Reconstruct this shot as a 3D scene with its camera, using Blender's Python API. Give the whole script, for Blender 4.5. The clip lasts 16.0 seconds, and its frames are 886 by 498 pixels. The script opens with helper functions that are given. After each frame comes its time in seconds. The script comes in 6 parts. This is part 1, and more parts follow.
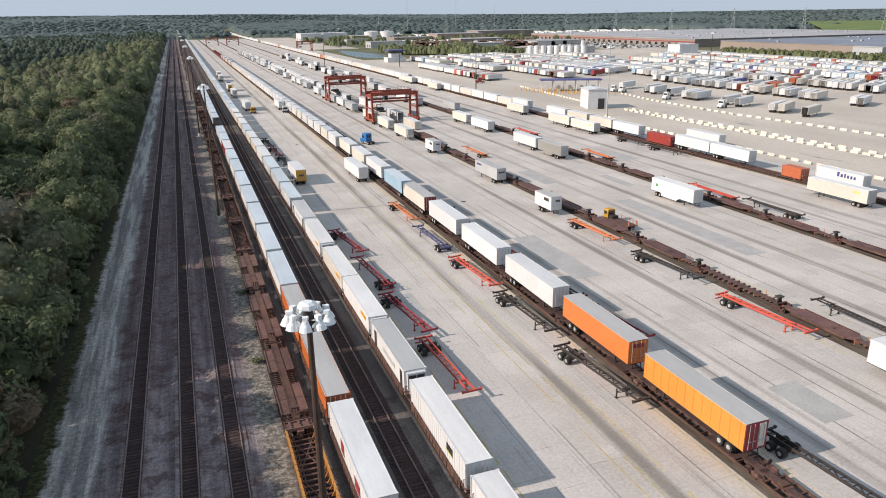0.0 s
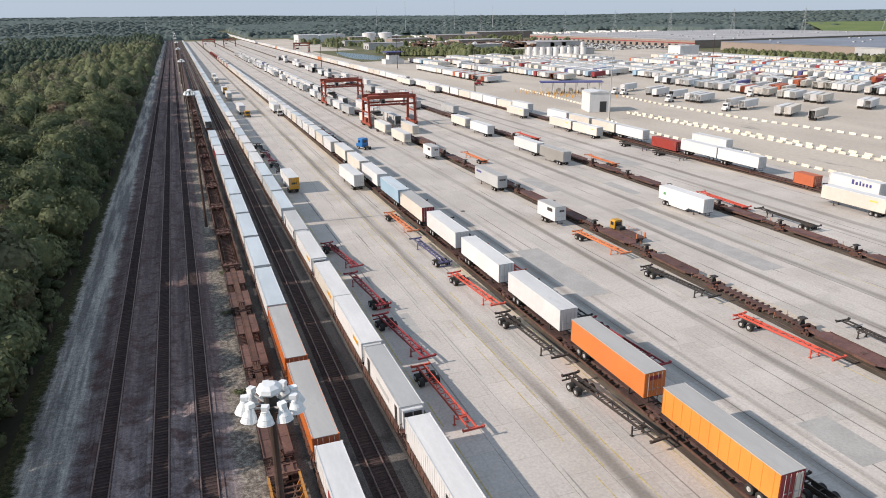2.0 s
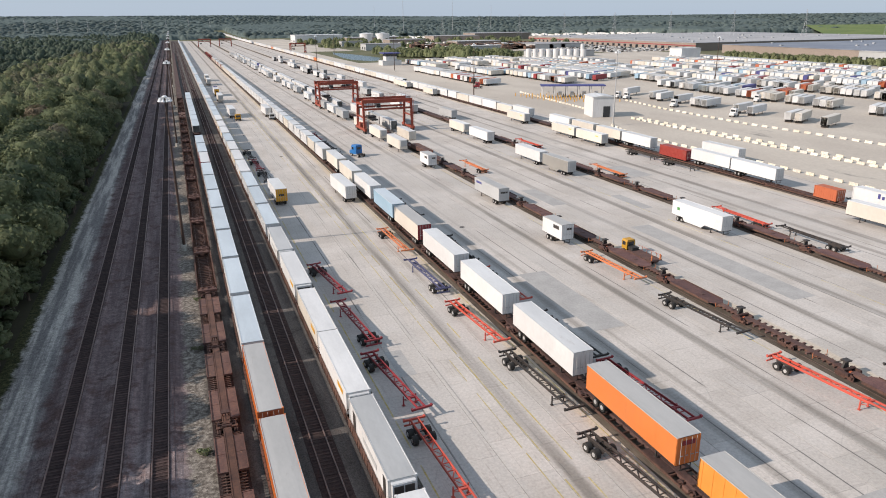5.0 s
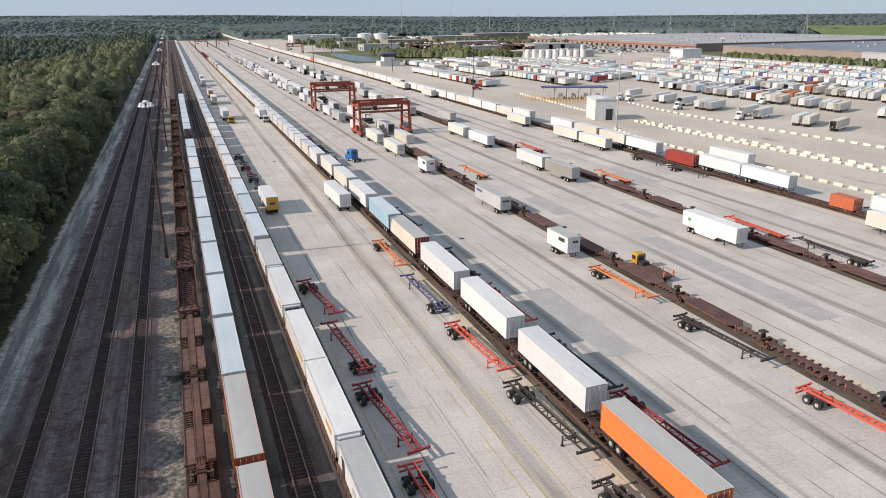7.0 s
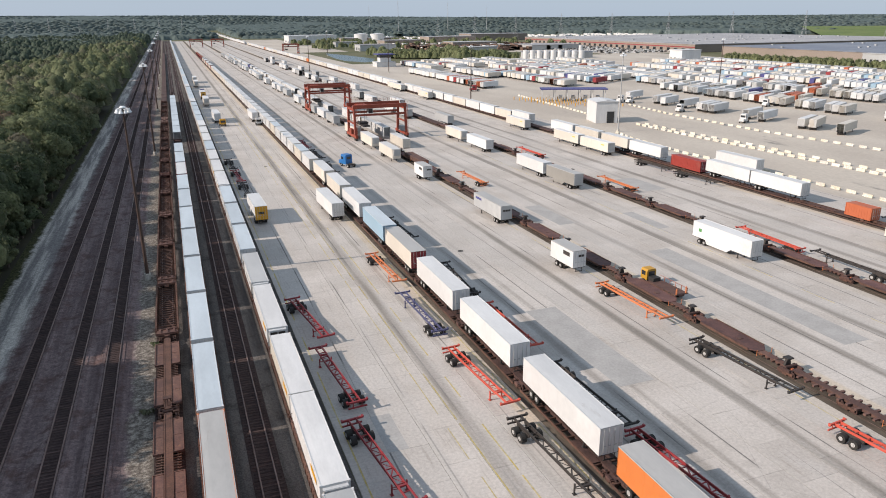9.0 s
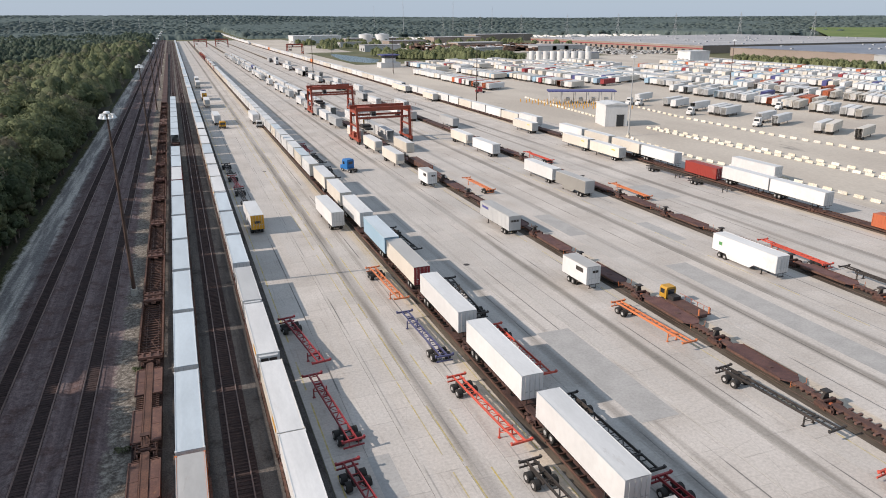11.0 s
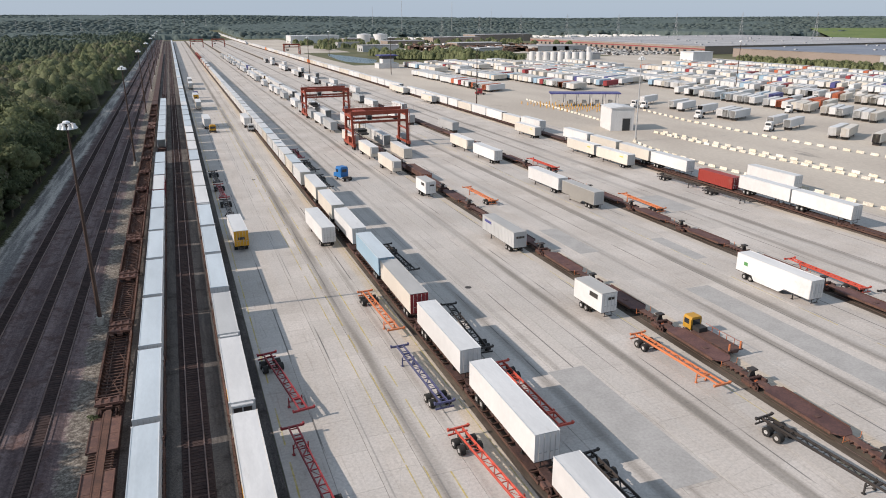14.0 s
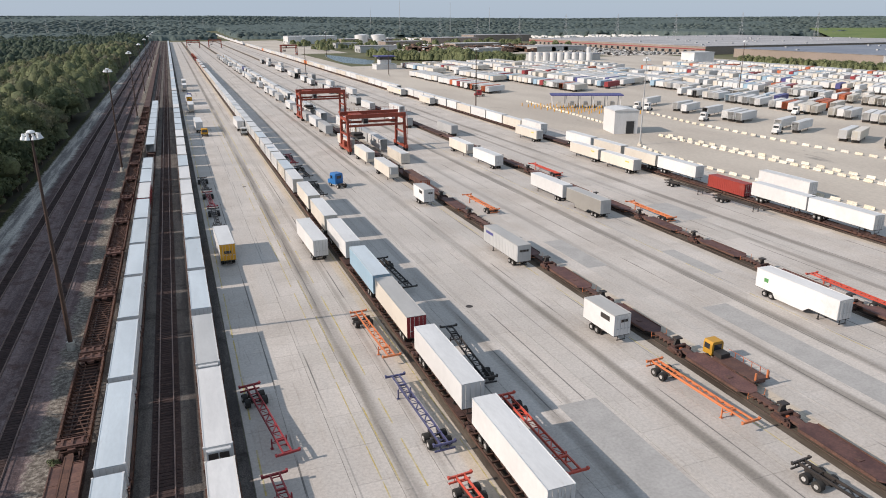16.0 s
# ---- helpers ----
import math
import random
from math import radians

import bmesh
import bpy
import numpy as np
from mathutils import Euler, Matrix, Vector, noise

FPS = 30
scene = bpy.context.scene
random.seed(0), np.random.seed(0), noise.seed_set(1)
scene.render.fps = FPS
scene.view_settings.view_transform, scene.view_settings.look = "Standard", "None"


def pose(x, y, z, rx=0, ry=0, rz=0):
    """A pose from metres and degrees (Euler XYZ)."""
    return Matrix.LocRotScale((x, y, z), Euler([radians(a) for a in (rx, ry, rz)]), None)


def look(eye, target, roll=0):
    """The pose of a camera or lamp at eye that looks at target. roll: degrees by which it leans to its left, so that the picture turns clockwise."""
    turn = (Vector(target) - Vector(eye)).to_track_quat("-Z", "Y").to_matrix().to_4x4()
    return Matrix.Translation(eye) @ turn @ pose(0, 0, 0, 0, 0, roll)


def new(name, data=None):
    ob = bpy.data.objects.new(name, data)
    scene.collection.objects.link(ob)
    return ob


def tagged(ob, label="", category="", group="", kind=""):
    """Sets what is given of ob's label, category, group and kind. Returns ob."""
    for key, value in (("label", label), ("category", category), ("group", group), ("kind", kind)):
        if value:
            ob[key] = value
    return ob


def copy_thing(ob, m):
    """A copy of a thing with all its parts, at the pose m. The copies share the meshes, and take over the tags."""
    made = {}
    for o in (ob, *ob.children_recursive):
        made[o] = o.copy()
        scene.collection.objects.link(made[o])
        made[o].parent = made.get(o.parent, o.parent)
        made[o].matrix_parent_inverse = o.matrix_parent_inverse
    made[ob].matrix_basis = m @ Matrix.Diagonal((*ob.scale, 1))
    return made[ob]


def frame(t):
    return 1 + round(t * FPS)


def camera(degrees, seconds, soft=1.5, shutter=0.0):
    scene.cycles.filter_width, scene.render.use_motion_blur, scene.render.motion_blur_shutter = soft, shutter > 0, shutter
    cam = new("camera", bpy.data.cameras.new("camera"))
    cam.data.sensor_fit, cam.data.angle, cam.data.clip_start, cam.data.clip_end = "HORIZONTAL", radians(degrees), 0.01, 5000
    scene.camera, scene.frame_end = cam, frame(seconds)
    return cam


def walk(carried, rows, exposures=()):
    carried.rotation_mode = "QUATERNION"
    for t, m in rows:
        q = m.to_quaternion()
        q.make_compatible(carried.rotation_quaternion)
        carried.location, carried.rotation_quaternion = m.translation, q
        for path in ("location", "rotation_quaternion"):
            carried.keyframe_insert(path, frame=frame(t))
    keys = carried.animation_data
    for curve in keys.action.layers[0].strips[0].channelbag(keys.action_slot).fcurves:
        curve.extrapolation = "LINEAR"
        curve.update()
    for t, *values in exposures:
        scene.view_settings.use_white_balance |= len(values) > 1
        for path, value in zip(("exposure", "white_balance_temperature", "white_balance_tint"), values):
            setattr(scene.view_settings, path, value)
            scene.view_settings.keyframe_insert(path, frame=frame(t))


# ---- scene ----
# ---------------------------------------------------------------- camera
cam = camera(64.92, 16.0, soft=1.0)
# seconds, eye, yaw to the left, pitch up, roll
PATH = [
    (0.0, (2.30, 6.36, 40.90), -19.985, -18.495, -0.849),
    (0.5, (2.91, 7.99, 40.93), -20.011, -18.475, -0.880),
    (1.0, (3.53, 9.67, 40.95), -20.040, -18.452, -0.900),
    (1.5, (4.16, 11.39, 40.97), -20.070, -18.432, -0.906),
    (2.0, (4.81, 13.14, 40.99), -20.102, -18.412, -0.901),
    (2.5, (5.46, 14.91, 41.00), -20.136, -18.396, -0.883),
    (3.0, (6.12, 16.70, 41.02), -20.172, -18.384, -0.852),
    (3.5, (6.78, 18.51, 41.03), -20.210, -18.374, -0.810),
    (4.0, (7.44, 20.33, 41.04), -20.250, -18.365, -0.755),
    (6.5, (10.74, 29.44, 41.07), -20.453, -18.345, -0.412),
    (7.0, (11.39, 31.25, 41.07), -20.502, -18.341, -0.494),
    (7.5, (12.04, 33.05, 41.07), -20.557, -18.338, -0.539),
    (8.0, (12.68, 34.84, 41.06), -20.618, -18.335, -0.547),
    (8.5, (13.32, 36.61, 41.06), -20.686, -18.328, -0.517),
    (9.0, (13.95, 38.38, 41.05), -20.760, -18.318, -0.451),
    (11.5, (17.09, 47.12, 40.99), -20.354, -18.282, -0.318),
    (12.0, (17.71, 48.86, 40.98), -20.388, -18.285, -0.290),
    (12.5, (18.34, 50.60, 40.96), -20.422, -18.287, -0.269),
    (13.0, (18.97, 52.35, 40.94), -20.455, -18.287, -0.256),
    (13.5, (19.61, 54.12, 40.91), -20.487, -18.285, -0.250),
    (14.0, (20.25, 55.90, 40.89), -20.518, -18.281, -0.251),
    (14.5, (20.91, 57.71, 40.86), -20.549, -18.276, -0.260),
    (15.0, (21.58, 59.54, 40.84), -20.578, -18.268, -0.277),
    (15.5, (22.26, 61.41, 40.81), -20.607, -18.259, -0.300),
    (16.0, (22.96, 63.33, 40.77), -20.635, -18.248, -0.331),
]


def flown(eye, yaw, pitch, roll):
    a, b = radians(yaw), radians(pitch)
    ahead = Vector((-math.sin(a) * math.cos(b), math.cos(a) * math.cos(b), math.sin(b)))
    return look(eye, Vector(eye) + ahead, roll)


walk(cam, [(t, flown(eye, yaw, pitch, roll)) for t, eye, yaw, pitch, roll in PATH], ((0.0, 0.2), (4.0, 0.16), (8.0, 0.12), (12.0, 0.08), (16.0, 0.05)))

# ---------------------------------------------------------------- daylight
SUN_ELEVATION, SUN_AZIMUTH = 29.5, -87.0      # degrees; azimuth from +y towards +x
world = bpy.data.worlds.new("sky")
scene.world = world
world.use_nodes = True
wn = world.node_tree.nodes
sky = wn.new("ShaderNodeTexSky")
sky.sky_type = "NISHITA"
sky.sun_disc = False
sky.sun_elevation = radians(SUN_ELEVATION)
sky.sun_rotation = radians(SUN_AZIMUTH)
sky.air_density, sky.dust_density, sky.ozone_density = 1.0, 0.8, 2.0
wn["Background"].inputs["Strength"].default_value = 0.092
haze = wn.new("ShaderNodeMix")       # thin high haze, the same pale blue all over
haze.data_type = "RGBA"
haze.inputs[0].default_value, haze.inputs[7].default_value = 0.85, (4.7, 5.65, 7.0, 1.0)
world.node_tree.links.new(sky.outputs[0], haze.inputs[6])
world.node_tree.links.new(haze.outputs[2], wn["Background"].inputs["Color"])
sun_data = bpy.data.lights.new("sun", "SUN")
sun_data.energy, sun_data.angle, sun_data.color = 5.0, radians(0.6), (1.0, 0.865, 0.765)
sun = new("sun", sun_data)
to_sun = Vector((math.sin(radians(SUN_AZIMUTH)) * math.cos(radians(SUN_ELEVATION)),
                 math.cos(radians(SUN_AZIMUTH)) * math.cos(radians(SUN_ELEVATION)), math.sin(radians(SUN_ELEVATION))))
sun.matrix_world = look(to_sun * 400, (0, 0, 0))
scene.view_settings.exposure = 0.12


# ---------------------------------------------------------------- materials
class Nodes:
    """A small wrapper round a material's node tree."""

    def __init__(self, name):
        self.mat = bpy.data.materials.new(name)
        self.mat.use_nodes = True
        self.t = self.mat.node_tree
        self.bsdf = self.t.nodes["Principled BSDF"]

    def add(self, kind, **inputs):
        n = self.t.nodes.new(kind)
        for k, v in inputs.items():
            self.put(n, k.replace("_", " "), v)
        return n

    def put(self, n, key, v):
        slot = n.inputs[int(key[1:])] if key[0] == "i" and key[1:].isdigit() else n.inputs[key]
        if isinstance(v, bpy.types.NodeSocket):
            self.t.links.new(v, slot)
        else:
            slot.default_value = v

    def math(self, op, a, b=0.0, clamp=False):
        n = self.t.nodes.new("ShaderNodeMath")
        n.operation, n.use_clamp = op, clamp
        self.put(n, "i0", a), self.put(n, "i1", b)
        return n.outputs[0]

    def mix(self, fac, a, b, blend="MIX"):
        n = self.t.nodes.new("ShaderNodeMix")
        n.data_type, n.blend_type = "RGBA", blend
        self.put(n, "i0", fac), self.put(n, "i6", a), self.put(n, "i7", b)
        return n.outputs[2]

    def ramp(self, fac, lo, hi, to_lo=0.0, to_hi=1.0):
        n = self.add("ShaderNodeMapRange", i0=fac, i1=lo, i2=hi, i3=to_lo, i4=to_hi)
        n.interpolation_type = "SMOOTHSTEP"
        return n.outputs[0]

    def noise(self, vec, scale, detail=4.0, rough=0.55):
        n = self.add("ShaderNodeTexNoise", Vector=vec, Scale=scale, Detail=detail, Roughness=rough)
        return n.outputs["Fac"]


def rgb(c):
    return (*c, 1.0)


def surface(name, c1, c2, big=0.3, fine=6.0, rough=0.6, metal=0.0, bump=0.15, vary=0.12, coords="object", grain=0.35,
            stretch=(1, 1, 1), stain=None, stain_at=0.62, island=False, spec=0.4):
    """Two colours mixed by a broad noise, a fine grain, stains, and a difference from piece to piece."""
    m = Nodes(name)
    if coords == "world":
        vec = m.add("ShaderNodeNewGeometry").outputs["Position"]
    else:
        vec = m.add("ShaderNodeTexCoord").outputs["Object"]
    if island:
        rnd = m.add("ShaderNodeNewGeometry").outputs["Random Per Island"]
    else:
        rnd = m.add("ShaderNodeObjectInfo").outputs["Random"]
    shift = m.add("ShaderNodeVectorMath", i0=vec, i1=m.math("MULTIPLY", rnd, 90.0 if coords == "object" else 0.0)).outputs[0]
    sized = m.add("ShaderNodeVectorMath", i0=shift, i1=stretch)
    sized.operation = "MULTIPLY"
    n1 = m.noise(sized.outputs[0], big, 5.0)
    n2 = m.noise(sized.outputs[0], fine, 6.0, 0.65)
    col = m.mix(m.ramp(n1, 0.35, 0.65), rgb(c1), rgb(c2))
    if stain:
        n3 = m.noise(sized.outputs[0], big * 2.7, 6.0, 0.7)
        col = m.mix(m.ramp(n3, stain_at, stain_at + 0.1), col, rgb(stain))
    g = m.ramp(n2, 0.25, 0.75, 1.0 - grain, 1.0 + grain * 0.6)
    v = m.math("MULTIPLY", g, m.math("ADD", m.math("MULTIPLY", rnd, 2 * vary), 1.0 - vary))
    grey = m.add("ShaderNodeCombineXYZ", X=v, Y=v, Z=v).outputs[0]
    col = m.mix(1.0, col, grey, "MULTIPLY")
    m.put(m.bsdf, "Base Color", col)
    m.put(m.bsdf, "Roughness", m.ramp(n2, 0.2, 0.8, max(0.05, rough - 0.1), min(1.0, rough + 0.1)))
    m.put(m.bsdf, "Metallic", metal)
    m.put(m.bsdf, "Specular IOR Level", spec)
    if bump:
        b = m.add("ShaderNodeBump", Strength=bump, Distance=0.03, Height=n2)
        m.put(m.bsdf, "Normal", b.outputs[0])
    return m.mat


def concrete_paving(name, island):
    """Yard concrete: slab to slab differences, tyre-darkened lanes where trucks and cranes run, cracks and oil spots."""
    m = Nodes(name)
    pos = m.add("ShaderNodeNewGeometry").outputs["Position"]
    rnd = (m.add("ShaderNodeNewGeometry").outputs["Random Per Island"] if island else m.add("ShaderNodeObjectInfo").outputs["Random"])
    n1, n2 = m.noise(pos, 0.06, 6.0, 0.6), m.noise(pos, 3.0, 6.0, 0.7)
    stretched = m.add("ShaderNodeVectorMath", i0=pos, i1=(1.0, 0.05, 1.0))
    stretched.operation = "MULTIPLY"
    n3 = m.noise(stretched.outputs[0], 0.9, 6.0, 0.65)
    col = m.mix(m.ramp(n1, 0.35, 0.65), rgb((0.415, 0.384, 0.35)), rgb((0.50, 0.47, 0.437)))
    col = m.mix(m.ramp(rnd, 0.93, 0.97, 0.0, 0.3), col, rgb((0.27, 0.26, 0.24)))
    x = m.add("ShaderNodeSeparateXYZ", Vector=pos).outputs["X"]
    beige = None
    for at in (48.45, 79.7, 113.2, 145.8):
        side = m.ramp(m.math("ABSOLUTE", m.math("SUBTRACT", x, at)), 3.0, 3.7, 0.8, 0.0)
        beige = side if beige is None else m.math("MAXIMUM", beige, side)
    col = m.mix(beige, col, rgb((0.49, 0.42, 0.33)))
    blot = m.noise(pos, 0.17, 4.0, 0.6)
    col = m.mix(m.ramp(blot, 0.55, 0.75, 0.0, 0.45), col, rgb((0.52, 0.505, 0.485)))
    col = m.mix(m.ramp(blot, 0.3, 0.42, 0.35, 0.0), col, rgb((0.33, 0.305, 0.275)))
    dark = None
    for at, wide, much in ((39.4, 1.25, 0.85), (57.4, 1.0, 0.55), (69.6, 1.15, 0.85), (90.2, 1.2, 0.8), (100.0, 1.3, 0.8), (130.3, 1.4, 0.8), (124.2, 1.1, 0.6), (60.2, 0.6, 0.45), (43.0, 0.5, 0.4)):
        band = m.ramp(m.math("ABSOLUTE", m.math("SUBTRACT", x, at)), wide * 0.25, wide, much, 0.0)
        dark = band if dark is None else m.math("MAXIMUM", dark, band)
    dark = m.math("MULTIPLY", dark, m.ramp(n3, 0.2, 0.55, 0.25, 1.0))
    dark = m.math("MAXIMUM", dark, m.ramp(n3, 0.6, 0.78, 0.0, 0.4))
    col = m.mix(dark, col, rgb((0.185, 0.17, 0.15)))
    third = m.math("ABSOLUTE", m.math("SUBTRACT", m.math("MODULO", x, 4.61), 2.3))
    tar = m.math("MULTIPLY", m.ramp(third, 0.05, 0.12, 0.9, 0.0), m.ramp(m.noise(stretched.outputs[0], 0.8, 3.0), 0.47, 0.53))
    col = m.mix(tar, col, rgb((0.13, 0.125, 0.12)))
    crack = m.add("ShaderNodeTexVoronoi", Vector=pos, Scale=0.14)
    crack.feature = "DISTANCE_TO_EDGE"
    line = m.ramp(crack.outputs["Distance"], 0.0, 0.005, 0.22, 0.0)
    col = m.mix(m.math("MULTIPLY", line, m.ramp(n1, 0.42, 0.55)), col, rgb((0.1, 0.1, 0.1)))
    spot = m.noise(pos, 1.3, 5.0, 0.7)
    col = m.mix(m.ramp(spot, 0.62, 0.72, 0.0, 0.4), col, rgb((0.2, 0.19, 0.175)))
    oil = m.noise(pos, 0.45, 3.0)
    col = m.mix(m.ramp(oil, 0.73, 0.8, 0.0, 0.6), col, rgb((0.09, 0.085, 0.08)))
    cool = m.noise(stretched.outputs[0], 0.16, 3.0)
    col = m.mix(m.ramp(cool, 0.5, 0.58, 0.0, 0.55), col, rgb((0.44, 0.42, 0.395)))
    rut = m.noise(stretched.outputs[0], 2.6, 4.0, 0.6)
    col = m.mix(m.ramp(rut, 0.56, 0.7, 0.0, 0.35), col, rgb((0.26, 0.235, 0.205)))
    v = m.math("MULTIPLY", m.ramp(n2, 0.25, 0.75, 0.83, 1.13), m.math("ADD", m.math("MULTIPLY", rnd, 0.10), 0.95))
    col = m.mix(1.0, col, m.add("ShaderNodeCombineXYZ", X=v, Y=v, Z=v).outputs[0], "MULTIPLY")
    m.put(m.bsdf, "Base Color", col)
    m.put(m.bsdf, "Roughness", 0.85)
    m.put(m.bsdf, "Specular IOR Level", 0.25)
    m.put(m.bsdf, "Normal", m.add("ShaderNodeBump", Strength=0.2, Distance=0.02, Height=n2).outputs[0])
    return m.mat


def gravel(name, c1, c2, c3, stone=11.0, streak=0.5):
    """Broken stone with drifts of fines and long streaks along the rails."""
    m = Nodes(name)
    pos = m.add("ShaderNodeNewGeometry").outputs["Position"]
    along = m.add("ShaderNodeVectorMath", i0=pos, i1=(1.0, 0.06, 1.0))
    along.operation = "MULTIPLY"
    n1, n2 = m.noise(along.outputs[0], streak, 6.0, 0.65), m.noise(pos, 0.25, 6.0, 0.65)
    vor = m.add("ShaderNodeTexVoronoi", Vector=pos, Scale=stone)
    col = m.mix(m.ramp(n1, 0.35, 0.62), rgb(c1), rgb(c2))
    col = m.mix(m.ramp(n2, 0.5, 0.68, 0.0, 0.8), col, rgb(c3))
    cell = m.add("ShaderNodeSeparateColor", Color=vor.outputs["Color"]).outputs[0]
    v = m.ramp(cell, 0.0, 1.0, 0.72, 1.28)
    col = m.mix(1.0, col, m.add("ShaderNodeCombineXYZ", X=v, Y=v, Z=v).outputs[0], "MULTIPLY")
    m.put(m.bsdf, "Base Color", col)
    m.put(m.bsdf, "Roughness", 0.95)
    m.put(m.bsdf, "Specular IOR Level", 0.15)
    m.put(m.bsdf, "Normal", m.add("ShaderNodeBump", Strength=0.5, Distance=0.06, Height=vor.outputs["Distance"]).outputs[0])
    return m.mat


def rail_corridor(name):
    """Gravel road, grey ballast and pale dirt side by side, running raggedly into one another."""
    m = Nodes(name)
    pos = m.add("ShaderNodeNewGeometry").outputs["Position"]
    along = m.add("ShaderNodeVectorMath", i0=pos, i1=(1.0, 0.05, 1.0))
    along.operation = "MULTIPLY"
    n1, n2, n3 = m.noise(along.outputs[0], 0.6, 6.0, 0.65), m.noise(pos, 0.3, 6.0, 0.7), m.noise(pos, 1.6, 6.0, 0.75)
    x = m.add("ShaderNodeSeparateXYZ", Vector=pos).outputs["X"]
    x = m.math("ADD", x, m.math("MULTIPLY", m.math("SUBTRACT", n2, 0.5), 3.0))
    x = m.math("ADD", x, m.math("MULTIPLY", m.math("SUBTRACT", n3, 0.5), 1.2))
    stone = m.mix(m.ramp(n1, 0.36, 0.62), rgb((0.098, 0.072, 0.073)), rgb((0.168, 0.132, 0.13)))
    fresh = m.mix(m.ramp(n1, 0.36, 0.62), rgb((0.133, 0.112, 0.118)), rgb((0.25, 0.213, 0.21)))
    y = m.add("ShaderNodeSeparateXYZ", Vector=pos).outputs["Y"]
    y = m.math("ADD", y, m.math("MULTIPLY", m.math("SUBTRACT", n2, 0.5), 60.0))
    stone = m.mix(m.ramp(y, 72.0, 100.0), fresh, stone)
    stone = m.mix(m.ramp(n2, 0.48, 0.62, 0.0, 0.85), stone, rgb((0.086, 0.056, 0.052)))
    lane = m.mix(m.ramp(n1, 0.42, 0.6), rgb((0.20, 0.192, 0.188)), rgb((0.46, 0.44, 0.405)))
    dirt = m.mix(m.ramp(n3, 0.4, 0.64), rgb((0.115, 0.099, 0.085)), rgb((0.24, 0.22, 0.19)))
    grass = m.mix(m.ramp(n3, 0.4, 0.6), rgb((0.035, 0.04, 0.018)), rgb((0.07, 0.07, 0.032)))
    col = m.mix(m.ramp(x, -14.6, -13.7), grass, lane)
    col = m.mix(m.ramp(x, -10.4, -8.8), col, stone)
    col = m.mix(m.ramp(x, 5.0, 5.9), col, dirt)
    col = m.mix(m.ramp(x, 7.6, 8.4), col, rgb((0.085, 0.075, 0.066)))
    vor = m.add("ShaderNodeTexVoronoi", Vector=pos, Scale=9.0)
    cell = m.add("ShaderNodeSeparateColor", Color=vor.outputs["Color"]).outputs[0]
    v = m.math("MULTIPLY", m.ramp(cell, 0.0, 1.0, 0.8, 1.2), m.ramp(n3, 0.3, 0.7, 0.72, 1.3))
    col = m.mix(1.0, col, m.add("ShaderNodeCombineXYZ", X=v, Y=v, Z=v).outputs[0], "MULTIPLY")
    m.put(m.bsdf, "Base Color", col)
    m.put(m.bsdf, "Roughness", 0.95)
    m.put(m.bsdf, "Specular IOR Level", 0.15)
    m.put(m.bsdf, "Normal", m.add("ShaderNodeBump", Strength=0.4, Distance=0.06, Height=vor.outputs["Distance"]).outputs[0])
    return m.mat


def foliage(name, c1, c2, c3, clump=0.9, relief=0.45):
    """Leaves: each spray its own tone, with some light coming through."""
    m = Nodes(name)
    rnd = m.add("ShaderNodeNewGeometry").outputs["Random Per Island"]
    pos = m.add("ShaderNodeNewGeometry").outputs["Position"]
    tree = m.add("ShaderNodeObjectInfo").outputs["Random"]
    n1 = m.noise(pos, 0.09, 3.0)
    n2 = m.noise(pos, 0.03, 2.0)
    tone = m.math("ADD", m.math("MULTIPLY", n1, 0.75), m.math("MULTIPLY", tree, 0.3))
    col = m.mix(m.ramp(tone, 0.36, 0.62), rgb(c1), rgb(c2))
    col = m.mix(m.ramp(m.math("ADD", m.math("MULTIPLY", tree, 0.4), m.math("MULTIPLY", n2, 0.8)), 0.72, 0.9, 0.0, 0.75), col, rgb(c3))
    n3 = m.noise(pos, clump, 5.0, 0.7)
    # n3 also darkens the hollows it dents: gap shade put into the leaf colour.
    v = m.math("MULTIPLY", m.ramp(rnd, 0.0, 1.0, 0.8, 1.2), m.ramp(n3, 0.36, 0.64, 1.0 - relief * 0.5, 1.0 + relief * 0.5))
    col = m.mix(1.0, col, m.add("ShaderNodeCombineXYZ", X=v, Y=v, Z=v).outputs[0], "MULTIPLY")
    m.put(m.bsdf, "Base Color", col)
    m.put(m.bsdf, "Normal", m.add("ShaderNodeBump", Strength=relief, Distance=1.0 / clump, Height=n3).outputs[0])
    m.put(m.bsdf, "Roughness", 0.7)
    m.put(m.bsdf, "Specular IOR Level", 0.2)
    thin = m.add("ShaderNodeBsdfTranslucent", Color=col)
    both = m.add("ShaderNodeMixShader", i0=0.3)
    m.t.links.new(m.bsdf.outputs[0], both.inputs[1])
    m.t.links.new(thin.outputs[0], both.inputs[2])
    m.t.links.new(both.outputs[0], m.t.nodes["Material Output"].inputs[0])
    return m.mat


def paint(name, c, rough=0.45, dirt=(0.2, 0.17, 0.14), amount=0.8, metal=0.0):
    return surface(name, c, tuple(v * 0.9 for v in c), big=0.35, fine=4.0, rough=rough, metal=metal, bump=0.0, vary=0.06, grain=0.06,
                   stretch=(1, 0.3, 0.25), stain=tuple(v * amount + d * (1 - amount) for v, d in zip(c, dirt)), stain_at=0.6)


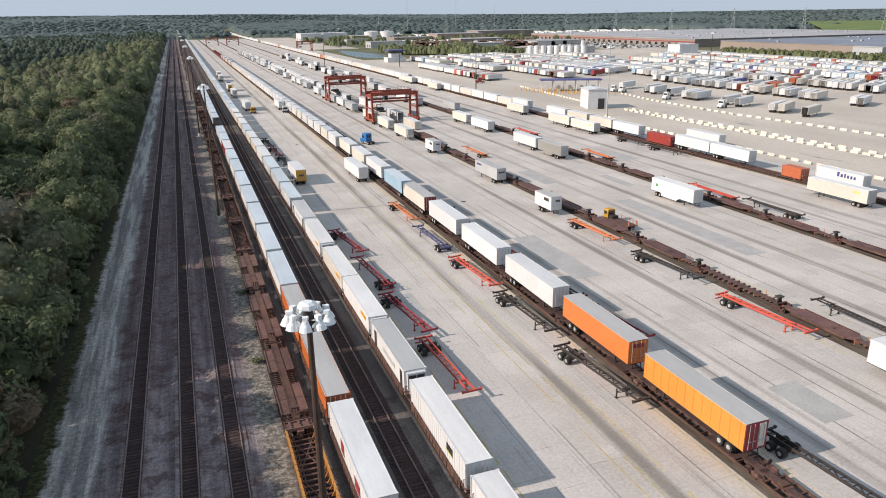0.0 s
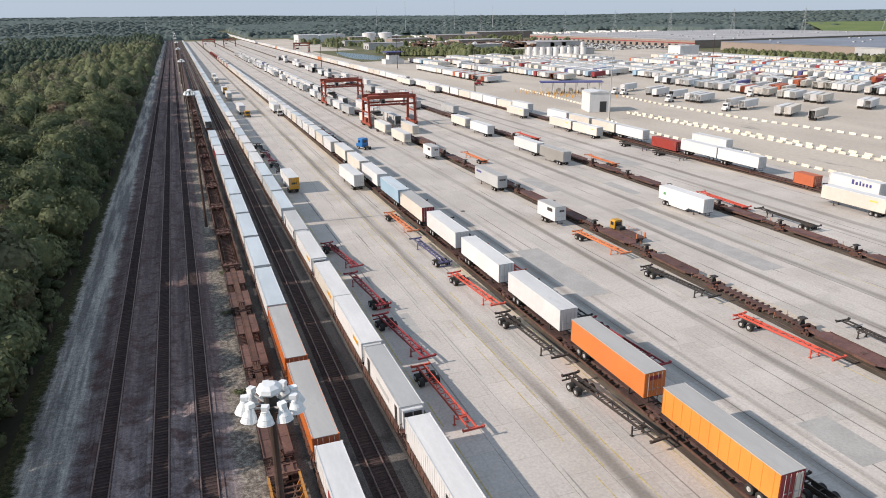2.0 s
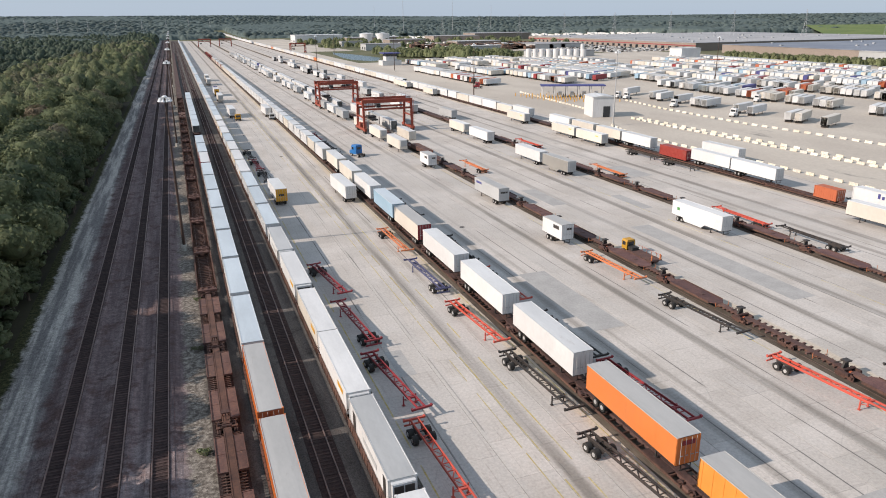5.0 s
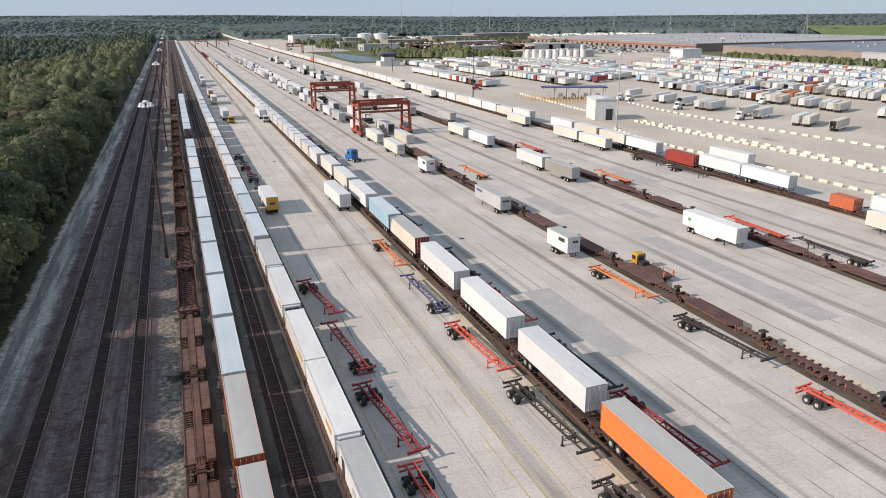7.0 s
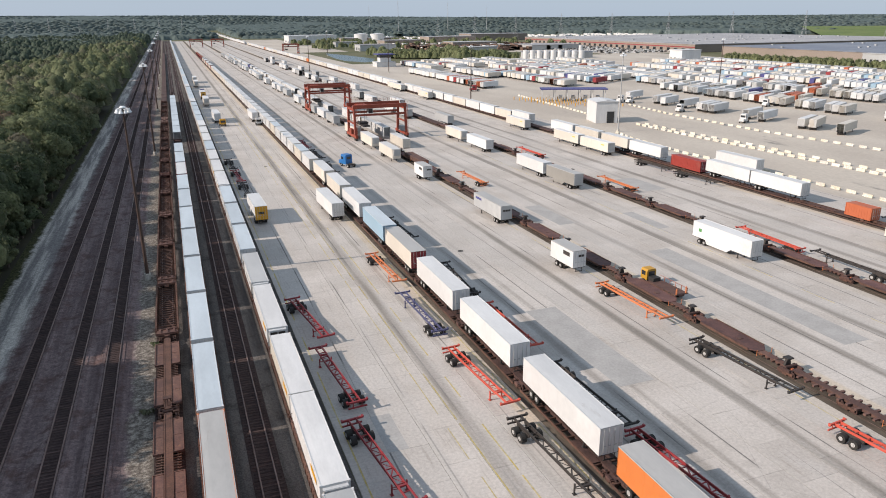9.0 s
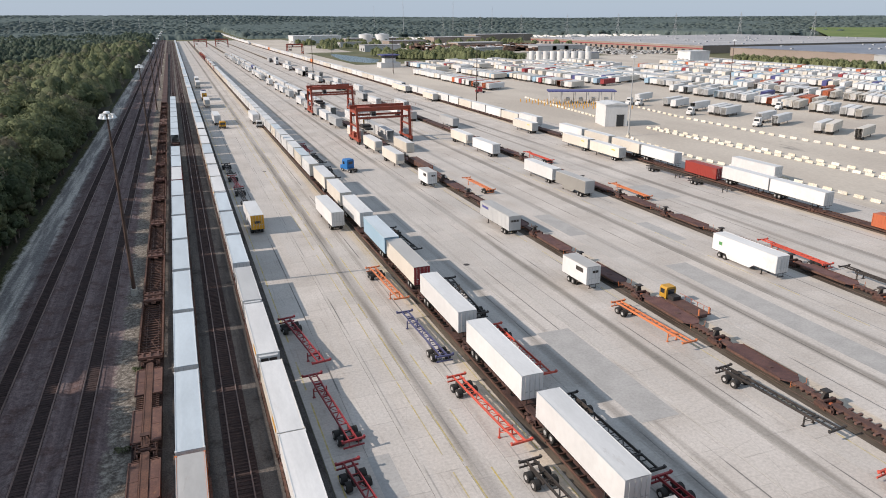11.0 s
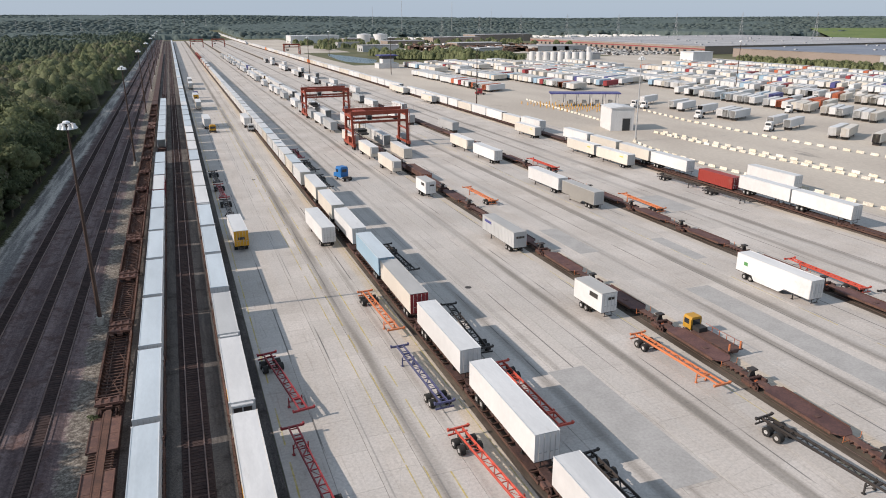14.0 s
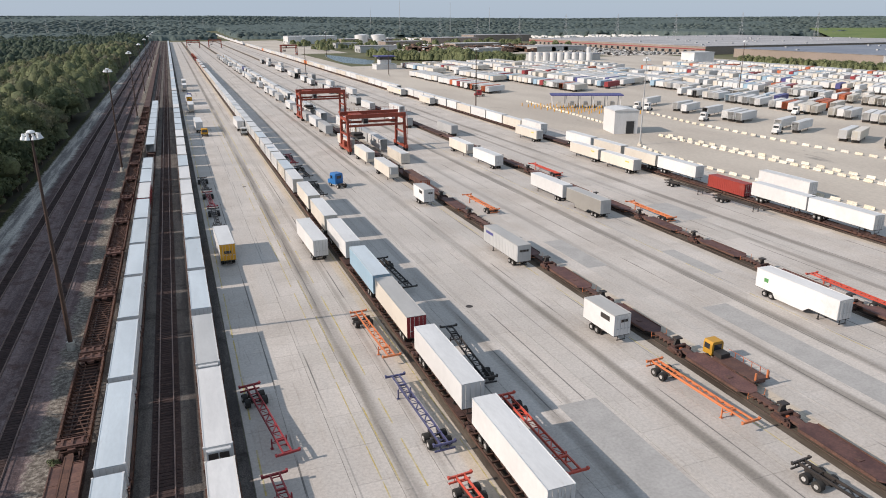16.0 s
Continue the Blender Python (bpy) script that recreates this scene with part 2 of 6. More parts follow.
WHITE = paint("white_paint", (0.64, 0.645, 0.64))
CREAM = paint("cream_paint", (0.615, 0.575, 0.505))
ROOF = paint("white_roof_skin", (0.58, 0.595, 0.60), 0.5, amount=0.75)
BLUEROOF = paint("pale_blue_roof_skin", (0.47, 0.535, 0.58), 0.5, amount=0.8)
GREYROOF = paint("galvanised_roof_skin", (0.40, 0.40, 0.39), 0.5, amount=0.7)
SILVER = paint("grey_paint", (0.42, 0.43, 0.43), 0.5)
ORANGE = paint("orange_paint", (0.62, 0.19, 0.05), 0.45)
AMBER = paint("amber_paint", (0.66, 0.25, 0.045), 0.45)
RUSTORANGE = paint("faded_orange_paint", (0.42, 0.115, 0.05), 0.55)
RED = paint("red_paint", (0.27, 0.04, 0.03), 0.5)
MAROON = paint("dark_red_paint", (0.27, 0.035, 0.04), 0.5)
CORAL = paint("coral_red_paint", (0.52, 0.09, 0.06), 0.5)
CHORANGE = paint("chassis_orange_paint", (0.56, 0.19, 0.08), 0.5)
PURPLE = paint("dark_blue_paint", (0.07, 0.07, 0.22), 0.5)
BLUE = paint("blue_paint", (0.03, 0.16, 0.42), 0.4)
SKYBLUE = paint("light_blue_paint", (0.30, 0.44, 0.55), 0.5)
YELLOW = paint("yellow_paint", (0.66, 0.33, 0.02), 0.4)
CRANE = paint("crane_red_paint", (0.28, 0.058, 0.032), 0.6, amount=0.65)
GREEN = paint("green_paint", (0.10, 0.30, 0.10), 0.5)
BLACK = surface("black_steel", (0.03, 0.028, 0.027), (0.05, 0.042, 0.038), rough=0.6, bump=0.05, grain=0.25)
RUBBER = surface("tyre_rubber", (0.02, 0.02, 0.02), (0.035, 0.033, 0.03), rough=0.85, bump=0.05)
RIM = surface("wheel_rim", (0.55, 0.55, 0.54), (0.42, 0.41, 0.4), rough=0.45, metal=0.3, bump=0.0)
RUST = surface("rusty_steel", (0.075, 0.04, 0.031), (0.115, 0.06, 0.043), big=0.5, fine=5, rough=0.85, bump=0.2, grain=0.4, vary=0.2,
               stain=(0.055, 0.035, 0.028))
RUSTPLATE = surface("worn_rusty_plate", (0.1, 0.054, 0.046), (0.135, 0.074, 0.058), big=0.6, fine=4, rough=0.8, bump=0.15, grain=0.35, vary=0.2,
                    stain=(0.23, 0.13, 0.08), stain_at=0.61)
REDPLATE = surface("dark_red_deck_plate", (0.095, 0.048, 0.045), (0.14, 0.072, 0.062), big=0.5, fine=4, rough=0.75, bump=0.15, grain=0.35, vary=0.2, stain=(0.2, 0.1, 0.07), stain_at=0.62)
DARKRUST = surface("dark_rusty_deck", (0.06, 0.034, 0.03), (0.088, 0.048, 0.04), big=0.5, fine=4, rough=0.85, bump=0.2, grain=0.4, vary=0.15)
RAILSTEEL = surface("rail_steel", (0.16, 0.112, 0.10), (0.23, 0.165, 0.145), rough=0.5, metal=0.4, bump=0.0, coords="world")
TIE = surface("creosoted_tie", (0.032, 0.019, 0.018), (0.056, 0.035, 0.032), big=2.0, fine=9, rough=0.95, bump=0.2, vary=0.35, island=True, coords="world")
TRACKBED = gravel("brown_track_ballast", (0.038, 0.026, 0.025), (0.056, 0.04, 0.038), (0.031, 0.022, 0.021))
CORRIDOR = rail_corridor("corridor_gravel")
YARDBALLAST = gravel("dark_yard_ballast", (0.072, 0.066, 0.063), (0.13, 0.119, 0.11), (0.045, 0.039, 0.037))
GRASS = surface("rough_grass_ground", (0.085, 0.095, 0.04), (0.13, 0.125, 0.065), big=0.02, fine=0.8, rough=0.95, bump=0.3, coords="world",
                stain=(0.15, 0.13, 0.08), vary=0.0)
LAWN = surface("mown_grass", (0.10, 0.15, 0.035), (0.14, 0.18, 0.05), big=0.02, fine=0.5, rough=0.95, coords="world", vary=0.0)
CONCRETE = surface("cast_concrete", (0.42, 0.40, 0.36), (0.5, 0.48, 0.43), big=0.3, fine=3, rough=0.9, bump=0.1, vary=0.1)
YARDFILL = surface("old_concrete_apron", (0.40, 0.36, 0.31), (0.48, 0.44, 0.38), big=0.03, fine=1.5, rough=0.9, coords="world", vary=0.0, grain=0.15,
                   stain=(0.25, 0.235, 0.21), stretch=(1, 0.35, 1))
PAVE_PIECE = concrete_paving("paving_concrete", False)
PAVE_FAR = concrete_paving("paving_concrete_far", True)
PATCH = surface("patch_concrete", (0.33, 0.326, 0.315), (0.375, 0.37, 0.358), big=0.3, fine=3, rough=0.9, coords="world", vary=0.0, grain=0.15)
JOINT = surface("joint_filler", (0.17, 0.155, 0.14), (0.24, 0.22, 0.2), coords="world", rough=0.95)
TRACKFILL = surface("oily_track_bed", (0.075, 0.058, 0.045), (0.13, 0.105, 0.08), big=0.3, fine=3, rough=0.95, coords="world", stretch=(1, 0.2, 1), bump=0.3)
YELLOWLINE = surface("worn_yellow_line", (0.45, 0.36, 0.11), (0.42, 0.375, 0.25), big=0.5, fine=3, rough=0.85, coords="world", grain=0.3)
BARRIER = surface("barrier_paint", (0.64, 0.61, 0.54), (0.60, 0.55, 0.43), big=0.2, fine=3, rough=0.8, vary=0.15)
BARK = surface("grey_brown_bark", (0.09, 0.07, 0.055), (0.14, 0.115, 0.09), big=1.5, fine=8, rough=0.95, bump=0.4)
LEAF = foliage("broadleaf_foliage", (0.062, 0.084, 0.045), (0.136, 0.158, 0.08), (0.155, 0.135, 0.105))
LEAFDARK = foliage("dark_green_foliage", (0.036, 0.057, 0.044), (0.07, 0.094, 0.064), (0.08, 0.09, 0.062), 0.4, 0.3)
LEAFBROWN = foliage("thin_brownish_foliage", (0.1, 0.085, 0.055), (0.165, 0.135, 0.092), (0.15, 0.145, 0.085))
LEAFPALE = foliage("young_tree_foliage", (0.10, 0.125, 0.06), (0.18, 0.2, 0.1), (0.18, 0.17, 0.1), 0.5)
# Bluer and paler than near leaves: distance haze mixed into the colours.
LEAFHAZE = foliage("haze_tinted_foliage", (0.09, 0.122, 0.12), (0.118, 0.152, 0.142), (0.128, 0.148, 0.128), 0.25, 0.16)
WALLBEIGE = surface("beige_wall_panel", (0.27, 0.225, 0.19), (0.30, 0.25, 0.215), big=0.02, fine=2.0, rough=0.8, coords="world")
GLASS = surface("dark_window_glass", (0.02, 0.025, 0.03), (0.03, 0.035, 0.04), rough=0.1, bump=0.0, grain=0.0, spec=0.6)
BLUEGREY = surface("blue_grey_roof", (0.17, 0.19, 0.235), (0.22, 0.24, 0.28), big=0.02, fine=0.3, rough=0.6, coords="world")
LIGHTROOF = surface("pale_membrane_roof", (0.29, 0.29, 0.30), (0.37, 0.37, 0.375), big=0.02, fine=0.3, rough=0.8, coords="world")
LAMPWHITE = paint("lamp_housing_white", (0.74, 0.77, 0.78), 0.35)
POLE = surface("weathering_steel_pole", (0.045, 0.028, 0.022), (0.075, 0.045, 0.034), big=0.4, fine=5, rough=0.7, bump=0.05)
WATER = surface("pond_water", (0.06, 0.10, 0.115), (0.075, 0.115, 0.125), rough=0.3, bump=0.02, coords="world", grain=0.05)


# ---------------------------------------------------------------- mesh helpers
class Mesh:
    """Collects boxes, tubes and plates, and becomes one mesh."""

    def __init__(self):
        self.v, self.f, self.m = [], [], []

    def poly(self, pts, faces, mat=0):
        n = len(self.v)
        self.v += [tuple(p) for p in pts]
        self.f += [tuple(i + n for i in f) for f in faces]
        self.m += [mat] * len(faces)
        return self

    def box(self, x0, y0, z0, x1, y1, z1, mat=0):
        return self.poly([(x0, y0, z0), (x1, y0, z0), (x1, y1, z0), (x0, y1, z0), (x0, y0, z1), (x1, y0, z1), (x1, y1, z1), (x0, y1, z1)],
                         [(0, 3, 2, 1), (4, 5, 6, 7), (0, 1, 5, 4), (1, 2, 6, 5), (2, 3, 7, 6), (3, 0, 4, 7)], mat)

    def beam(self, a, b, w, h=None, mat=0):
        """A square bar from a to b."""
        a, b, h = Vector(a), Vector(b), h or w
        d = (b - a).normalized()
        s = d.cross(Vector((0, 0, 1)))
        s = s.normalized() if s.length > 1e-4 else Vector((1, 0, 0))
        u = s.cross(d)
        pts = [p + s * (i * w / 2) + u * (j * h / 2) for p in (a, b) for i, j in ((-1, -1), (1, -1), (1, 1), (-1, 1))]
        return self.poly(pts, [(0, 1, 2, 3), (7, 6, 5, 4), (0, 4, 5, 1), (1, 5, 6, 2), (2, 6, 7, 3), (3, 7, 4, 0)], mat)

    def tube(self, a, b, r0, r1=None, n=12, mat=0, caps=True):
        a, b, r1 = Vector(a), Vector(b), r0 if r1 is None else r1
        d = (b - a).normalized()
        s = d.orthogonal().normalized()
        u = d.cross(s)
        pts = [p + (s * math.cos(2 * math.pi * k / n) + u * math.sin(2 * math.pi * k / n)) * r for p, r in ((a, r0), (b, r1)) for k in range(n)]
        faces = [(k, (k + 1) % n, n + (k + 1) % n, n + k) for k in range(n)]
        if caps:
            faces += [tuple(range(n - 1, -1, -1)), tuple(range(n, 2 * n))]
        return self.poly(pts, faces, mat)

    def prism(self, outline, y0, y1, mat=0):
        """An outline in x and z, drawn along y."""
        n = len(outline)
        pts = [(x, y0, z) for x, z in outline] + [(x, y1, z) for x, z in outline]
        return self.poly(pts, [tuple(range(n)), tuple(range(2 * n - 1, n - 1, -1))] + [(k, n + k, n + (k + 1) % n, (k + 1) % n) for k in range(n)], mat)

    def plan(self, outline, z0, z1, mat=0):
        """An outline in x and y, raised from z0 to z1."""
        n = len(outline)
        pts = [(x, y, z0) for x, y in outline] + [(x, y, z1) for x, y in outline]
        return self.poly(pts, [tuple(range(n - 1, -1, -1)), tuple(range(n, 2 * n))] + [(k, (k + 1) % n, n + (k + 1) % n, n + k) for k in range(n)], mat)

    def made(self, name, *mats):
        me = bpy.data.meshes.new(name)
        me.from_pydata(self.v, [], self.f)
        for mat in mats:
            me.materials.append(mat)
        if len(mats) > 1:
            me.polygons.foreach_set("material_index", self.m)
        me.update()
        return me


def part(name, mesh, mats, parent, label="", at=None):
    """Links a mesh as one part under a thing or a part."""
    mats = mats if isinstance(mats, tuple) else (mats,)
    ob = new(name, mesh if isinstance(mesh, bpy.types.Mesh) else mesh.made(name, *mats))
    ob.parent = parent
    if at is not None:
        ob.location = at
    if label:
        tagged(ob, label)
    return ob


def thing(name, label, category, group="", kind=""):
    return tagged(new(name), label, category, group, kind)


def setting(name, mesh, mats, label, category, kind="structure"):
    mats = mats if isinstance(mats, tuple) else (mats,)
    return tagged(new(name, mesh.made(name, *mats)), label, category, "", kind)


def sheet(x0, y0, x1, y1, z, nx=1, ny=1):
    m = Mesh()
    xs, ys = np.linspace(x0, x1, nx + 1), np.linspace(y0, y1, ny + 1)
    pts = [(x, y, z) for y in ys for x in xs]
    m.poly(pts, [(j * (nx + 1) + i, j * (nx + 1) + i + 1, (j + 1) * (nx + 1) + i + 1, (j + 1) * (nx + 1) + i) for j in range(ny) for i in range(nx)])
    return m

# ---------------------------------------------------------------- ground
rng = random.Random(7)


def far_height(x, y):
    r = math.hypot(x, y)
    k = min(1.0, max(0.0, (r - 1900.0) / 2600.0))
    w = min(1.0, max(0.0, (math.degrees(math.atan2(x, y)) - 4.0) / 26.0))
    return (60.0 - 32.0 * w) * k * k * (3 - 2 * k) + 6.0 * k * math.sin(x * 0.0011 + 1.2) * math.cos(y * 0.0009)


def ground_sheet():
    """One sheet to the horizon, level under the yard and rolling far off."""
    m = Mesh()
    rings = [0, 30, 80, 160, 300, 500, 800, 1200, 1700, 2100, 2500, 2900, 3300, 3700, 4100, 4500, 4850]
    n = 72
    pts = [(0, 0, -0.12)]
    for r in rings[1:]:
        for k in range(n):
            a = 2 * math.pi * k / n
            x, y = r * math.sin(a), r * math.cos(a)
            pts.append((x, y, -0.12 + far_height(x, y)))
    faces = [(0, 1 + (k + 1) % n, 1 + k) for k in range(n)]
    for i in range(len(rings) - 2):
        for k in range(n):
            a, b = 1 + i * n + k, 1 + i * n + (k + 1) % n
            faces.append((a, b, b + n, a + n))
    return m.poly(pts, faces)


setting("ground", ground_sheet(), GRASS, "rough grass and earth reaching to wooded hills", "ground")
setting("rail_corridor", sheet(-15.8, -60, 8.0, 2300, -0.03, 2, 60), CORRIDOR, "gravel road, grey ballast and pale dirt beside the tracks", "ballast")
setting("yard_ballast", sheet(8.05, -60, 25.6, 1700, -0.035, 2, 60), YARDBALLAST, "dark oily ballast between the loading tracks", "ballast")

TRACKS = {"a": -6.56, "b": -1.41, "c": 2.90, "d": 9.45, "e": 13.75, "f": 18.1, "g": 22.95}
SUNK = {"h": 48.45, "i": 79.7, "j": 113.2, "k": 145.8}


def rail_mesh(x, y0, y1, z):
    m = Mesh()
    for s in (-0.755, 0.755):
        c = x + s
        m.prism([(c - 0.07, z), (c + 0.07, z), (c + 0.07, z + 0.03), (c + 0.018, z + 0.05), (c + 0.018, z + 0.13), (c + 0.037, z + 0.14),
                 (c + 0.037, z + 0.18), (c - 0.037, z + 0.18), (c - 0.037, z + 0.14), (c - 0.018, z + 0.13), (c - 0.018, z + 0.05), (c - 0.07, z + 0.03)][::-1], y0, y1)
    return m


def tie_mesh(x, y0, y1, z):
    m, y = Mesh(), y0
    while y < y1:
        a, w = rng.uniform(-0.06, 0.06), rng.uniform(0.10, 0.13)
        m.box(x - 1.3 + a, y - w, z - 0.1, x + 1.3 + a, y + w, z + rng.uniform(0.005, 0.03))
        y += 0.56 + rng.uniform(-0.03, 0.03)
    return m


TRACK_OBS = {}
for key, x in TRACKS.items():
    base = 0.16 if key in "abc" else 0.02
    if key in "abc":
        bed = Mesh().prism([(x - 2.1, -0.02), (x + 2.1, -0.02), (x + 1.45, base - 0.03), (x - 1.45, base - 0.03)][::-1], -40, 1900)
        setting("track_bed_" + key, bed, CORRIDOR, "raised shoulder of crushed stone under one track", "ballast")
        for s in (-1, 1):
            a, b = sorted((s * 0.835, s * 1.42))
            over = Mesh().prism([(x + a, base - 0.03), (x + b, base - 0.03), (x + b - 0.1, base + 0.045), (x + a + 0.1, base + 0.045)][::-1], -40, 1900)
            setting("tie_end_cover_" + key + ("_west" if s < 0 else "_east"), over, CORRIDOR, "crushed stone lying over the tie ends", "ballast")
        setting("tie_bed_" + key, sheet(x - 1.2, -40, x + 1.2, 1900, base - 0.022, 1, 40), TRACKBED, "brown oily stone between the rails", "ballast")
    track = setting("track_" + key, rail_mesh(x, -40, 1900, base), RAILSTEEL, "pair of worn steel rails, brown at the sides", "rails")
    ties = setting("ties_" + key, tie_mesh(x, 116 if key in "abc" else 30, 900 if key in "abc" else 500, base), TIE, "weathered dark wooden railway ties", "railway ties", "stuff")
    if key in "abc":
        setting("ties_near_" + key, tie_mesh(x, 30, 60, base), TIE, "weathered dark wooden railway ties", "railway ties", "stuff")
        TRACK_OBS[key] = (track, x, base)
    else:
        setting("track_bed_" + key, sheet(x - 1.45, -40, x + 1.45, 1640, 0.0, 1, 40), TRACKBED, "dark brown oily ballast under one track", "ballast")

# paved yard: joint bed, sunken tracks, then the slabs themselves further down
setting("pavement_bed", sheet(25.65, -60, 160, 1650, -0.045, 2, 40), JOINT, "dark joint filler under the concrete slabs", "pavement")
setting("outer_yard", sheet(160.05, 40, 560, 760, -0.03, 6, 8), YARDFILL, "worn pale concrete trailer parking yard", "pavement")
setting("outer_yard_far", sheet(160.05, 760.1, 240, 1650, -0.035, 2, 8), YARDFILL, "pale concrete apron of the far yard", "pavement")
for key, x in SUNK.items():
    setting("track_trench_" + key, sheet(x - 1.75, -60, x + 1.75, 1640, -0.028, 1, 40), TRACKFILL, "oily brown track bed sunk in the pavement", "track bed")
    setting("track_" + key, rail_mesh(x, -60, 1640, -0.16), RAILSTEEL, "steel rails sunk level with the pavement", "rails")


# ---------------------------------------------------------------- running gear
def wheel_mesh(r=0.5, w=0.3):
    """A tyre and rim standing in the plane of y and z."""
    m = Mesh()
    m.tube((-w / 2, 0, 0), (w / 2, 0, 0), r, r, 16)
    return m


def hub_mesh(r=0.27, w=0.32):
    m = Mesh()
    m.tube((-w / 2, 0, 0), (w / 2, 0, 0), r, r * 0.9, 12)
    m.tube((-w / 2 - 0.05, 0, 0), (w / 2 + 0.05, 0, 0), 0.1, 0.1, 8)
    return m


TYRE_ME, HUB_ME = wheel_mesh().made("tyre", RUBBER), hub_mesh().made("rim", RIM)
TYRES_ME = wheel_mesh(0.5, 0.58).made("dual_tyre", RUBBER)
HUBS_ME = hub_mesh(0.25, 0.62).made("rim", RIM)


def road_wheels(parent, ys, x=0.95, duals=True):
    for y in ys:
        for s in (-1, 1):
            w = part("wheel", TYRES_ME if duals else TYRE_ME, RUBBER, parent, "", (s * x, y, 0.5))
            part("rim", HUBS_ME if duals else HUB_ME, RIM, w)


def axle_frame(y0, y1, z):
    m = Mesh()
    for s in (-0.45, 0.45):
        m.box(s - 0.06, y0 - 0.6, z - 0.3, s + 0.06, y1 + 0.6, z)
    for y in (y0, y1):
        m.tube((-1.0, y, 0.5), (1.0, y, 0.5), 0.08, 0.08, 8)
        for s in (-0.45, 0.45):
            m.box(s - 0.09, y - 0.35, 0.55, s + 0.09, y + 0.35, z - 0.1)
    return m


def bogie_mesh():
    m = Mesh()
    for s in (-0.98, 0.98):
        m.prism([(s - 0.07, 0.42), (s + 0.07, 0.42), (s + 0.07, 0.72), (s - 0.07, 0.72)][::-1], -1.15, 1.15)
        m.box(s - 0.1, -0.35, 0.25, s + 0.1, 0.35, 0.5)
    m.box(-1.1, -0.22, 0.45, 1.1, 0.22, 0.75)
    return m


def wheelset_mesh():
    m = Mesh().tube((-1.0, 0, 0), (1.0, 0, 0), 0.08, 0.08, 8)
    for s in (-0.76, 0.76):
        m.tube((s - 0.06, 0, 0), (s + 0.06, 0, 0), 0.46, 0.44, 16)
    return m


BOGIE_ME, WHEELSET_ME = bogie_mesh().made("bogie", RUST), wheelset_mesh().made("wheelset", DARKRUST)


def rail_bogie(parent, y, z=0.0):
    b = part("bogie", BOGIE_ME, RUST, parent, "", (0, y, z))
    for s in (-0.85, 0.85):
        part("wheelset", WHEELSET_ME, DARKRUST, b, "", (0, s, 0.46))


# ---------------------------------------------------------------- rail cars
def comb(y0, y1, step, thick, reach, core, z0, z1, skip=()):
    """Arms out to both sides of a core, as one outline."""
    line, y = [(core, y0 - 0.1)], y0
    while y < y1:
        if not any(a - 0.2 < y < b + 0.2 for a, b in skip):
            line += [(core, y), (reach, y), (reach, y + thick), (core, y + thick)]
        y += step
    line += [(core, y1 + thick)]
    return Mesh().plan(line + [(-x, v) for x, v in reversed(line)], z0, z1)


def spine_car(length, pads, mat_pad):
    """An empty spine car: a box beam with side platforms, hitch and bogies. pads: (y0, y1) of each platform."""
    t = thing("spine_car", "empty rusty spine car with steel platforms on rails", "rail car", "empty rail cars")
    sill = Mesh().box(-0.36, 0.3, 0.72, 0.36, length - 0.3, 1.06).box(-0.24, -0.3, 0.6, 0.24, length + 0.3, 0.86)
    sill.box(-0.42, 0.6, 1.06, -0.30, length - 0.6, 1.10).box(0.30, 0.6, 1.06, 0.42, length - 0.6, 1.10)
    part("center_sill", sill, RUST, t)
    for y0, y1 in pads:
        for s in (-1, 1):
            a, b = sorted((s * 0.46, s * 1.40))
            m = Mesh().box(a, y0, 0.92, b, y1, 1.02).box(s * 1.40 - 0.05, y0, 0.82, s * 1.40 + 0.05, y1, 1.12)
            m.box(a, y0 - 0.04, 0.86, b, y0 + 0.06, 1.08).box(a, y1 - 0.06, 0.86, b, y1 + 0.04, 1.08)
            m.box(a, (y0 + y1) / 2 - 0.05, 1.02, b, (y0 + y1) / 2 + 0.05, 1.05)
            part("platform", m, mat_pad, t)
    part("outrigger", comb(1.0, length - 1.0, 0.45, 0.12, 1.15, 0.3, 0.78, 0.9, pads), RUST, t)
    rail_bogie(t, 0.2)
    h = Mesh()
    h.beam((-0.35, 1.9, 1.05), (-0.2, 1.5, 1.75), 0.1).beam((0.35, 1.9, 1.05), (0.2, 1.5, 1.75), 0.1).beam((0, 0.9, 1.05), (0, 1.5, 1.72), 0.12)
    h.box(-0.45, 1.2, 1.7, 0.45, 1.85, 1.8)
    part("trailer_hitch", h, DARKRUST, t)
    g = Mesh()
    for s in (-1, 1):
        g.beam((s * 0.9, -0.35, 0.9), (s * 0.9, 0.9, 0.9), 0.06).beam((s * 1.15, 0.5, 0.5), (s * 1.15, 0.5, 1.45), 0.05).beam((s * 0.6, 0.5, 1.45), (s * 1.15, 0.5, 1.45), 0.05)
    g.box(-1.0, 0.55, 0.7, 1.0, 0.75, 0.85).tube((-0.5, -0.1, 1.0), (0.5, -0.1, 1.0), 0.16, 0.16, 8)
    part("handrail", g, DARKRUST, t)
    return t


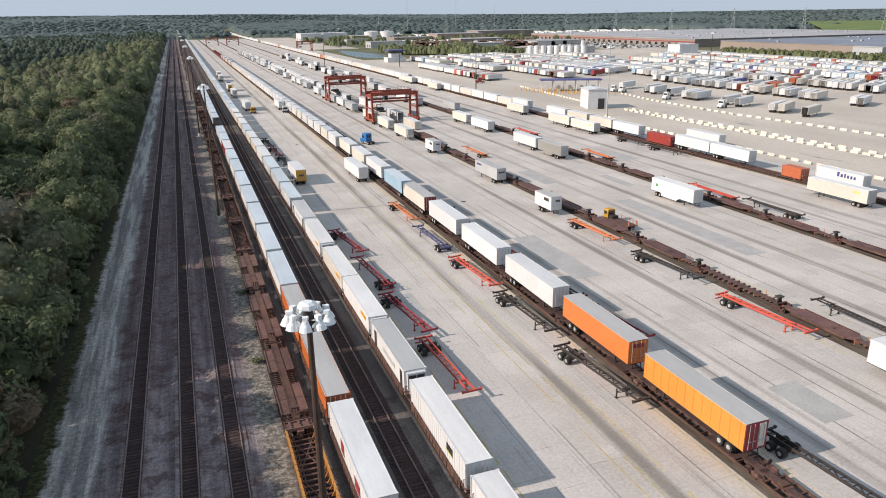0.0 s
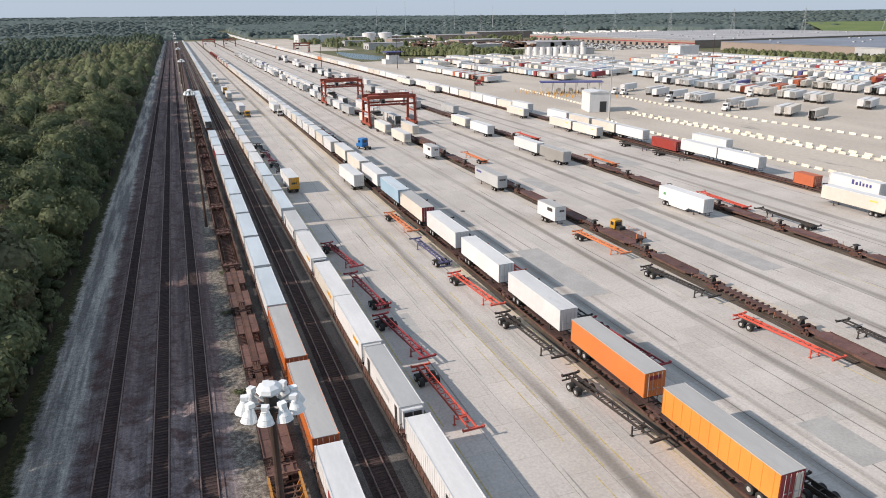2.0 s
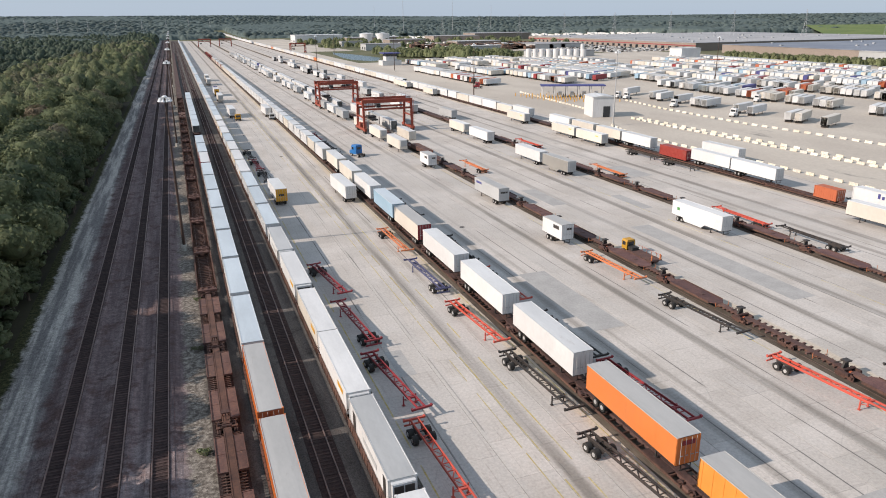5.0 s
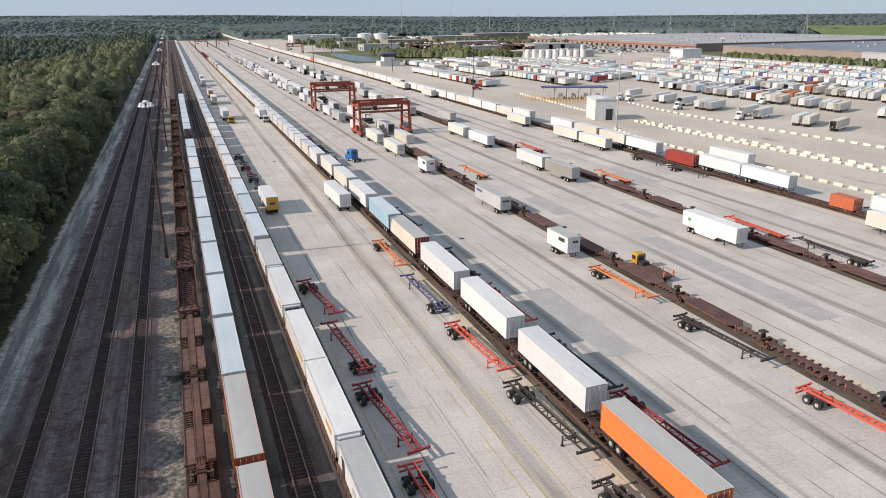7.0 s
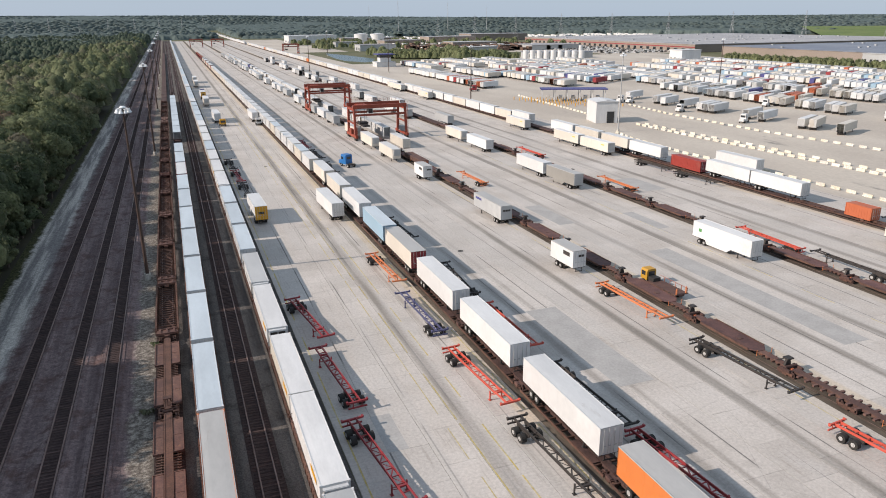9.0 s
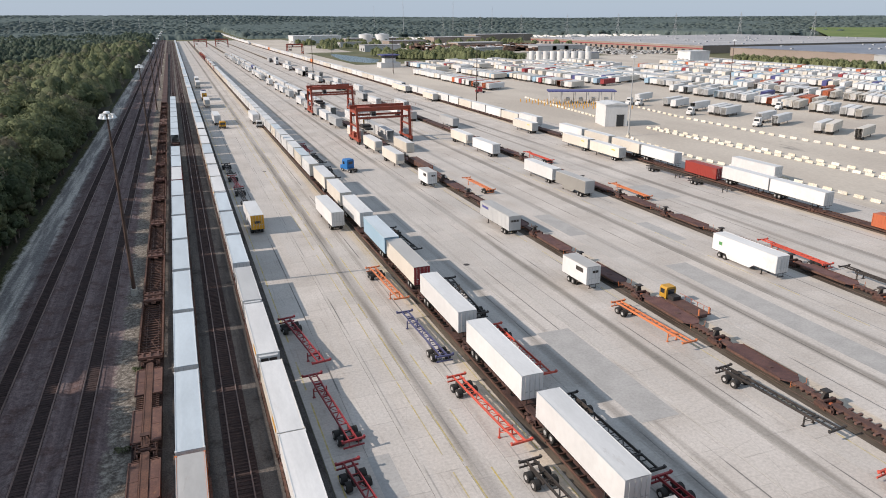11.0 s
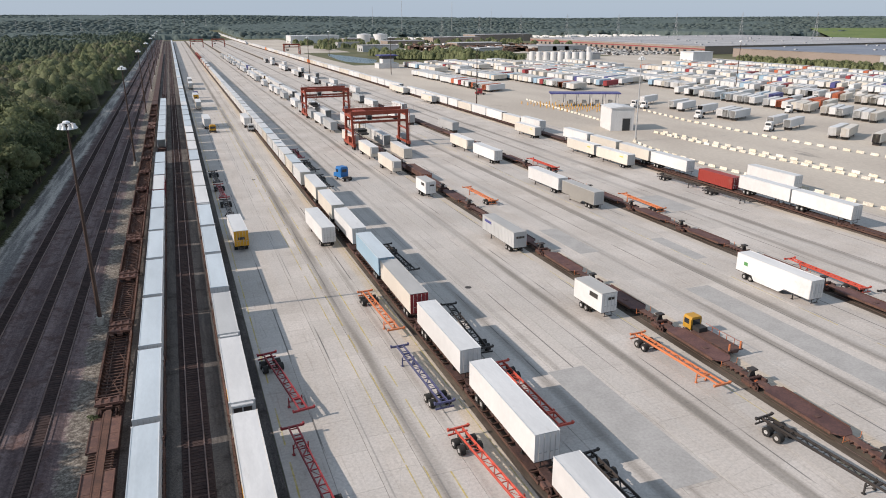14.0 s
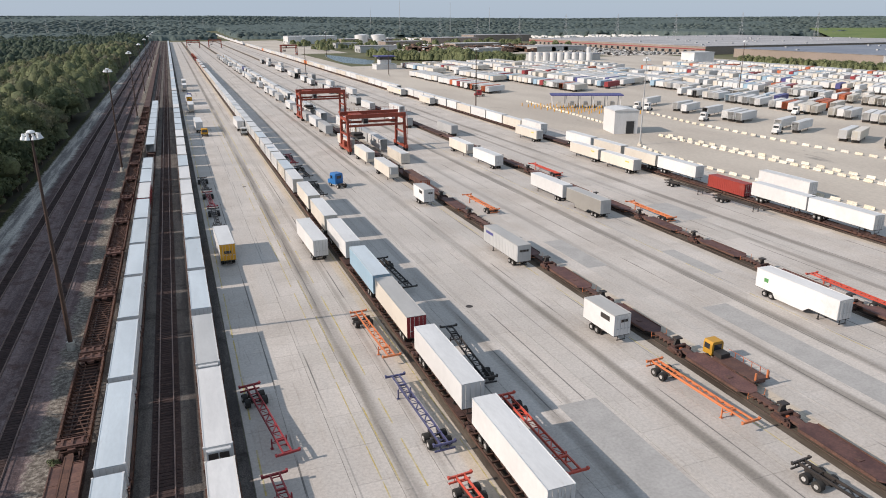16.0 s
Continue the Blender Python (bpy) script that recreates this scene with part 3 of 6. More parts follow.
def platform_car(length, plate_on=True):
    """An empty spine car: slender beam, one long wheel plate with cut corners, hitch stand and open bogies."""
    t = thing("spine_car", "empty spine car with one long dark red plate", "rail car", "empty rail cars")
    sill = Mesh().box(-0.34, 0.2, 0.62, 0.34, length - 0.2, 1.0).box(-0.46, 0.4, 0.98, 0.46, length - 0.4, 1.03)
    part("center_sill", sill, RUSTPLATE, t)
    a, b = 5.4, 15.3
    if not plate_on:
        part("deck_rib", comb(a, b, 1.1, 0.3, 1.15, 0.3, 0.78, 1.0), RUSTPLATE, t)
        rail_bogie(t, 9.0)
    plate = [(-0.5, a - 0.5), (0.5, a - 0.5), (1.0, a), (1.36, a + 0.5), (1.36, b - 0.6), (0.95, b - 0.3), (0.9, b), (-0.9, b), (-0.95, b - 0.3), (-1.36, b - 0.6), (-1.36, a + 0.5), (-1.0, a)]
    if plate_on:
        p = part("platform", Mesh().plan(plate, 1.0, 1.1), REDPLATE, t, "dark red steel wheel plate with cut corners")
        for s in (-1, 1):
            part("curb", Mesh().box(s * 1.34 - 0.04, a + 0.5, 0.86, s * 1.34 + 0.04, b - 0.6, 1.2), RUST, p)
        part("bridge_plate", Mesh().box(-0.45, a + 3.0, 1.1, 0.3, a + 3.6, 1.16), RUSTPLATE, p, "worn folded bridge plate")
    for s in (-1, 1):
        part("hand_grip", Mesh().beam((s * 1.2, a - 0.9, 0.7), (s * 1.2, a - 0.9, 1.5), 0.05).beam((s * 0.4, a - 0.9, 0.8), (s * 1.2, a - 0.9, 0.8), 0.06), CHORANGE, t, "worn orange grab iron")
    part("outrigger", comb(1.6, a - 1.2, 0.8, 0.14, 0.85, 0.3, 0.74, 0.9), RUST, t)
    h = Mesh().prism([(-0.5, 1.0), (0.5, 1.0), (0.22, 1.95), (-0.22, 1.95)][::-1], 0.75, 1.05).box(-0.48, 0.45, 1.9, 0.48, 1.3, 2.06).beam((0, 2.4, 1.0), (0, 1.1, 1.85), 0.14)
    part("trailer_hitch", h, BLACK, t, "black upright trailer hitch stand")
    part("brake_rigging", Mesh().box(-1.15, -0.55, 0.74, 1.15, -0.25, 0.92).box(-1.15, -0.5, 0.74, -0.85, 0.9, 1.05).box(0.85, -0.5, 0.74, 1.15, 0.9, 1.05).tube((-0.9, 0.35, 1.12), (0.9, 0.35, 1.12), 0.17, 0.17, 8), DARKRUST, t)
    part("coupler", Mesh().box(-0.18, -0.9, 0.6, 0.18, 0.4, 0.9), RUSTORANGE, t)
    rail_bogie(t, 0.2)
    return t


def well_car(length, sill_mat=RUST, empty=True):
    """A well car: two deep side sills, ladder-like floor, end platforms and bogies."""
    t = thing("well_car", "rusty well car with deep side sills on rails", "rail car", "well cars")
    for s in (-1, 1):
        m = Mesh().box(s * 1.42 - 0.05, 1.6, 0.30, s * 1.42 + 0.05, length - 1.6, 1.05)
        m.box(s * 1.42 - 0.11, 1.4, 1.02, s * 1.42 + 0.11, length - 1.4, 1.12)
        k = 2.0
        while k < length - 2:
            m.box(s * 1.42 - 0.12, k, 0.34, s * 1.42 + 0.12, k + 0.16, 1.16)
            m.prism([(s * 1.30, 0.42), (s * 1.30, 1.0), (s * 0.98, 0.42)][:: -s], k + 0.03, k + 0.12)
            k += 0.98
        part("side_sill", m, sill_mat, t)
    if empty:
        m = Mesh()
        k = 1.9
        while k < length - 1.9:
            m.box(-1.36, k, 0.34, 1.36, k + 0.22, 0.44)
            k += 0.85
        m.beam((-1.3, 2, 0.4), (1.3, length / 2, 0.4), 0.09).beam((1.3, 2, 0.4), (-1.3, length / 2, 0.4), 0.09)
        m.beam((-1.3, length / 2, 0.4), (1.3, length - 2, 0.4), 0.09).beam((1.3, length / 2, 0.4), (-1.3, length - 2, 0.4), 0.09)
        part("floor_ribs", m, RUST, t)
    for y0, y1 in ((0.1, 1.7), (length - 1.7, length - 0.1)):
        m = Mesh().box(-1.42, y0, 0.92, 1.42, y1, 1.06).box(-0.35, y0 - 0.3, 0.66, 0.35, y1 + 0.3, 0.95)
        for s in (-0.9, 0, 0.9):
            m.box(s - 0.12, y0 + 0.2, 1.06, s + 0.12, y1 - 0.2, 1.2)
        m.box(-1.42, y0 + 0.05, 1.06, 1.42, y0 + 0.2, 1.22).box(-1.42, y1 - 0.2, 1.06, 1.42, y1 - 0.05, 1.22)
        part("end_platform", m, RUSTPLATE, t)
        part("handrail", Mesh().beam((-1.35, (y0 + y1) / 2, 1.0), (-1.35, (y0 + y1) / 2, 1.8), 0.06).beam((-1.35, (y0 + y1) / 2, 1.8), (1.35, (y0 + y1) / 2, 1.8), 0.05).beam((1.35, (y0 + y1) / 2, 1.0), (1.35, (y0 + y1) / 2, 1.8), 0.06), DARKRUST, t)
    rail_bogie(t, 0.1)
    return t


def flat_car(length):
    t = thing("flat_car", "dark rusty flat car under a trailer on rails", "rail car", "flat cars")
    part("center_sill", Mesh().box(-0.42, -0.2, 0.55, 0.42, length + 0.2, 0.92), DARKRUST, t)
    part("cross_arm", comb(0.9, length - 1.0, 1.25, 0.16, 1.3, 0.3, 0.62, 0.8), RUST, t)
    for s in (-1, 1):
        part("side_sill", Mesh().box(s * 1.34 - 0.05, 0.5, 0.58, s * 1.34 + 0.05, length - 0.9, 0.86), RUST, t)
        a, b = sorted((s * 0.5, s * 1.28))
        part("wheel_platform", Mesh().box(a, 2.4, 0.8, b, 6.4, 0.9), DARKRUST, t)
    part("trailer_hitch", Mesh().box(-0.45, length - 2.6, 0.9, 0.45, length - 1.9, 1.12).box(-0.6, length - 2.9, 0.82, 0.6, length - 1.7, 0.94), RUST, t)
    part("end_platform", Mesh().box(-1.2, -0.5, 0.72, 1.2, 0.5, 0.86).box(-1.25, -0.4, 0.66, -1.0, 0.4, 0.98).box(1.0, -0.4, 0.66, 1.25, 0.4, 0.98), RUSTPLATE, t)
    part("brake_wheel", Mesh().beam((0.7, 0.3, 0.8), (0.7, 0.3, 1.5), 0.08).tube((0.7, 0.24, 1.5), (0.7, 0.3, 1.5), 0.28, 0.28, 10), DARKRUST, t)
    rail_bogie(t, 0.3)
    return t


# ---------------------------------------------------------------- boxes
def bars(parent, plates, mat):
    """Unreadable lettering and marks, as plain raised bars. plates: (x, y0, y1, z0, z1) on a side, or ('rear', x0, x1, z0, z1)."""
    for p in plates:
        if p[0] == "rear":
            m = Mesh().box(p[1], -0.035, p[3], p[2], -0.02, p[4])
        else:
            x, y0, y1, z0, z1 = p
            m = Mesh().box(x - 0.012, y0, z0, x + 0.012, y1, z1)
        part("marking", m, mat, parent)


def side_mesh(s, length, z0, z1, half, step, deep, wide):
    """A side wall with upright ribs, drawn as one outline."""
    line, y = [(half, 0.0)], step * 0.5
    while y + wide < length - 0.05:
        line += [(half, y), (half + deep, y), (half + deep, y + wide), (half, y + wide)]
        y += step
    line += [(half, length), (half - 0.06, length), (half - 0.06, 0.0)]
    return Mesh().plan([(s * x, y) for x, y in line][:: s], z0, z1)


def roof_mesh(length, half, z, bows=0.0):
    m = Mesh().prism([(-half, z - 0.05), (half, z - 0.05), (half, z), (half * 0.5, z + 0.025), (-half * 0.5, z + 0.025), (-half, z)][::-1], 0, length)
    y = bows / 2
    while y < length and bows:
        m.box(-half + 0.08, y, z + 0.01, half - 0.08, y + 0.04, z + 0.03)
        y += bows
    for s in (-1, 1):
        m.box(s * half - 0.035, 0, z - 0.06, s * half + 0.035, length, z + 0.04)
    return m


def rear_mesh(half, z0, z1):
    """A pair of door leaves in a frame, drawn as one outline."""
    h = half
    line = [(-h, 0.06), (-h, -0.03), (-h + 0.1, -0.03), (-h + 0.1, 0.0), (-0.02, 0.0), (-0.02, 0.03), (0.02, 0.03), (0.02, 0.0), (h - 0.1, 0.0), (h - 0.1, -0.03), (h, -0.03), (h, 0.06)]
    return Mesh().plan(line, z0, z1)


def lock_mesh(half, z0, z1):
    m = Mesh()
    for x in (-0.85, -0.32, 0.32, 0.85):
        m.tube((x * half / 1.3, -0.06, z0 + 0.1), (x * half / 1.3, -0.06, z1 - 0.1), 0.025, 0.025, 6)
        m.box(x * half / 1.3 - 0.02, -0.1, z0 + 0.9, x * half / 1.3 + 0.3, -0.05, z0 + 0.97)
    return m


def van_trailer(label, length, wall, roof, door, skirt=False, reefer=False, ribs=(1.2, 0.004, 0.05), marks=(), on_car=False, cat="trailer", group="parked trailers", dark=BLACK, bed=1.2, top=4.1, nose_out=False):
    """A box trailer. Its rear faces -y at y = 0; wheels stand on z = 0."""
    t = thing("box_trailer", label, cat, group)
    half = 1.29
    for s in (-1, 1):
        part("side_wall", side_mesh(s, length, bed, top, half, *ribs), wall, t)
    part("roof", roof_mesh(length, half, top), roof, t)
    part("front_wall", Mesh().box(-half, length - 0.06, bed, half, length + 0.02, top - 0.02).box(-half * 0.8, length + 0.02, bed + 0.2, half * 0.8, length + 0.05, top - 0.4), wall, t)
    d = part("rear_door", rear_mesh(half, bed, top), door, t)
    part("lock_rod", lock_mesh(half, bed, top), SILVER, d)
    part("floor", Mesh().box(-half + 0.05, 0.05, bed - 0.12, half - 0.05, length, bed + 0.02), dark, t)
    ax = (length - 3.15, length - 1.9) if nose_out else (1.9, 3.15)
    part("axle_frame", axle_frame(*ax, bed - 0.1), dark, t)
    road_wheels(t, ax)
    leg = 3.2 if nose_out else length - 3.2
    for s in (-0.8, 0.8):
        low = 0.3 if on_car else 0.05
        part("landing_leg", Mesh().box(s - 0.07, leg, low, s + 0.07, leg + 0.15, bed).box(s - 0.16, leg - 0.1, low - 0.03, s + 0.16, leg + 0.25, low + 0.03), dark, t)
    g = Mesh().beam((-0.7, 0.1, 0.5), (0.7, 0.1, 0.5), 0.1).beam((-0.55, 0.1, 0.5), (-0.55, 0.1, bed), 0.07).beam((0.55, 0.1, 0.5), (0.55, 0.1, bed), 0.07)
    part("underride_guard", g, dark, t)
    if skirt:
        for s in (-1, 1):
            part("side_skirt", Mesh().poly([(s * (half - 0.02), 4.6, bed), (s * (half - 0.02), length - 3.4, bed), (s * (half - 0.02), length - 3.9, 0.45), (s * (half - 0.02), 5.6, 0.45),
                                            (s * (half - 0.06), 4.6, bed), (s * (half - 0.06), length - 3.4, bed), (s * (half - 0.06), length - 3.9, 0.45), (s * (half - 0.06), 5.6, 0.45)],
                                           [(0, 1, 2, 3), (7, 6, 5, 4), (0, 4, 5, 1), (1, 5, 6, 2), (2, 6, 7, 3), (3, 7, 4, 0)]), wall, t)
    if reefer:
        part("cooling_unit", Mesh().box(-1.0, length + 0.02, bed + 1.0, 1.0, length + 0.55, top - 0.15).box(-0.7, length + 0.55, bed + 1.5, 0.7, length + 0.6, top - 0.5), SILVER, t)
    for plates, mat in marks:
        bars(t, plates, mat)
    return t


def container(label, length, height, wall, roof, door, corrugated=True, reefer=False, marks=(), group="stacked containers", half=1.28, frame=None):
    """A freight container: corrugated sides, roof, doors at y = 0, corner posts. Base at z = 0."""
    t = thing("freight_container", label, "container", group)
    ribs = (0.62, 0.03, 0.3) if corrugated else (1.22, 0.012, 0.06)
    for s in (-1, 1):
        part("side_wall", side_mesh(s, length, 0.0, height, half - 0.035, *ribs), wall, t)
    part("roof", roof_mesh(length, half - 0.03, height - 0.03), roof, t)
    part("end_wall", Mesh().box(-half + 0.05, length - 0.06, 0.05, half - 0.05, length, height - 0.06), wall, t)
    d = part("rear_door", rear_mesh(half - 0.05, 0.05, height - 0.06), door, t)
    part("lock_rod", lock_mesh(half - 0.05, 0.05, height - 0.06), SILVER, d)
    post = Mesh().box(-0.08, 0, 0, 0.08, 0.16, height - 0.1).box(-0.1, -0.01, height - 0.14, 0.1, 0.18, height + 0.012).made("corner_post", frame or wall)
    for y in (0.0, length - 0.16):
        for s in (-1, 1):
            part("corner_post", post, frame or wall, t, "", (s * (half - 0.03), y, 0))
    part("floor", Mesh().box(-half + 0.06, 0.06, 0.03, half - 0.06, length - 0.06, 0.14), BLACK, t)
    if reefer:
        u = part("cooling_unit", Mesh().box(-1.05, -0.5, 0.7, 1.05, -0.04, height - 0.25).box(-1.1, -0.44, height - 0.3, 1.1, -0.04, height - 0.2), ROOF, t)
        for x0 in (-0.92, 0.06):
            part("fan_grille", Mesh().box(x0, -0.56, height - 1.25, x0 + 0.86, -0.5, height - 0.45), BLACK, u, "dark square fan grille")
    for plates, mat in marks:
        bars(t, plates, mat)
    return t


def chassis(label, length, mat, tandem=True):
    """An empty container chassis. Its rear, with the wheels, is at y = 0."""
    t = thing("container_chassis", label, "chassis", "empty chassis")
    for s in (-0.42, 0.42):
        part("main_rail", Mesh().prism([(s - 0.05, 1.0), (s + 0.05, 1.0), (s + 0.05, 1.06), (s + 0.015, 1.06), (s + 0.015, 1.24), (s + 0.05, 1.24), (s + 0.05, 1.30),
                                        (s - 0.05, 1.30), (s - 0.05, 1.24), (s - 0.015, 1.24), (s - 0.015, 1.06), (s - 0.05, 1.06)][::-1], 0.1, length - 2.6), mat, t)
    part("gooseneck", Mesh().plan([(-0.49, length - 2.7), (0.49, length - 2.7), (0.49, length - 0.1), (0.35, length - 0.1), (0.35, length - 2.5), (-0.35, length - 2.5), (-0.35, length - 0.1), (-0.49, length - 0.1)], 1.14, 1.34), mat, t)
    rung = Mesh().box(-0.42, -0.035, 1.1, 0.42, 0.035, 1.2).made("cross_member", mat)
    y = 0.9
    while y < length - 0.4:
        part("cross_member", rung, mat, t, "", (0, y, 0))
        y += 1.25
    zig, y, s = [], 3.4, 1
    while y < length - 3.0:
        zig.append((0.38 * s, y))
        y, s = y + 1.25, -s
    part("diagonal_brace", Mesh().plan([(x + 0.05, v - 0.05) for x, v in zig] + [(x - 0.05, v + 0.05) for x, v in reversed(zig)], 1.12, 1.18), mat, t)
    for y in (0.0, length - 0.25):
        b = Mesh().box(-1.22, y, 1.1, 1.22, y + 0.18, 1.32)
        for s in (-1.14, 1.14):
            b.box(s - 0.1, y - 0.03, 1.26, s + 0.1, y + 0.28, 1.42)
        part("bolster", b, mat, t)
    part("axle_frame", axle_frame(1.5, 2.8, 1.05), BLACK, t)
    road_wheels(t, (1.5, 2.8))
    for s in (-0.75, 0.75):
        part("landing_leg", Mesh().box(s - 0.06, length - 3.4, 0.05, s + 0.06, length - 3.25, 1.15).box(s - 0.16, length - 3.5, 0.02, s + 0.16, length - 3.15, 0.07).beam((s, length - 3.32, 0.6), (s * 0.5, length - 2.6, 1.05), 0.06), mat, t)
    part("leg_brace", Mesh().beam((-0.75, length - 3.32, 0.75), (0.75, length - 3.32, 0.75), 0.07), mat, t)
    part("rear_bumper", Mesh().box(-1.1, -0.05, 0.5, 1.1, 0.08, 0.66).beam((-0.5, 0, 0.6), (-0.5, 0, 1.1), 0.07).beam((0.5, 0, 0.6), (0.5, 0, 1.1), 0.07), mat, t)
    return t


def tractor(label, mat, sleeper=False, name="yard_tractor"):
    """A terminal tractor or road tractor facing +y."""
    t = thing(name, label, "truck", "yard tractors")
    part("frame", Mesh().box(-0.45, 0.2, 0.7, -0.3, 5.6, 0.95).box(0.3, 0.2, 0.7, 0.45, 5.6, 0.95).box(-0.5, 0.7, 0.95, 0.5, 1.9, 1.12).box(-1.1, 5.5, 0.45, 1.1, 5.75, 0.85), BLACK, t)
    h = 3.6 if sleeper else 2.9
    cab = Mesh().prism([(-1.15, 0.8), (1.15, 0.8), (1.15, h - 0.5), (1.0, h), (-1.0, h), (-1.15, h - 0.5)][::-1], 3.0 if not sleeper else 2.4, 4.9)
    c = part("cab", cab, mat, t)
    if sleeper:
        part("hood", Mesh().prism([(-1.0, 0.75), (1.0, 0.75), (0.95, 1.75), (-0.95, 1.75)][::-1], 4.9, 6.3), mat, t)
    part("windscreen", Mesh().box(-0.95, 4.9, h - 1.35, 0.95, 4.93, h - 0.5), GLASS, c)
    part("rear_window", Mesh().box(-0.7, (2.4 if sleeper else 3.0) - 0.03, h - 1.35, 0.7, 2.4 if sleeper else 3.0, h - 0.6), GLASS, c)
    for s in (-1, 1):
        part("side_window", Mesh().box(s * 1.16 - 0.012, 3.7, h - 1.4, s * 1.16 + 0.012, 4.6, h - 0.65), GLASS, c)
        part("fuel_tank", Mesh().tube((s * 0.85, 2.2, 0.7), (s * 0.85, 3.3, 0.7), 0.3, 0.3, 12), SILVER, t)
    part("exhaust", Mesh().tube((0.9, 2.8, 0.9), (0.9, 2.8, h + 0.3), 0.08, 0.08, 8), SILVER, t)
    road_wheels(t, (1.3,))
    road_wheels(t, (4.9,), 1.0, False)
    return t


# ---------------------------------------------------------------- plainer kinds for the far yard
def far_container(label, length, height, wall, roof, door):
    t = thing("freight_container", label, "container", "far containers")
    line, y = [(1.25, 0.0)], 0.3
    while y < length - 0.6:
        line += [(1.25, y), (1.28, y), (1.28, y + 0.6), (1.25, y + 0.6)]
        y += 1.2
    line += [(1.25, length)]
    part("body", Mesh().plan(line + [(-x, y) for x, y in reversed(line)], 0, height - 0.05), wall, t)
    part("roof", Mesh().box(-1.28, -0.03, height - 0.05, 1.28, length + 0.03, height), roof, t)
    part("rear_door", rear_mesh(1.24, 0.05, height - 0.06), door, t)
    return t


def far_car(length):
    t = thing("flat_car", "dark rusty rail car far down the yard", "rail car", "far rail cars")
    part("deck", Mesh().box(-1.36, 0.3, 0.62, 1.36, length - 0.3, 1.04), DARKRUST, t)
    part("bogie", Mesh().box(-1.05, -1.0, 0.1, 1.05, 1.0, 0.75), DARKRUST, t)
    return t


# ---------------------------------------------------------------- the trains
def set_at(ob, x, y, z=0.0, rz=0.0):
    ob.matrix_basis = pose(x, y, z, 0, 0, rz)
    return ob


def relabel(ob, label):
    return tagged(ob, label)


class Stock:
    """Builds a kind once and gives out copies."""

    def __init__(self, build):
        self.build, self.first = build, None

    def put(self, x, y, z=0.0, rz=0.0, label=""):
        if self.first is None:
            self.first = ob = self.build()
            set_at(ob, x, y, z, rz)
        else:
            ob = copy_thing(self.first, pose(x, y, z, 0, 0, rz))
        return relabel(ob, label) if label else ob


LOGO_L = -1.31
well_loaded = Stock(lambda: relabel(well_car(17.5, RUST, False), "rusty loaded well car low on the rails"))
well_empty = Stock(lambda: relabel(well_car(21.7, RUST, True), "empty rusty well car with ladder-like floor"))
well_ochre = Stock(lambda: relabel(well_car(17.5, paint("ochre_sill_paint", (0.42, 0.20, 0.05), 0.6, amount=0.5), True), "empty well car with faded ochre side sills"))
spine_padded = Stock(lambda: spine_car(19.5, ((1.4, 7.9), (11.4, 17.6)), RUSTPLATE))
spine_flat = Stock(lambda: platform_car(17.2))
spine_bare = Stock(lambda: relabel(platform_car(17.2, False), "empty spine car with bare ribs and bogies"))
flat_loaded = Stock(lambda: flat_car(18.35))
far_flat = Stock(lambda: far_car(18.35))
far_white = Stock(lambda: far_container("white freight container far down the yard", 15.6, 3.3, WHITE, ROOF, WHITE))
far_pale = Stock(lambda: far_container("pale grey freight container far down the yard", 16.2, 2.95, WHITE, BLUEROOF, WHITE))
far_cream = Stock(lambda: far_container("cream freight container far down the yard", 15.6, 3.1, CREAM, WHITE, CREAM))
far_forty = Stock(lambda: far_container("white forty foot container far down the yard", 12.2, 3.3, WHITE, ROOF, CREAM))
far_grey = Stock(lambda: far_container("grey freight container far down the yard", 14.6, 3.0, SILVER, GREYROOF, SILVER))
far_orange = Stock(lambda: far_container("orange freight container far down the yard", 14.6, 3.0, ORANGE, GREYROOF, RUSTORANGE))
far_blue = Stock(lambda: far_container("dark blue freight container far down the yard", 14.6, 3.0, PURPLE, PURPLE, PURPLE))
far_yellow = Stock(lambda: far_container("white container with yellow doors far down the yard", 14.6, 3.0, WHITE, ROOF, YELLOW))
far_red = Stock(lambda: far_container("red freight container far down the yard", 12.2, 2.6, MAROON, RUSTORANGE, MAROON))

# empty cars beside the main line
y = 36.0
for k in range(52):
    stock = well_ochre if k < 2 else spine_padded if k < 5 or (k > 14 and k % 5 == 0) else well_empty
    (far_flat if y > 420 else stock).put(TRACKS["d"], y)
    y += 18.4 if y > 420 else 19.7 if stock is spine_padded else 22.0 if stock is well_empty else 17.7
    y = 131.3 if k == 4 else y

# containers in the train on the next track
box_white = Stock(lambda: container("long white freight container with pale weathered roof", 16.3, 2.9, WHITE, BLUEROOF, WHITE, False))
box_logo = Stock(lambda: container("white freight container with large dark round emblem", 16.3, 2.9, WHITE, ROOF, WHITE, False,
                                   marks=(([(-1.27, 9.2, 10.6, 0.9, 2.2), (-1.27, 3.0, 5.0, 0.8, 1.9)], MAROON),)))
box_orange = Stock(lambda: container("orange freight container with grey galvanised roof", 16.3, 2.9, ORANGE, GREYROOF, RUSTORANGE, True))
box_maroon = Stock(lambda: container("dark red freight container with pale roof", 16.3, 2.9, MAROON, ROOF, MAROON, True))
for k in range(13):
    y0 = 53.2 + k * 17.55 - (0 if k < 3 else 0.6)
    well_loaded.put(TRACKS["e"], y0 - 0.6)
    stock = box_logo if k == 0 else box_orange if k in (1, 2) else box_maroon if k == 10 else box_white
    stock.put(TRACKS["e"], y0, 0.55)
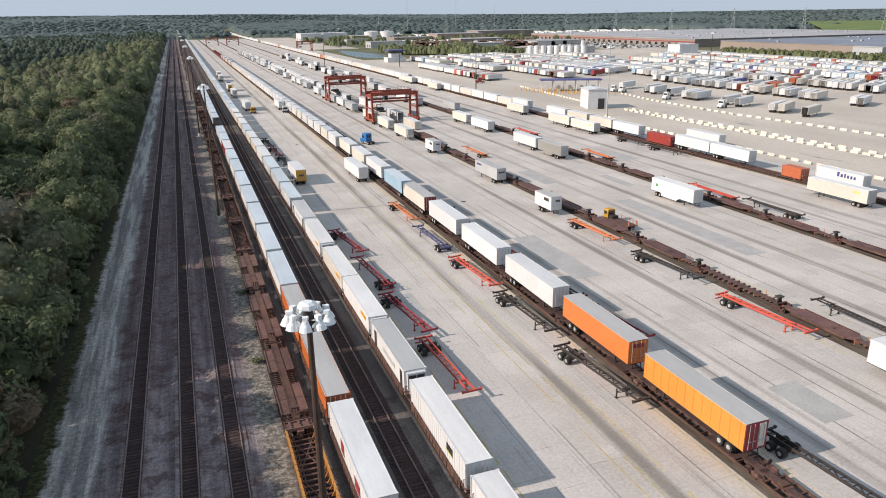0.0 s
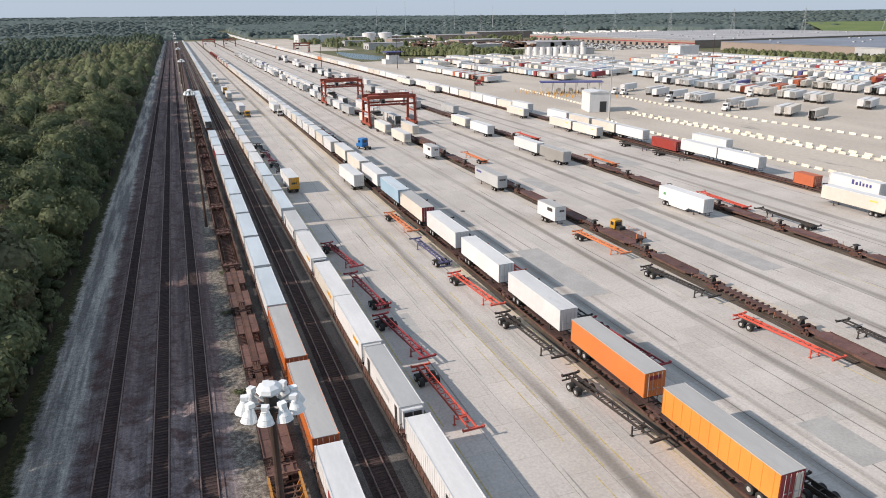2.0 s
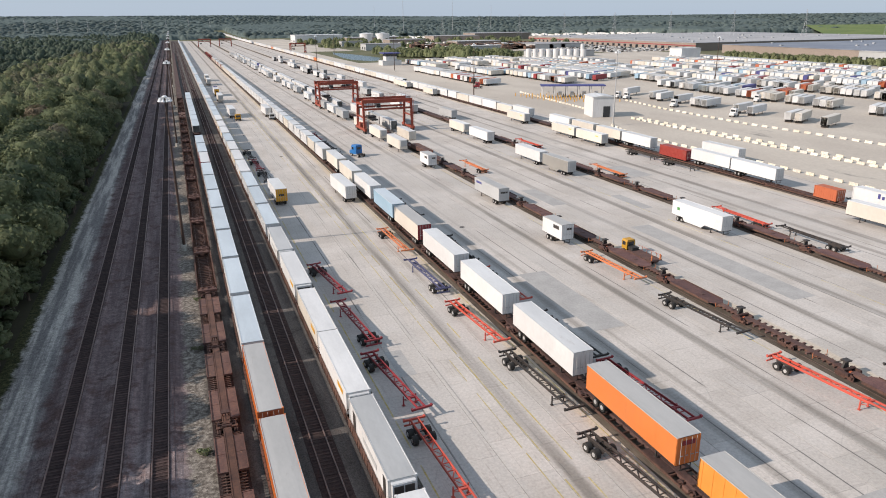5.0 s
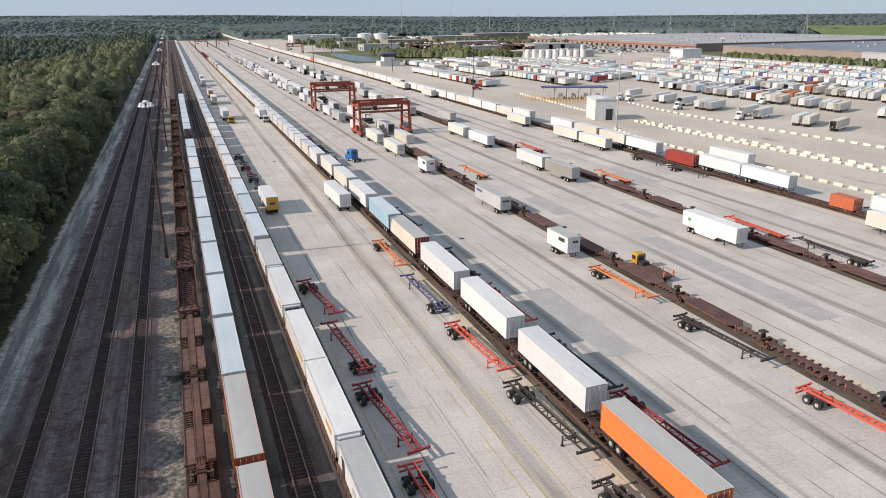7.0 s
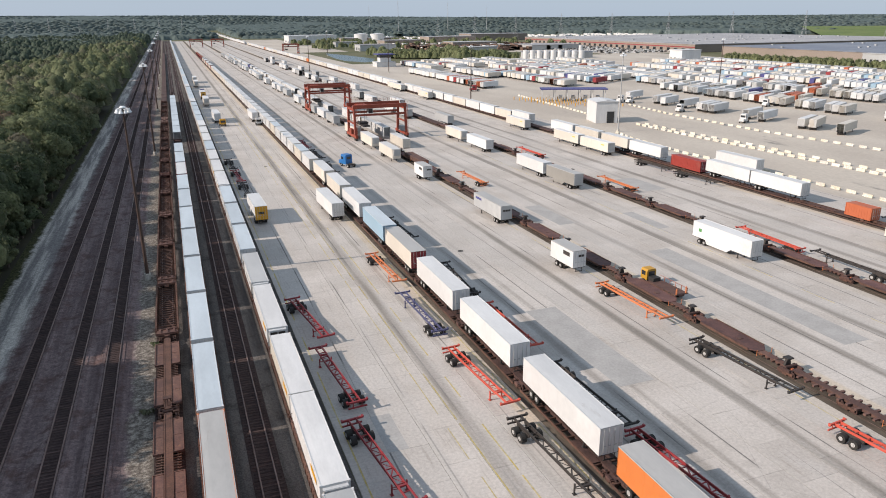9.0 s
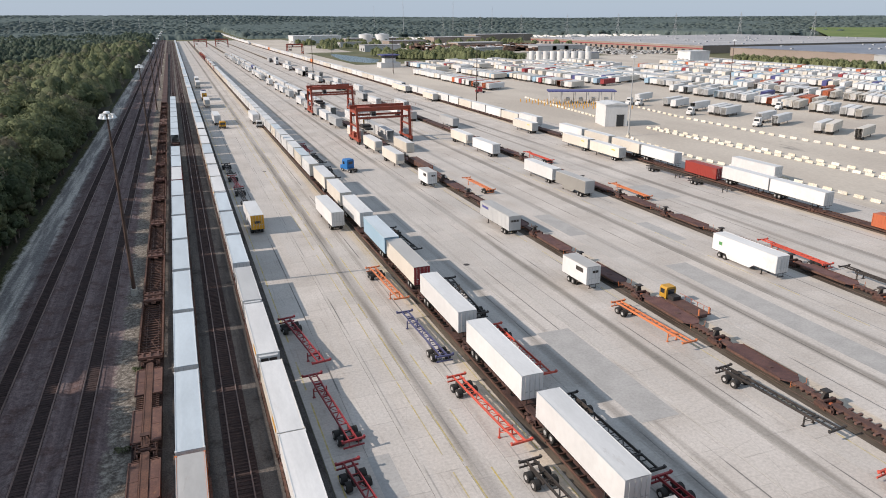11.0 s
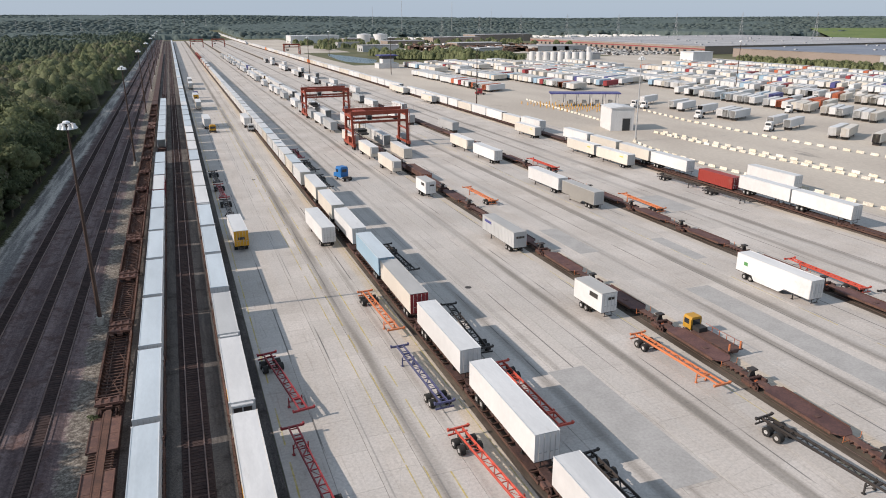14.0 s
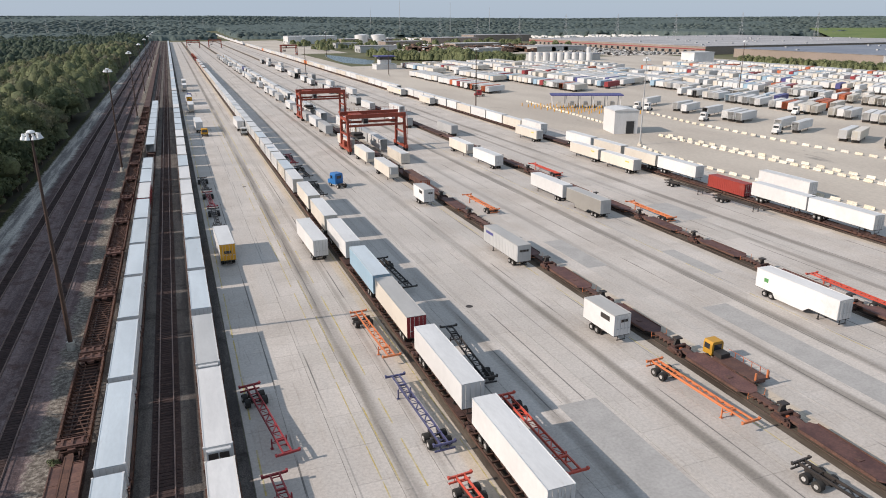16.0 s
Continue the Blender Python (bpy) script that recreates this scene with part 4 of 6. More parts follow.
for k in range(8):
    y0 = 303.0 + k * 17.2
    far_flat.put(TRACKS["e"], y0 - 0.6)
    far_pale.put(TRACKS["e"], y0, 0.6)

# refrigerated and dry containers beside the loading lane
reefer_logo = Stock(lambda: container("white refrigerated container with dark block lettering", 16.2, 2.95, WHITE, WHITE, WHITE, True, False,
                                      marks=(([(-1.29, 3.3, 3.75, 1.5, 2.25), (-1.29, 3.9, 4.3, 1.5, 2.25), (-1.29, 4.45, 4.85, 1.5, 2.25)], BLACK), ([(-1.285, 3.2, 4.95, 1.36, 1.5)], paint("lime_mark_paint", (0.5, 0.5, 0.08))))))
reefer_grey = Stock(lambda: container("white container with grey roof and dark panels", 14.6, 2.95, WHITE, SILVER, WHITE, False, True,
                                      marks=(([(-1.285, 1.0, 1.8, 0.4, 2.4), (-1.285, 12.0, 13.0, 0.4, 2.4)], BLACK), ([(-1.285, 4, 9, 1.3, 1.8)], SILVER))))
reefer_white = Stock(lambda: container("clean white refrigerated freight container", 16.2, 2.95, WHITE, WHITE, WHITE, False, True, marks=(([(-1.285, 2.0, 4.6, 1.7, 2.2)], YELLOW),)))
reefer_cream = Stock(lambda: container("cream refrigerated container with yellow-green end band", 15.4, 2.95, CREAM, WHITE, CREAM, False, True,
                                       marks=(([("rear", -1.1, 1.1, 2.2, 2.6)], paint("lime_paint", (0.45, 0.5, 0.06))), ([(-1.285, 2.0, 4.6, 1.7, 2.2)], YELLOW))))
box_pale = Stock(lambda: container("pale grey freight container with blue-grey roof", 16.2, 2.95, WHITE, BLUEROOF, WHITE, True))
seq = [reefer_logo, reefer_grey, reefer_white, reefer_cream, reefer_white, reefer_grey, box_pale, box_pale, box_pale, reefer_white, reefer_cream]
reefer_white.put(TRACKS["g"], 37.2, 0.3)
well_loaded.put(TRACKS["g"], 36.2)
y = 54.6
for k in range(88):
    stock = seq[k] if k < len(seq) else rng.choice((box_pale, box_pale, reefer_cream, reefer_white, box_pale, reefer_grey))
    step = 15.7 if k == 1 else 16.4 if k == 2 else 17.6
    if y > 300:
        stock = far_pale if k % 5 else far_cream
    (far_flat if y > 300 else well_loaded).put(TRACKS["g"], y - 0.6)
    stock.put(TRACKS["g"], y + (0.6 if stock in (reefer_grey, reefer_white, reefer_cream) else 0), 0.62)
    y += step

# trailers on flat cars
X3 = SUNK["h"]
van_amber = Stock(lambda: van_trailer("amber box trailer with grey roof and striped doors", 15.4, AMBER, GREYROOF, MAROON, ribs=(1.3, 0.03, 0.1), group="trailers on flat cars",
                                      marks=(([("rear", 0.25, 1.1, 1.4, 3.9)], CREAM),)))
van_orange = Stock(lambda: van_trailer("orange box trailer with grey galvanised roof", 15.2, ORANGE, GREYROOF, ORANGE, nose_out=True, group="trailers on flat cars", marks=(([("rear", -0.7, 0.7, 3.2, 3.7)], MAROON),)))
van_white = Stock(lambda: van_trailer("white box trailer with pale grey roof", 15.4, WHITE, ROOF, WHITE, group="trailers on flat cars", nose_out=True))
van_beige = Stock(lambda: van_trailer("cream box trailer with dark red rear doors", 15.2, CREAM, GREYROOF, MAROON, group="trailers on flat cars"))
van_blue = Stock(lambda: van_trailer("light blue box trailer with pale blue roof", 14.8, SKYBLUE, BLUEROOF, SKYBLUE, group="trailers on flat cars"))
van_cream = Stock(lambda: van_trailer("cream box trailer with pale roof", 14.6, CREAM, ROOF, CREAM, group="trailers on flat cars"))
loads = [(48.9, van_amber), (67.3, van_orange), (85.4, van_white), (104.2, van_white), (122.4, van_white), (140.7, van_beige), (157.0, van_blue),
         (174.6, van_white), (192.4, van_cream), (209.6, van_cream)]
for y0, stock in loads:
    flat_loaded.put(X3, y0 - 1.6, -0.15)
    stock.put(X3, y0, 0.86)
flat_loaded.put(X3, 29.0, -0.15)
box_stack = Stock(lambda: container("white forty foot freight container on a flat car", 12.2, 3.3, WHITE, ROOF, CREAM, True, group="containers on flat cars"))
box_stack_b = Stock(lambda: container("pale grey freight container on a flat car", 12.2, 3.3, CREAM, BLUEROOF, WHITE, True, group="containers on flat cars"))
for k in range(44):
    y0 = 230.0 + k * 13.6
    (far_red if y0 > 640 and k % 3 == 0 else far_cream if y0 > 520 else far_forty if y0 > 330 else box_stack_b if k % 4 == 1 else box_stack).put(X3, y0, 1.1)
    if k % 4 != 3:
        (far_flat if y0 > 330 else flat_loaded).put(X3, 229.0 + (k - k // 4) * 18.4, -0.15)
for k in range(6):
    far_red.put(X3, 832.0 + k * 29.0, 0.9)

# empty and loaded cars on the middle tracks
X4, X5, X6 = SUNK["i"], SUNK["j"], SUNK["k"]
for k in range(18):
    (spine_bare if k in (3, 9) else spine_flat).put(X4, 24.7 + k * 17.2, -0.15)
for k in range(14):
    spine_flat.put(X5, 62.0 + k * 17.2, -0.15)
lot_white = Stock(lambda: van_trailer("white box trailer parked on the concrete", 15.4, WHITE, ROOF, WHITE))
lot_short = Stock(lambda: van_trailer("short white box trailer with dark lettering", 7.0, WHITE, GREYROOF, WHITE, nose_out=True, 
                                      marks=(([(-1.31, 1.0, 3.0, 2.9, 3.6), ("rear", -0.2, 0.9, 3.0, 3.4)], BLACK),)))
lot_skirt = Stock(lambda: van_trailer("long white box trailer with side skirts", 14.6, WHITE, WHITE, WHITE, skirt=True, nose_out=True, marks=(([(-1.31, 12.2, 13.0, 2.4, 3.0)], GREEN),)))
lot_grey = Stock(lambda: van_trailer("grey box trailer with weathered roof", 13.6, SILVER, GREYROOF, SILVER, ribs=(0.6, 0.03, 0.3), marks=(([(-1.325, 9.5, 12.5, 3.1, 3.6)], PURPLE), ([("rear", -0.9, 0.9, 2.9, 3.3)], BLACK))))
lot_reefer = Stock(lambda: van_trailer("cream refrigerated trailer with nose cooling unit", 14.6, CREAM, WHITE, CREAM, reefer=True))
lot_yellow = Stock(lambda: van_trailer("white trailer with yellow rear doors", 12.4, WHITE, ROOF, YELLOW, marks=(([("rear", -0.6, 0.6, 2.4, 2.9)], BLACK),)))
lot_yellow.put(28.4, 183.6, 0, 1.5)
lot_white.put(43.9, 180.0, 0, 1.5)
lot_short.put(74.3, 133.2, 0, 2.0, "short white box trailer with dark lettering beside empty rail cars")
lot_grey.put(75.8, 164.2, 0, 1.0)
lot_reefer.put(74.5, 236.6 + 14.6, 0, 180)
lot_reefer.put(74.5, 259.8 + 14.6, 0, 180)
lot_short.put(74.5, 209.0, 0, 1.0)
lot_reefer.put(74.6, 284.0 + 14.6, 0, 180)
lot_skirt.put(105.6, 126.3, 0, 1.0)
Stock(lambda: van_trailer("dull bare-metal box trailer with side skirts", 13.6, paint("dull_metal_skin", (0.33, 0.32, 0.295), 0.4, amount=0.6, metal=0.3), GREYROOF, SILVER, skirt=True)).put(106.0, 185.4, 0, 1.5)
lot_white.put(105.8, 201.0, 0, 1.0)
lot_white.put(106.8, 240.4, 0, 1.0)
lot_reefer.put(106.6, 261.2 + 14.6, 0, 180)
lot_white.put(76.4, 43.5, 0, 1.0)
# the outer train
van_red_box = Stock(lambda: container("dark red freight container on a flat car", 12.2, 2.9, RED, RED, MAROON, True, group="containers on flat cars"))
van_rust_box = Stock(lambda: container("short rust-red freight container on a flat car", 6.1, 2.6, RUSTORANGE, RUSTORANGE, RUSTORANGE, True, group="containers on flat cars"))
for k in range(66):
    (flat_loaded if k < 10 else far_flat).put(X6, 82.0 + k * 18.5, -0.15)
van_rust_box.put(X6, 135.6, 0.9)
van_white.put(X6, 153.4, 0.86)
van_white.put(X6, 169.2, 0.86)
van_red_box.put(X6, 186.6, 1.0)
y = 203.6
for k in range(70):
    r = rng.random()
    stock = van_white if r < 0.5 else van_cream if r < 0.8 else box_stack if r < 0.97 else far_orange
    if y > 290:
        stock = far_white if r < 0.5 else far_cream if r < 0.8 else far_forty if r < 0.96 else far_orange
    if k not in (4, 15):
        stock.put(X6, y, 0.86 if stock in (van_white, van_cream) else 1.1)
    y += 13.6 if stock in (box_stack, far_forty) else 16.4
van_letters = Stock(lambda: container("white freight container with large dark blue lettering", 13.4, 2.9, WHITE, WHITE, WHITE, False,
                                      marks=(([(-1.29, 6.6, 7.2, 1.5, 2.6), (-1.29, 5.6, 6.2, 1.5, 2.2), (-1.29, 4.8, 5.2, 1.5, 2.5), (-1.29, 3.9, 4.4, 1.5, 2.2), (-1.29, 3.0, 3.5, 1.5, 2.2), (-1.29, 2.1, 2.6, 1.5, 2.2)], PURPLE),)))
van_letters.put(149.6, 121.4, 1.38)
van_lane = Stock(lambda: van_trailer("cream box trailer with small lime side mark", 15.6, CREAM, WHITE, SILVER, marks=(([(-1.31, 2.0, 3.8, 3.0, 3.35)], paint("lime_band_paint", (0.55, 0.52, 0.12))),)))
for x0, y0 in ((138.8, 111.2), (139.0, 220.4), (139.0, 237.8), (139.4, 277.0), (141.6, 392), (141.8, 440), (142.0, 452)):
    van_lane.put(x0, y0, 0, 1.0)
# Stands in for a driving truck, set at one spot on its way.
van_white.put(160.6, 182.0, 0, 1.0, "white box trailer of a truck moving along the barrier")

# ---------------------------------------------------------------- empty chassis
CHASSIS = {"red": (MAROON, "dark red"), "coral": (CORAL, "bright red"), "orange": (CHORANGE, "orange"), "black": (BLACK, "black"), "blue": (paint("navy_paint", (0.075, 0.08, 0.17), 0.5, amount=0.6), "dark blue")}
made = {}


def lay_chassis(colour, rear, front):
    """An empty chassis from its rear to its front end."""
    dx, dy = front[0] - rear[0], front[1] - rear[1]
    length = 15.2 if math.hypot(dx, dy) > 13.5 else 12.4
    key = (colour, length)
    if key not in made:
        made[key] = Stock(lambda: chassis(CHASSIS[colour][1] + " empty container chassis standing on its wheels", length, CHASSIS[colour][0]))
    made[key].put(rear[0], rear[1], 0, math.degrees(math.atan2(-dx, dy)))


for colour, rear, front in (
        ("red", (27.1, 137.4), (29.2, 122.3)), ("red", (28.9, 104.6), (27.5, 119.6)), ("red", (27.5, 101.5), (29.4, 86.4)), ("coral", (27.9, 84.9), (28.6, 69.6)),
        ("orange", (43.9, 153.5), (44.4, 138.0)), ("blue", (43.8, 118.4), (43.3, 133.4)), ("coral", (43.3, 113.4), (44.4, 98.3)),
        ("black", (43.8, 95.6), (44.6, 80.0)), ("black", (43.5, 76.3), (44.9, 61.0)), ("coral", (53.4, 125.0), (53.6, 109.0)),
        ("black", (53.2, 129.0), (54.2, 146.0)), ("red", (53.9, 89.2), (54.9, 73.9)), ("black", (53.4, 105.0), (53.8, 90.5)), ("black", (53.0, 52.0), (54.1, 37.0)),
        ("orange", (73.9, 125.8), (74.7, 110.4)), ("black", (74.0, 103.9), (75.2, 89.0)), ("coral", (73.9, 82.5), (75.4, 67.2)), ("black", (85.0, 60.5), (85.2, 75.5)),
        ("coral", (116.2, 126.6), (116.6, 142.4)), ("black", (118.0, 110.0), (118.0, 125.0)), ("orange", (85.6, 197.2), (85.2, 212.0)), ("orange", (117.0, 177.4), (117.2, 192.6)),
        ("coral", (117.4, 225.0), (117.2, 240.0)), ("black", (27.2, 256.0), (27.6, 241.0)), ("red", (27.6, 238.5), (28.0, 223.5)), ("black", (28.0, 221.5), (28.2, 207.0)),
        ("black", (139.6, 190.0), (140.2, 175.0)), ("black", (139.4, 207.5), (139.8, 192.6)), ("black", (53.4, 175.0), (53.8, 160.0)), ("black", (53.6, 262.0), (53.9, 247.0)),
        ("black", (149.6, 121.0), (149.6, 136.0)), ("black", (53.6, 240.0), (53.2, 225.0)), ("red", (53.6, 282.0), (53.4, 268.0))):
    lay_chassis(colour, rear, front)

# ---------------------------------------------------------------- yard tractors
t_blue = Stock(lambda: tractor("blue road tractor with sleeper cab", BLUE, True, "road_tractor"))
t_white = Stock(lambda: tractor("white yard tractor with short cab", WHITE))
t_yellow = Stock(lambda: tractor("yellow yard tractor with short cab", YELLOW))
t_red = Stock(lambda: tractor("dark red road tractor with sleeper cab", MAROON, True, "road_tractor"))
t_blue.put(60.6, 234.0, 0, 20)
t_yellow.put(31.6, 341.0, 0, 182)
lot_white.put(30.4, 346.0, 0, 1.0)
t_white.put(45.8, 338.0, 0, 178)
lot_white.put(45.4, 343.0, 0, 1.0)
lot_yellow.put(29.6, 446.0, 0, 1)
Stock(lambda: tractor("dark purple-blue road tractor with sleeper cab", PURPLE, True, "road_tractor")).put(30.2, 474.0, 0, 181)
t_red.put(184.5, 424.0, 0, 80)


def rail_car_mover():
    """A yellow cabbed work machine on a rusty flat deck, with stakes."""
    t = thing("work_truck", "rusty red flatbed work truck with yellow cab", "truck", "yard tractors")
    part("cab", Mesh().prism([(-0.9, 0.9), (0.9, 0.9), (0.9, 2.3), (0.75, 2.65), (-0.75, 2.65), (-0.9, 2.3)][::-1], 7.4, 8.9), paint("dull_yellow_paint", (0.46, 0.25, 0.03), 0.5, amount=0.7), t)
    part("windscreen", Mesh().box(-0.75, 9.0, 1.7, 0.75, 9.03, 2.35).box(-0.92, 7.8, 1.6, -0.9, 8.7, 2.3).box(0.9, 7.8, 1.6, 0.92, 8.7, 2.3).box(-0.6, 7.37, 1.5, 0.6, 7.4, 2.3), GLASS, t)
    part("deck", Mesh().box(-1.2, 0.2, 0.85, 1.2, 6.9, 1.0).box(-0.5, 0.2, 0.6, 0.5, 9.0, 0.85), RUSTPLATE, t)
    for k, yy in enumerate((0.4, 1.7, 3.0, 4.3, 5.6)):
        part("stake", Mesh().beam((1.15, yy, 1.0), (1.15, yy, 1.75), 0.06).beam((1.15, yy, 1.72), (1.15, yy + 1.2, 1.72), 0.04), RUSTORANGE, t)
    part("post", Mesh().tube((-0.9, 0.4, 1.0), (-0.9, 0.4, 1.9), 0.12, 0.12, 8).tube((0.9, 0.4, 1.0), (0.9, 0.4, 2.0), 0.12, 0.12, 8), CHORANGE, t)
    part("engine_box", Mesh().box(-0.7, 6.0, 1.0, 0.7, 7.3, 1.6), BLACK, t)
    road_wheels(t, (1.6, 2.8), 0.95)
    road_wheels(t, (8.0,), 0.95, False)
    return t


set_at(rail_car_mover(), 82.7, 117.2, 0, 2)


# ---------------------------------------------------------------- gantry cranes
def gantry_crane(label):
    """A rubber-tyred portal crane, 21 m between its rails and 9 m along them."""
    t = thing("gantry_crane", label, "crane", "gantry cranes")
    w, d, h = 9.4, 5.2, 11.8
    for s in (-1, 1):
        for e in (-1, 1):
            leg = Mesh().beam((s * w, e * d, 1.6), (s * w, e * d * 0.82, h - 0.7), 0.75, 1.0)
            part("leg", leg, CRANE, t)
        part("sill_beam", Mesh().box(s * w - 0.45, -d - 1.6, 1.0, s * w + 0.45, d + 1.6, 1.9).box(s * w - 0.3, -d, 5.6, s * w + 0.3, d, 6.0), CRANE, t)
        part("end_tie", Mesh().box(s * w - 0.35, -d * 0.82, h - 1.6, s * w + 0.35, d * 0.82, h - 0.8), CRANE, t)
        lad = Mesh()
        for k in range(20):
            lad.box(s * w + 0.6, -d - 0.5, 1.9 + k * 0.5, s * w + 0.66, -d + 0.1, 1.95 + k * 0.5)
        lad.beam((s * w + 0.63, -d - 0.5, 1.8), (s * w + 0.63, -d - 0.5, h), 0.06).beam((s * w + 0.63, -d + 0.1, 1.8), (s * w + 0.63, -d + 0.1, h), 0.06)
        part("ladder", lad, CRANE, t)
        for e in (-1, 1):
            for q in (-0.9, 0.9):
                wh = part("wheel", Mesh().tube((-0.3, 0, 0), (0.3, 0, 0), 0.72, 0.72, 16), RUBBER, t, "", (s * w, e * d + q, 0.72))
                part("rim", Mesh().tube((-0.32, 0, 0), (0.32, 0, 0), 0.35, 0.35, 12), RUST, wh)
        part("power_box", Mesh().box(s * w - 0.7, -1.5, 1.9, s * w + 0.7, 1.6, 3.6), CRANE if s < 0 else SILVER, t)
    for e in (-1, 1):
        g = Mesh().box(-w - 0.5, e * d * 0.82 - 0.4, h - 0.8, w + 0.5, e * d * 0.82 + 0.4, h + 0.5)
        part("girder", g, CRANE, t)
        rail = Mesh()
        for k in range(15):
            rail.beam((-w + k * 1.5, e * (d * 0.82 + 0.5), h + 0.5), (-w + k * 1.5, e * (d * 0.82 + 0.5), h + 1.5), 0.06)
        rail.beam((-w, e * (d * 0.82 + 0.5), h + 1.5), (w, e * (d * 0.82 + 0.5), h + 1.5), 0.06).beam((-w, e * (d * 0.82 + 0.5), h + 1.0), (w, e * (d * 0.82 + 0.5), h + 1.0), 0.05)
        part("handrail", rail, CRANE, t)
        part("brace_beam", Mesh().box(-w, e * d * 0.86 - 0.3, h - 3.4, w, e * d * 0.86 + 0.3, h - 2.7), CRANE, t)
    part("trolley", Mesh().box(-7.2, -d * 0.82, h - 0.6, -3.6, d * 0.82, h + 0.1), CRANE, t)
    sp = Mesh()
    for s in (-6.6, -4.2):
        for e in (-1.5, 1.5):
            sp.beam((s, e, 5.2), (s, e, h), 0.07)
    part("hoist_cable", sp, BLACK, t)
    part("spreader", Mesh().box(-6.6, -5.8, 4.7, -4.2, 5.8, 5.2).box(-7.0, -2.0, 5.2, -3.8, 2.0, 5.9), BLACK, t)
    cab = part("cab", Mesh().box(-3.4, -1.2, h - 3.0, -1.8, 1.0, h - 0.8), SILVER, t)
    part("cab_window", Mesh().box(-3.3, -1.24, h - 2.8, -1.9, -1.2, h - 1.4), GLASS, cab)
    return t


gc = Stock(lambda: gantry_crane("tall red rubber-tyred gantry crane over the middle track"))
gc.put(82.4, 285.6)
gc.put(82.0, 369.5)
gc.put(59.0, 1262.0)
gc.put(92.0, 1268.0)
gc.put(160.0, 960.0)

def lot_trailer(wall, roof, door, label):
    """A trailer of the outer lot: box, roof, doors, running gear."""
    t = thing("parked_trailer", label, "trailer", "trailers in the outer lot")
    line = [(1.29, 0.0)]
    for k in range(11):
        line += [(1.29, 0.7 + k * 1.3), (1.32, 0.7 + k * 1.3), (1.32, 0.8 + k * 1.3), (1.29, 0.8 + k * 1.3)]
    line += [(1.29, 14.8)]
    part("body", Mesh().plan(line + [(-x, y) for x, y in reversed(line)], 1.15, 4.02), wall, t)
    part("roof", Mesh().prism([(-1.31, 4.02), (1.31, 4.02), (1.31, 4.06), (0.6, 4.1), (-0.6, 4.1), (-1.31, 4.06)][::-1], -0.02, 14.82), roof, t)
    part("rear_door", rear_mesh(1.27, 1.15, 4.0), door, t)
    part("running_gear", Mesh().box(-0.5, 0.8, 0.6, 0.5, 4.0, 1.15).tube((-1.2, 1.6, 0.5), (1.2, 1.6, 0.5), 0.5, 0.5, 12).tube((-1.2, 2.9, 0.5), (1.2, 2.9, 0.5), 0.5, 0.5, 12)
         .box(-0.3, 3.9, 0.95, 0.3, 11.65, 1.14).box(-0.9, 11.55, 0.9, 0.9, 11.8, 1.13).box(-0.9, 11.6, 0, -0.75, 11.75, 1.1).box(0.75, 11.6, 0, 0.9, 11.75, 1.1), BLACK, t)
    return t


far_van = Stock(lambda: lot_trailer(WHITE, ROOF, WHITE, "white box trailer parked far down the yard"))
far_van_grey = Stock(lambda: lot_trailer(SILVER, GREYROOF, SILVER, "grey box trailer parked far down the yard"))
# loaded cars under and beyond the cranes
box_grey = Stock(lambda: container("plain cream freight container on rail car", 14.6, 3.0, CREAM, ROOF, CREAM, True, group="containers on flat cars"))
box_ochre = Stock(lambda: container("low ochre open freight flat", 14.6, 1.2, RUSTPLATE, RUSTPLATE, RUSTORANGE, True, group="containers on flat cars"))
box_ochre.put(X4, 226.5, 0.9)
box_grey.put(X4 + 5.0, 258.5, 0.2)
y = 279.0
for k in range(34):
    r = rng.random()
    (far_grey if r < 0.08 else far_blue if r < 0.14 else far_yellow if r < 0.4 else far_white).put(X4 + (4.4 if k < 4 else 0.0), y, 1.0)
    y += 16.6 if r < 0.8 else 24.0
y = 318.0
for k in range(26):
    r = rng.random()
    (far_van if r < 0.7 else far_van_grey).put(74.2 + rng.uniform(-0.4, 0.4), y + 14.6, 0, 180)
    y += rng.choice((17.0, 18.5, 24.0, 40.0))
y = 300.0
for k in range(22):
    r = rng.random()
    (far_van if r < 0.7 else far_van_grey).put((108.2 if k % 3 else 117.2) + rng.uniform(-0.4, 0.4), y, 0, rng.choice((0.5, 1.5)))
    y += rng.choice((18.0, 26.0, 45.0, 19.0))
for k in range(30):
    far_flat.put(X5, 302.0 + k * 18.6, -0.15)
for x0, y0 in ((29.4, 410), (29, 520), (29.5, 556)):
    lot_reefer.put(x0, y0 + 14.6, 0, 180)


# the outer train, drawn on to the end of the line
tail, gear, tail_r = Mesh(), Mesh(), random.Random(12)
y = 1372.0
while y < 2520:
    ln, x0 = tail_r.choice((12.2, 14.6, 16.2)), X6 + 16.0 * ((y - 1372.0) / 1150.0) ** 2
    h = tail_r.choice((3.9, 4.1, 5.4))
    tail.box(x0 - 1.28, y, 1.05, x0 + 1.28, y + ln, h).box(x0 - 1.3, y - 0.03, h, x0 + 1.3, y + ln + 0.03, h + 0.06)
    gear.box(x0 - 1.35, y - 0.4, 0.55, x0 + 1.35, y + ln + 0.6, 1.05).box(x0 - 1.0, y + 0.3, -0.1, x0 + 1.0, y + 2.2, 0.55).box(x0 - 1.0, y + ln - 2.2, -0.1, x0 + 1.0, y + ln - 0.3, 0.55)
    y += ln + 1.4
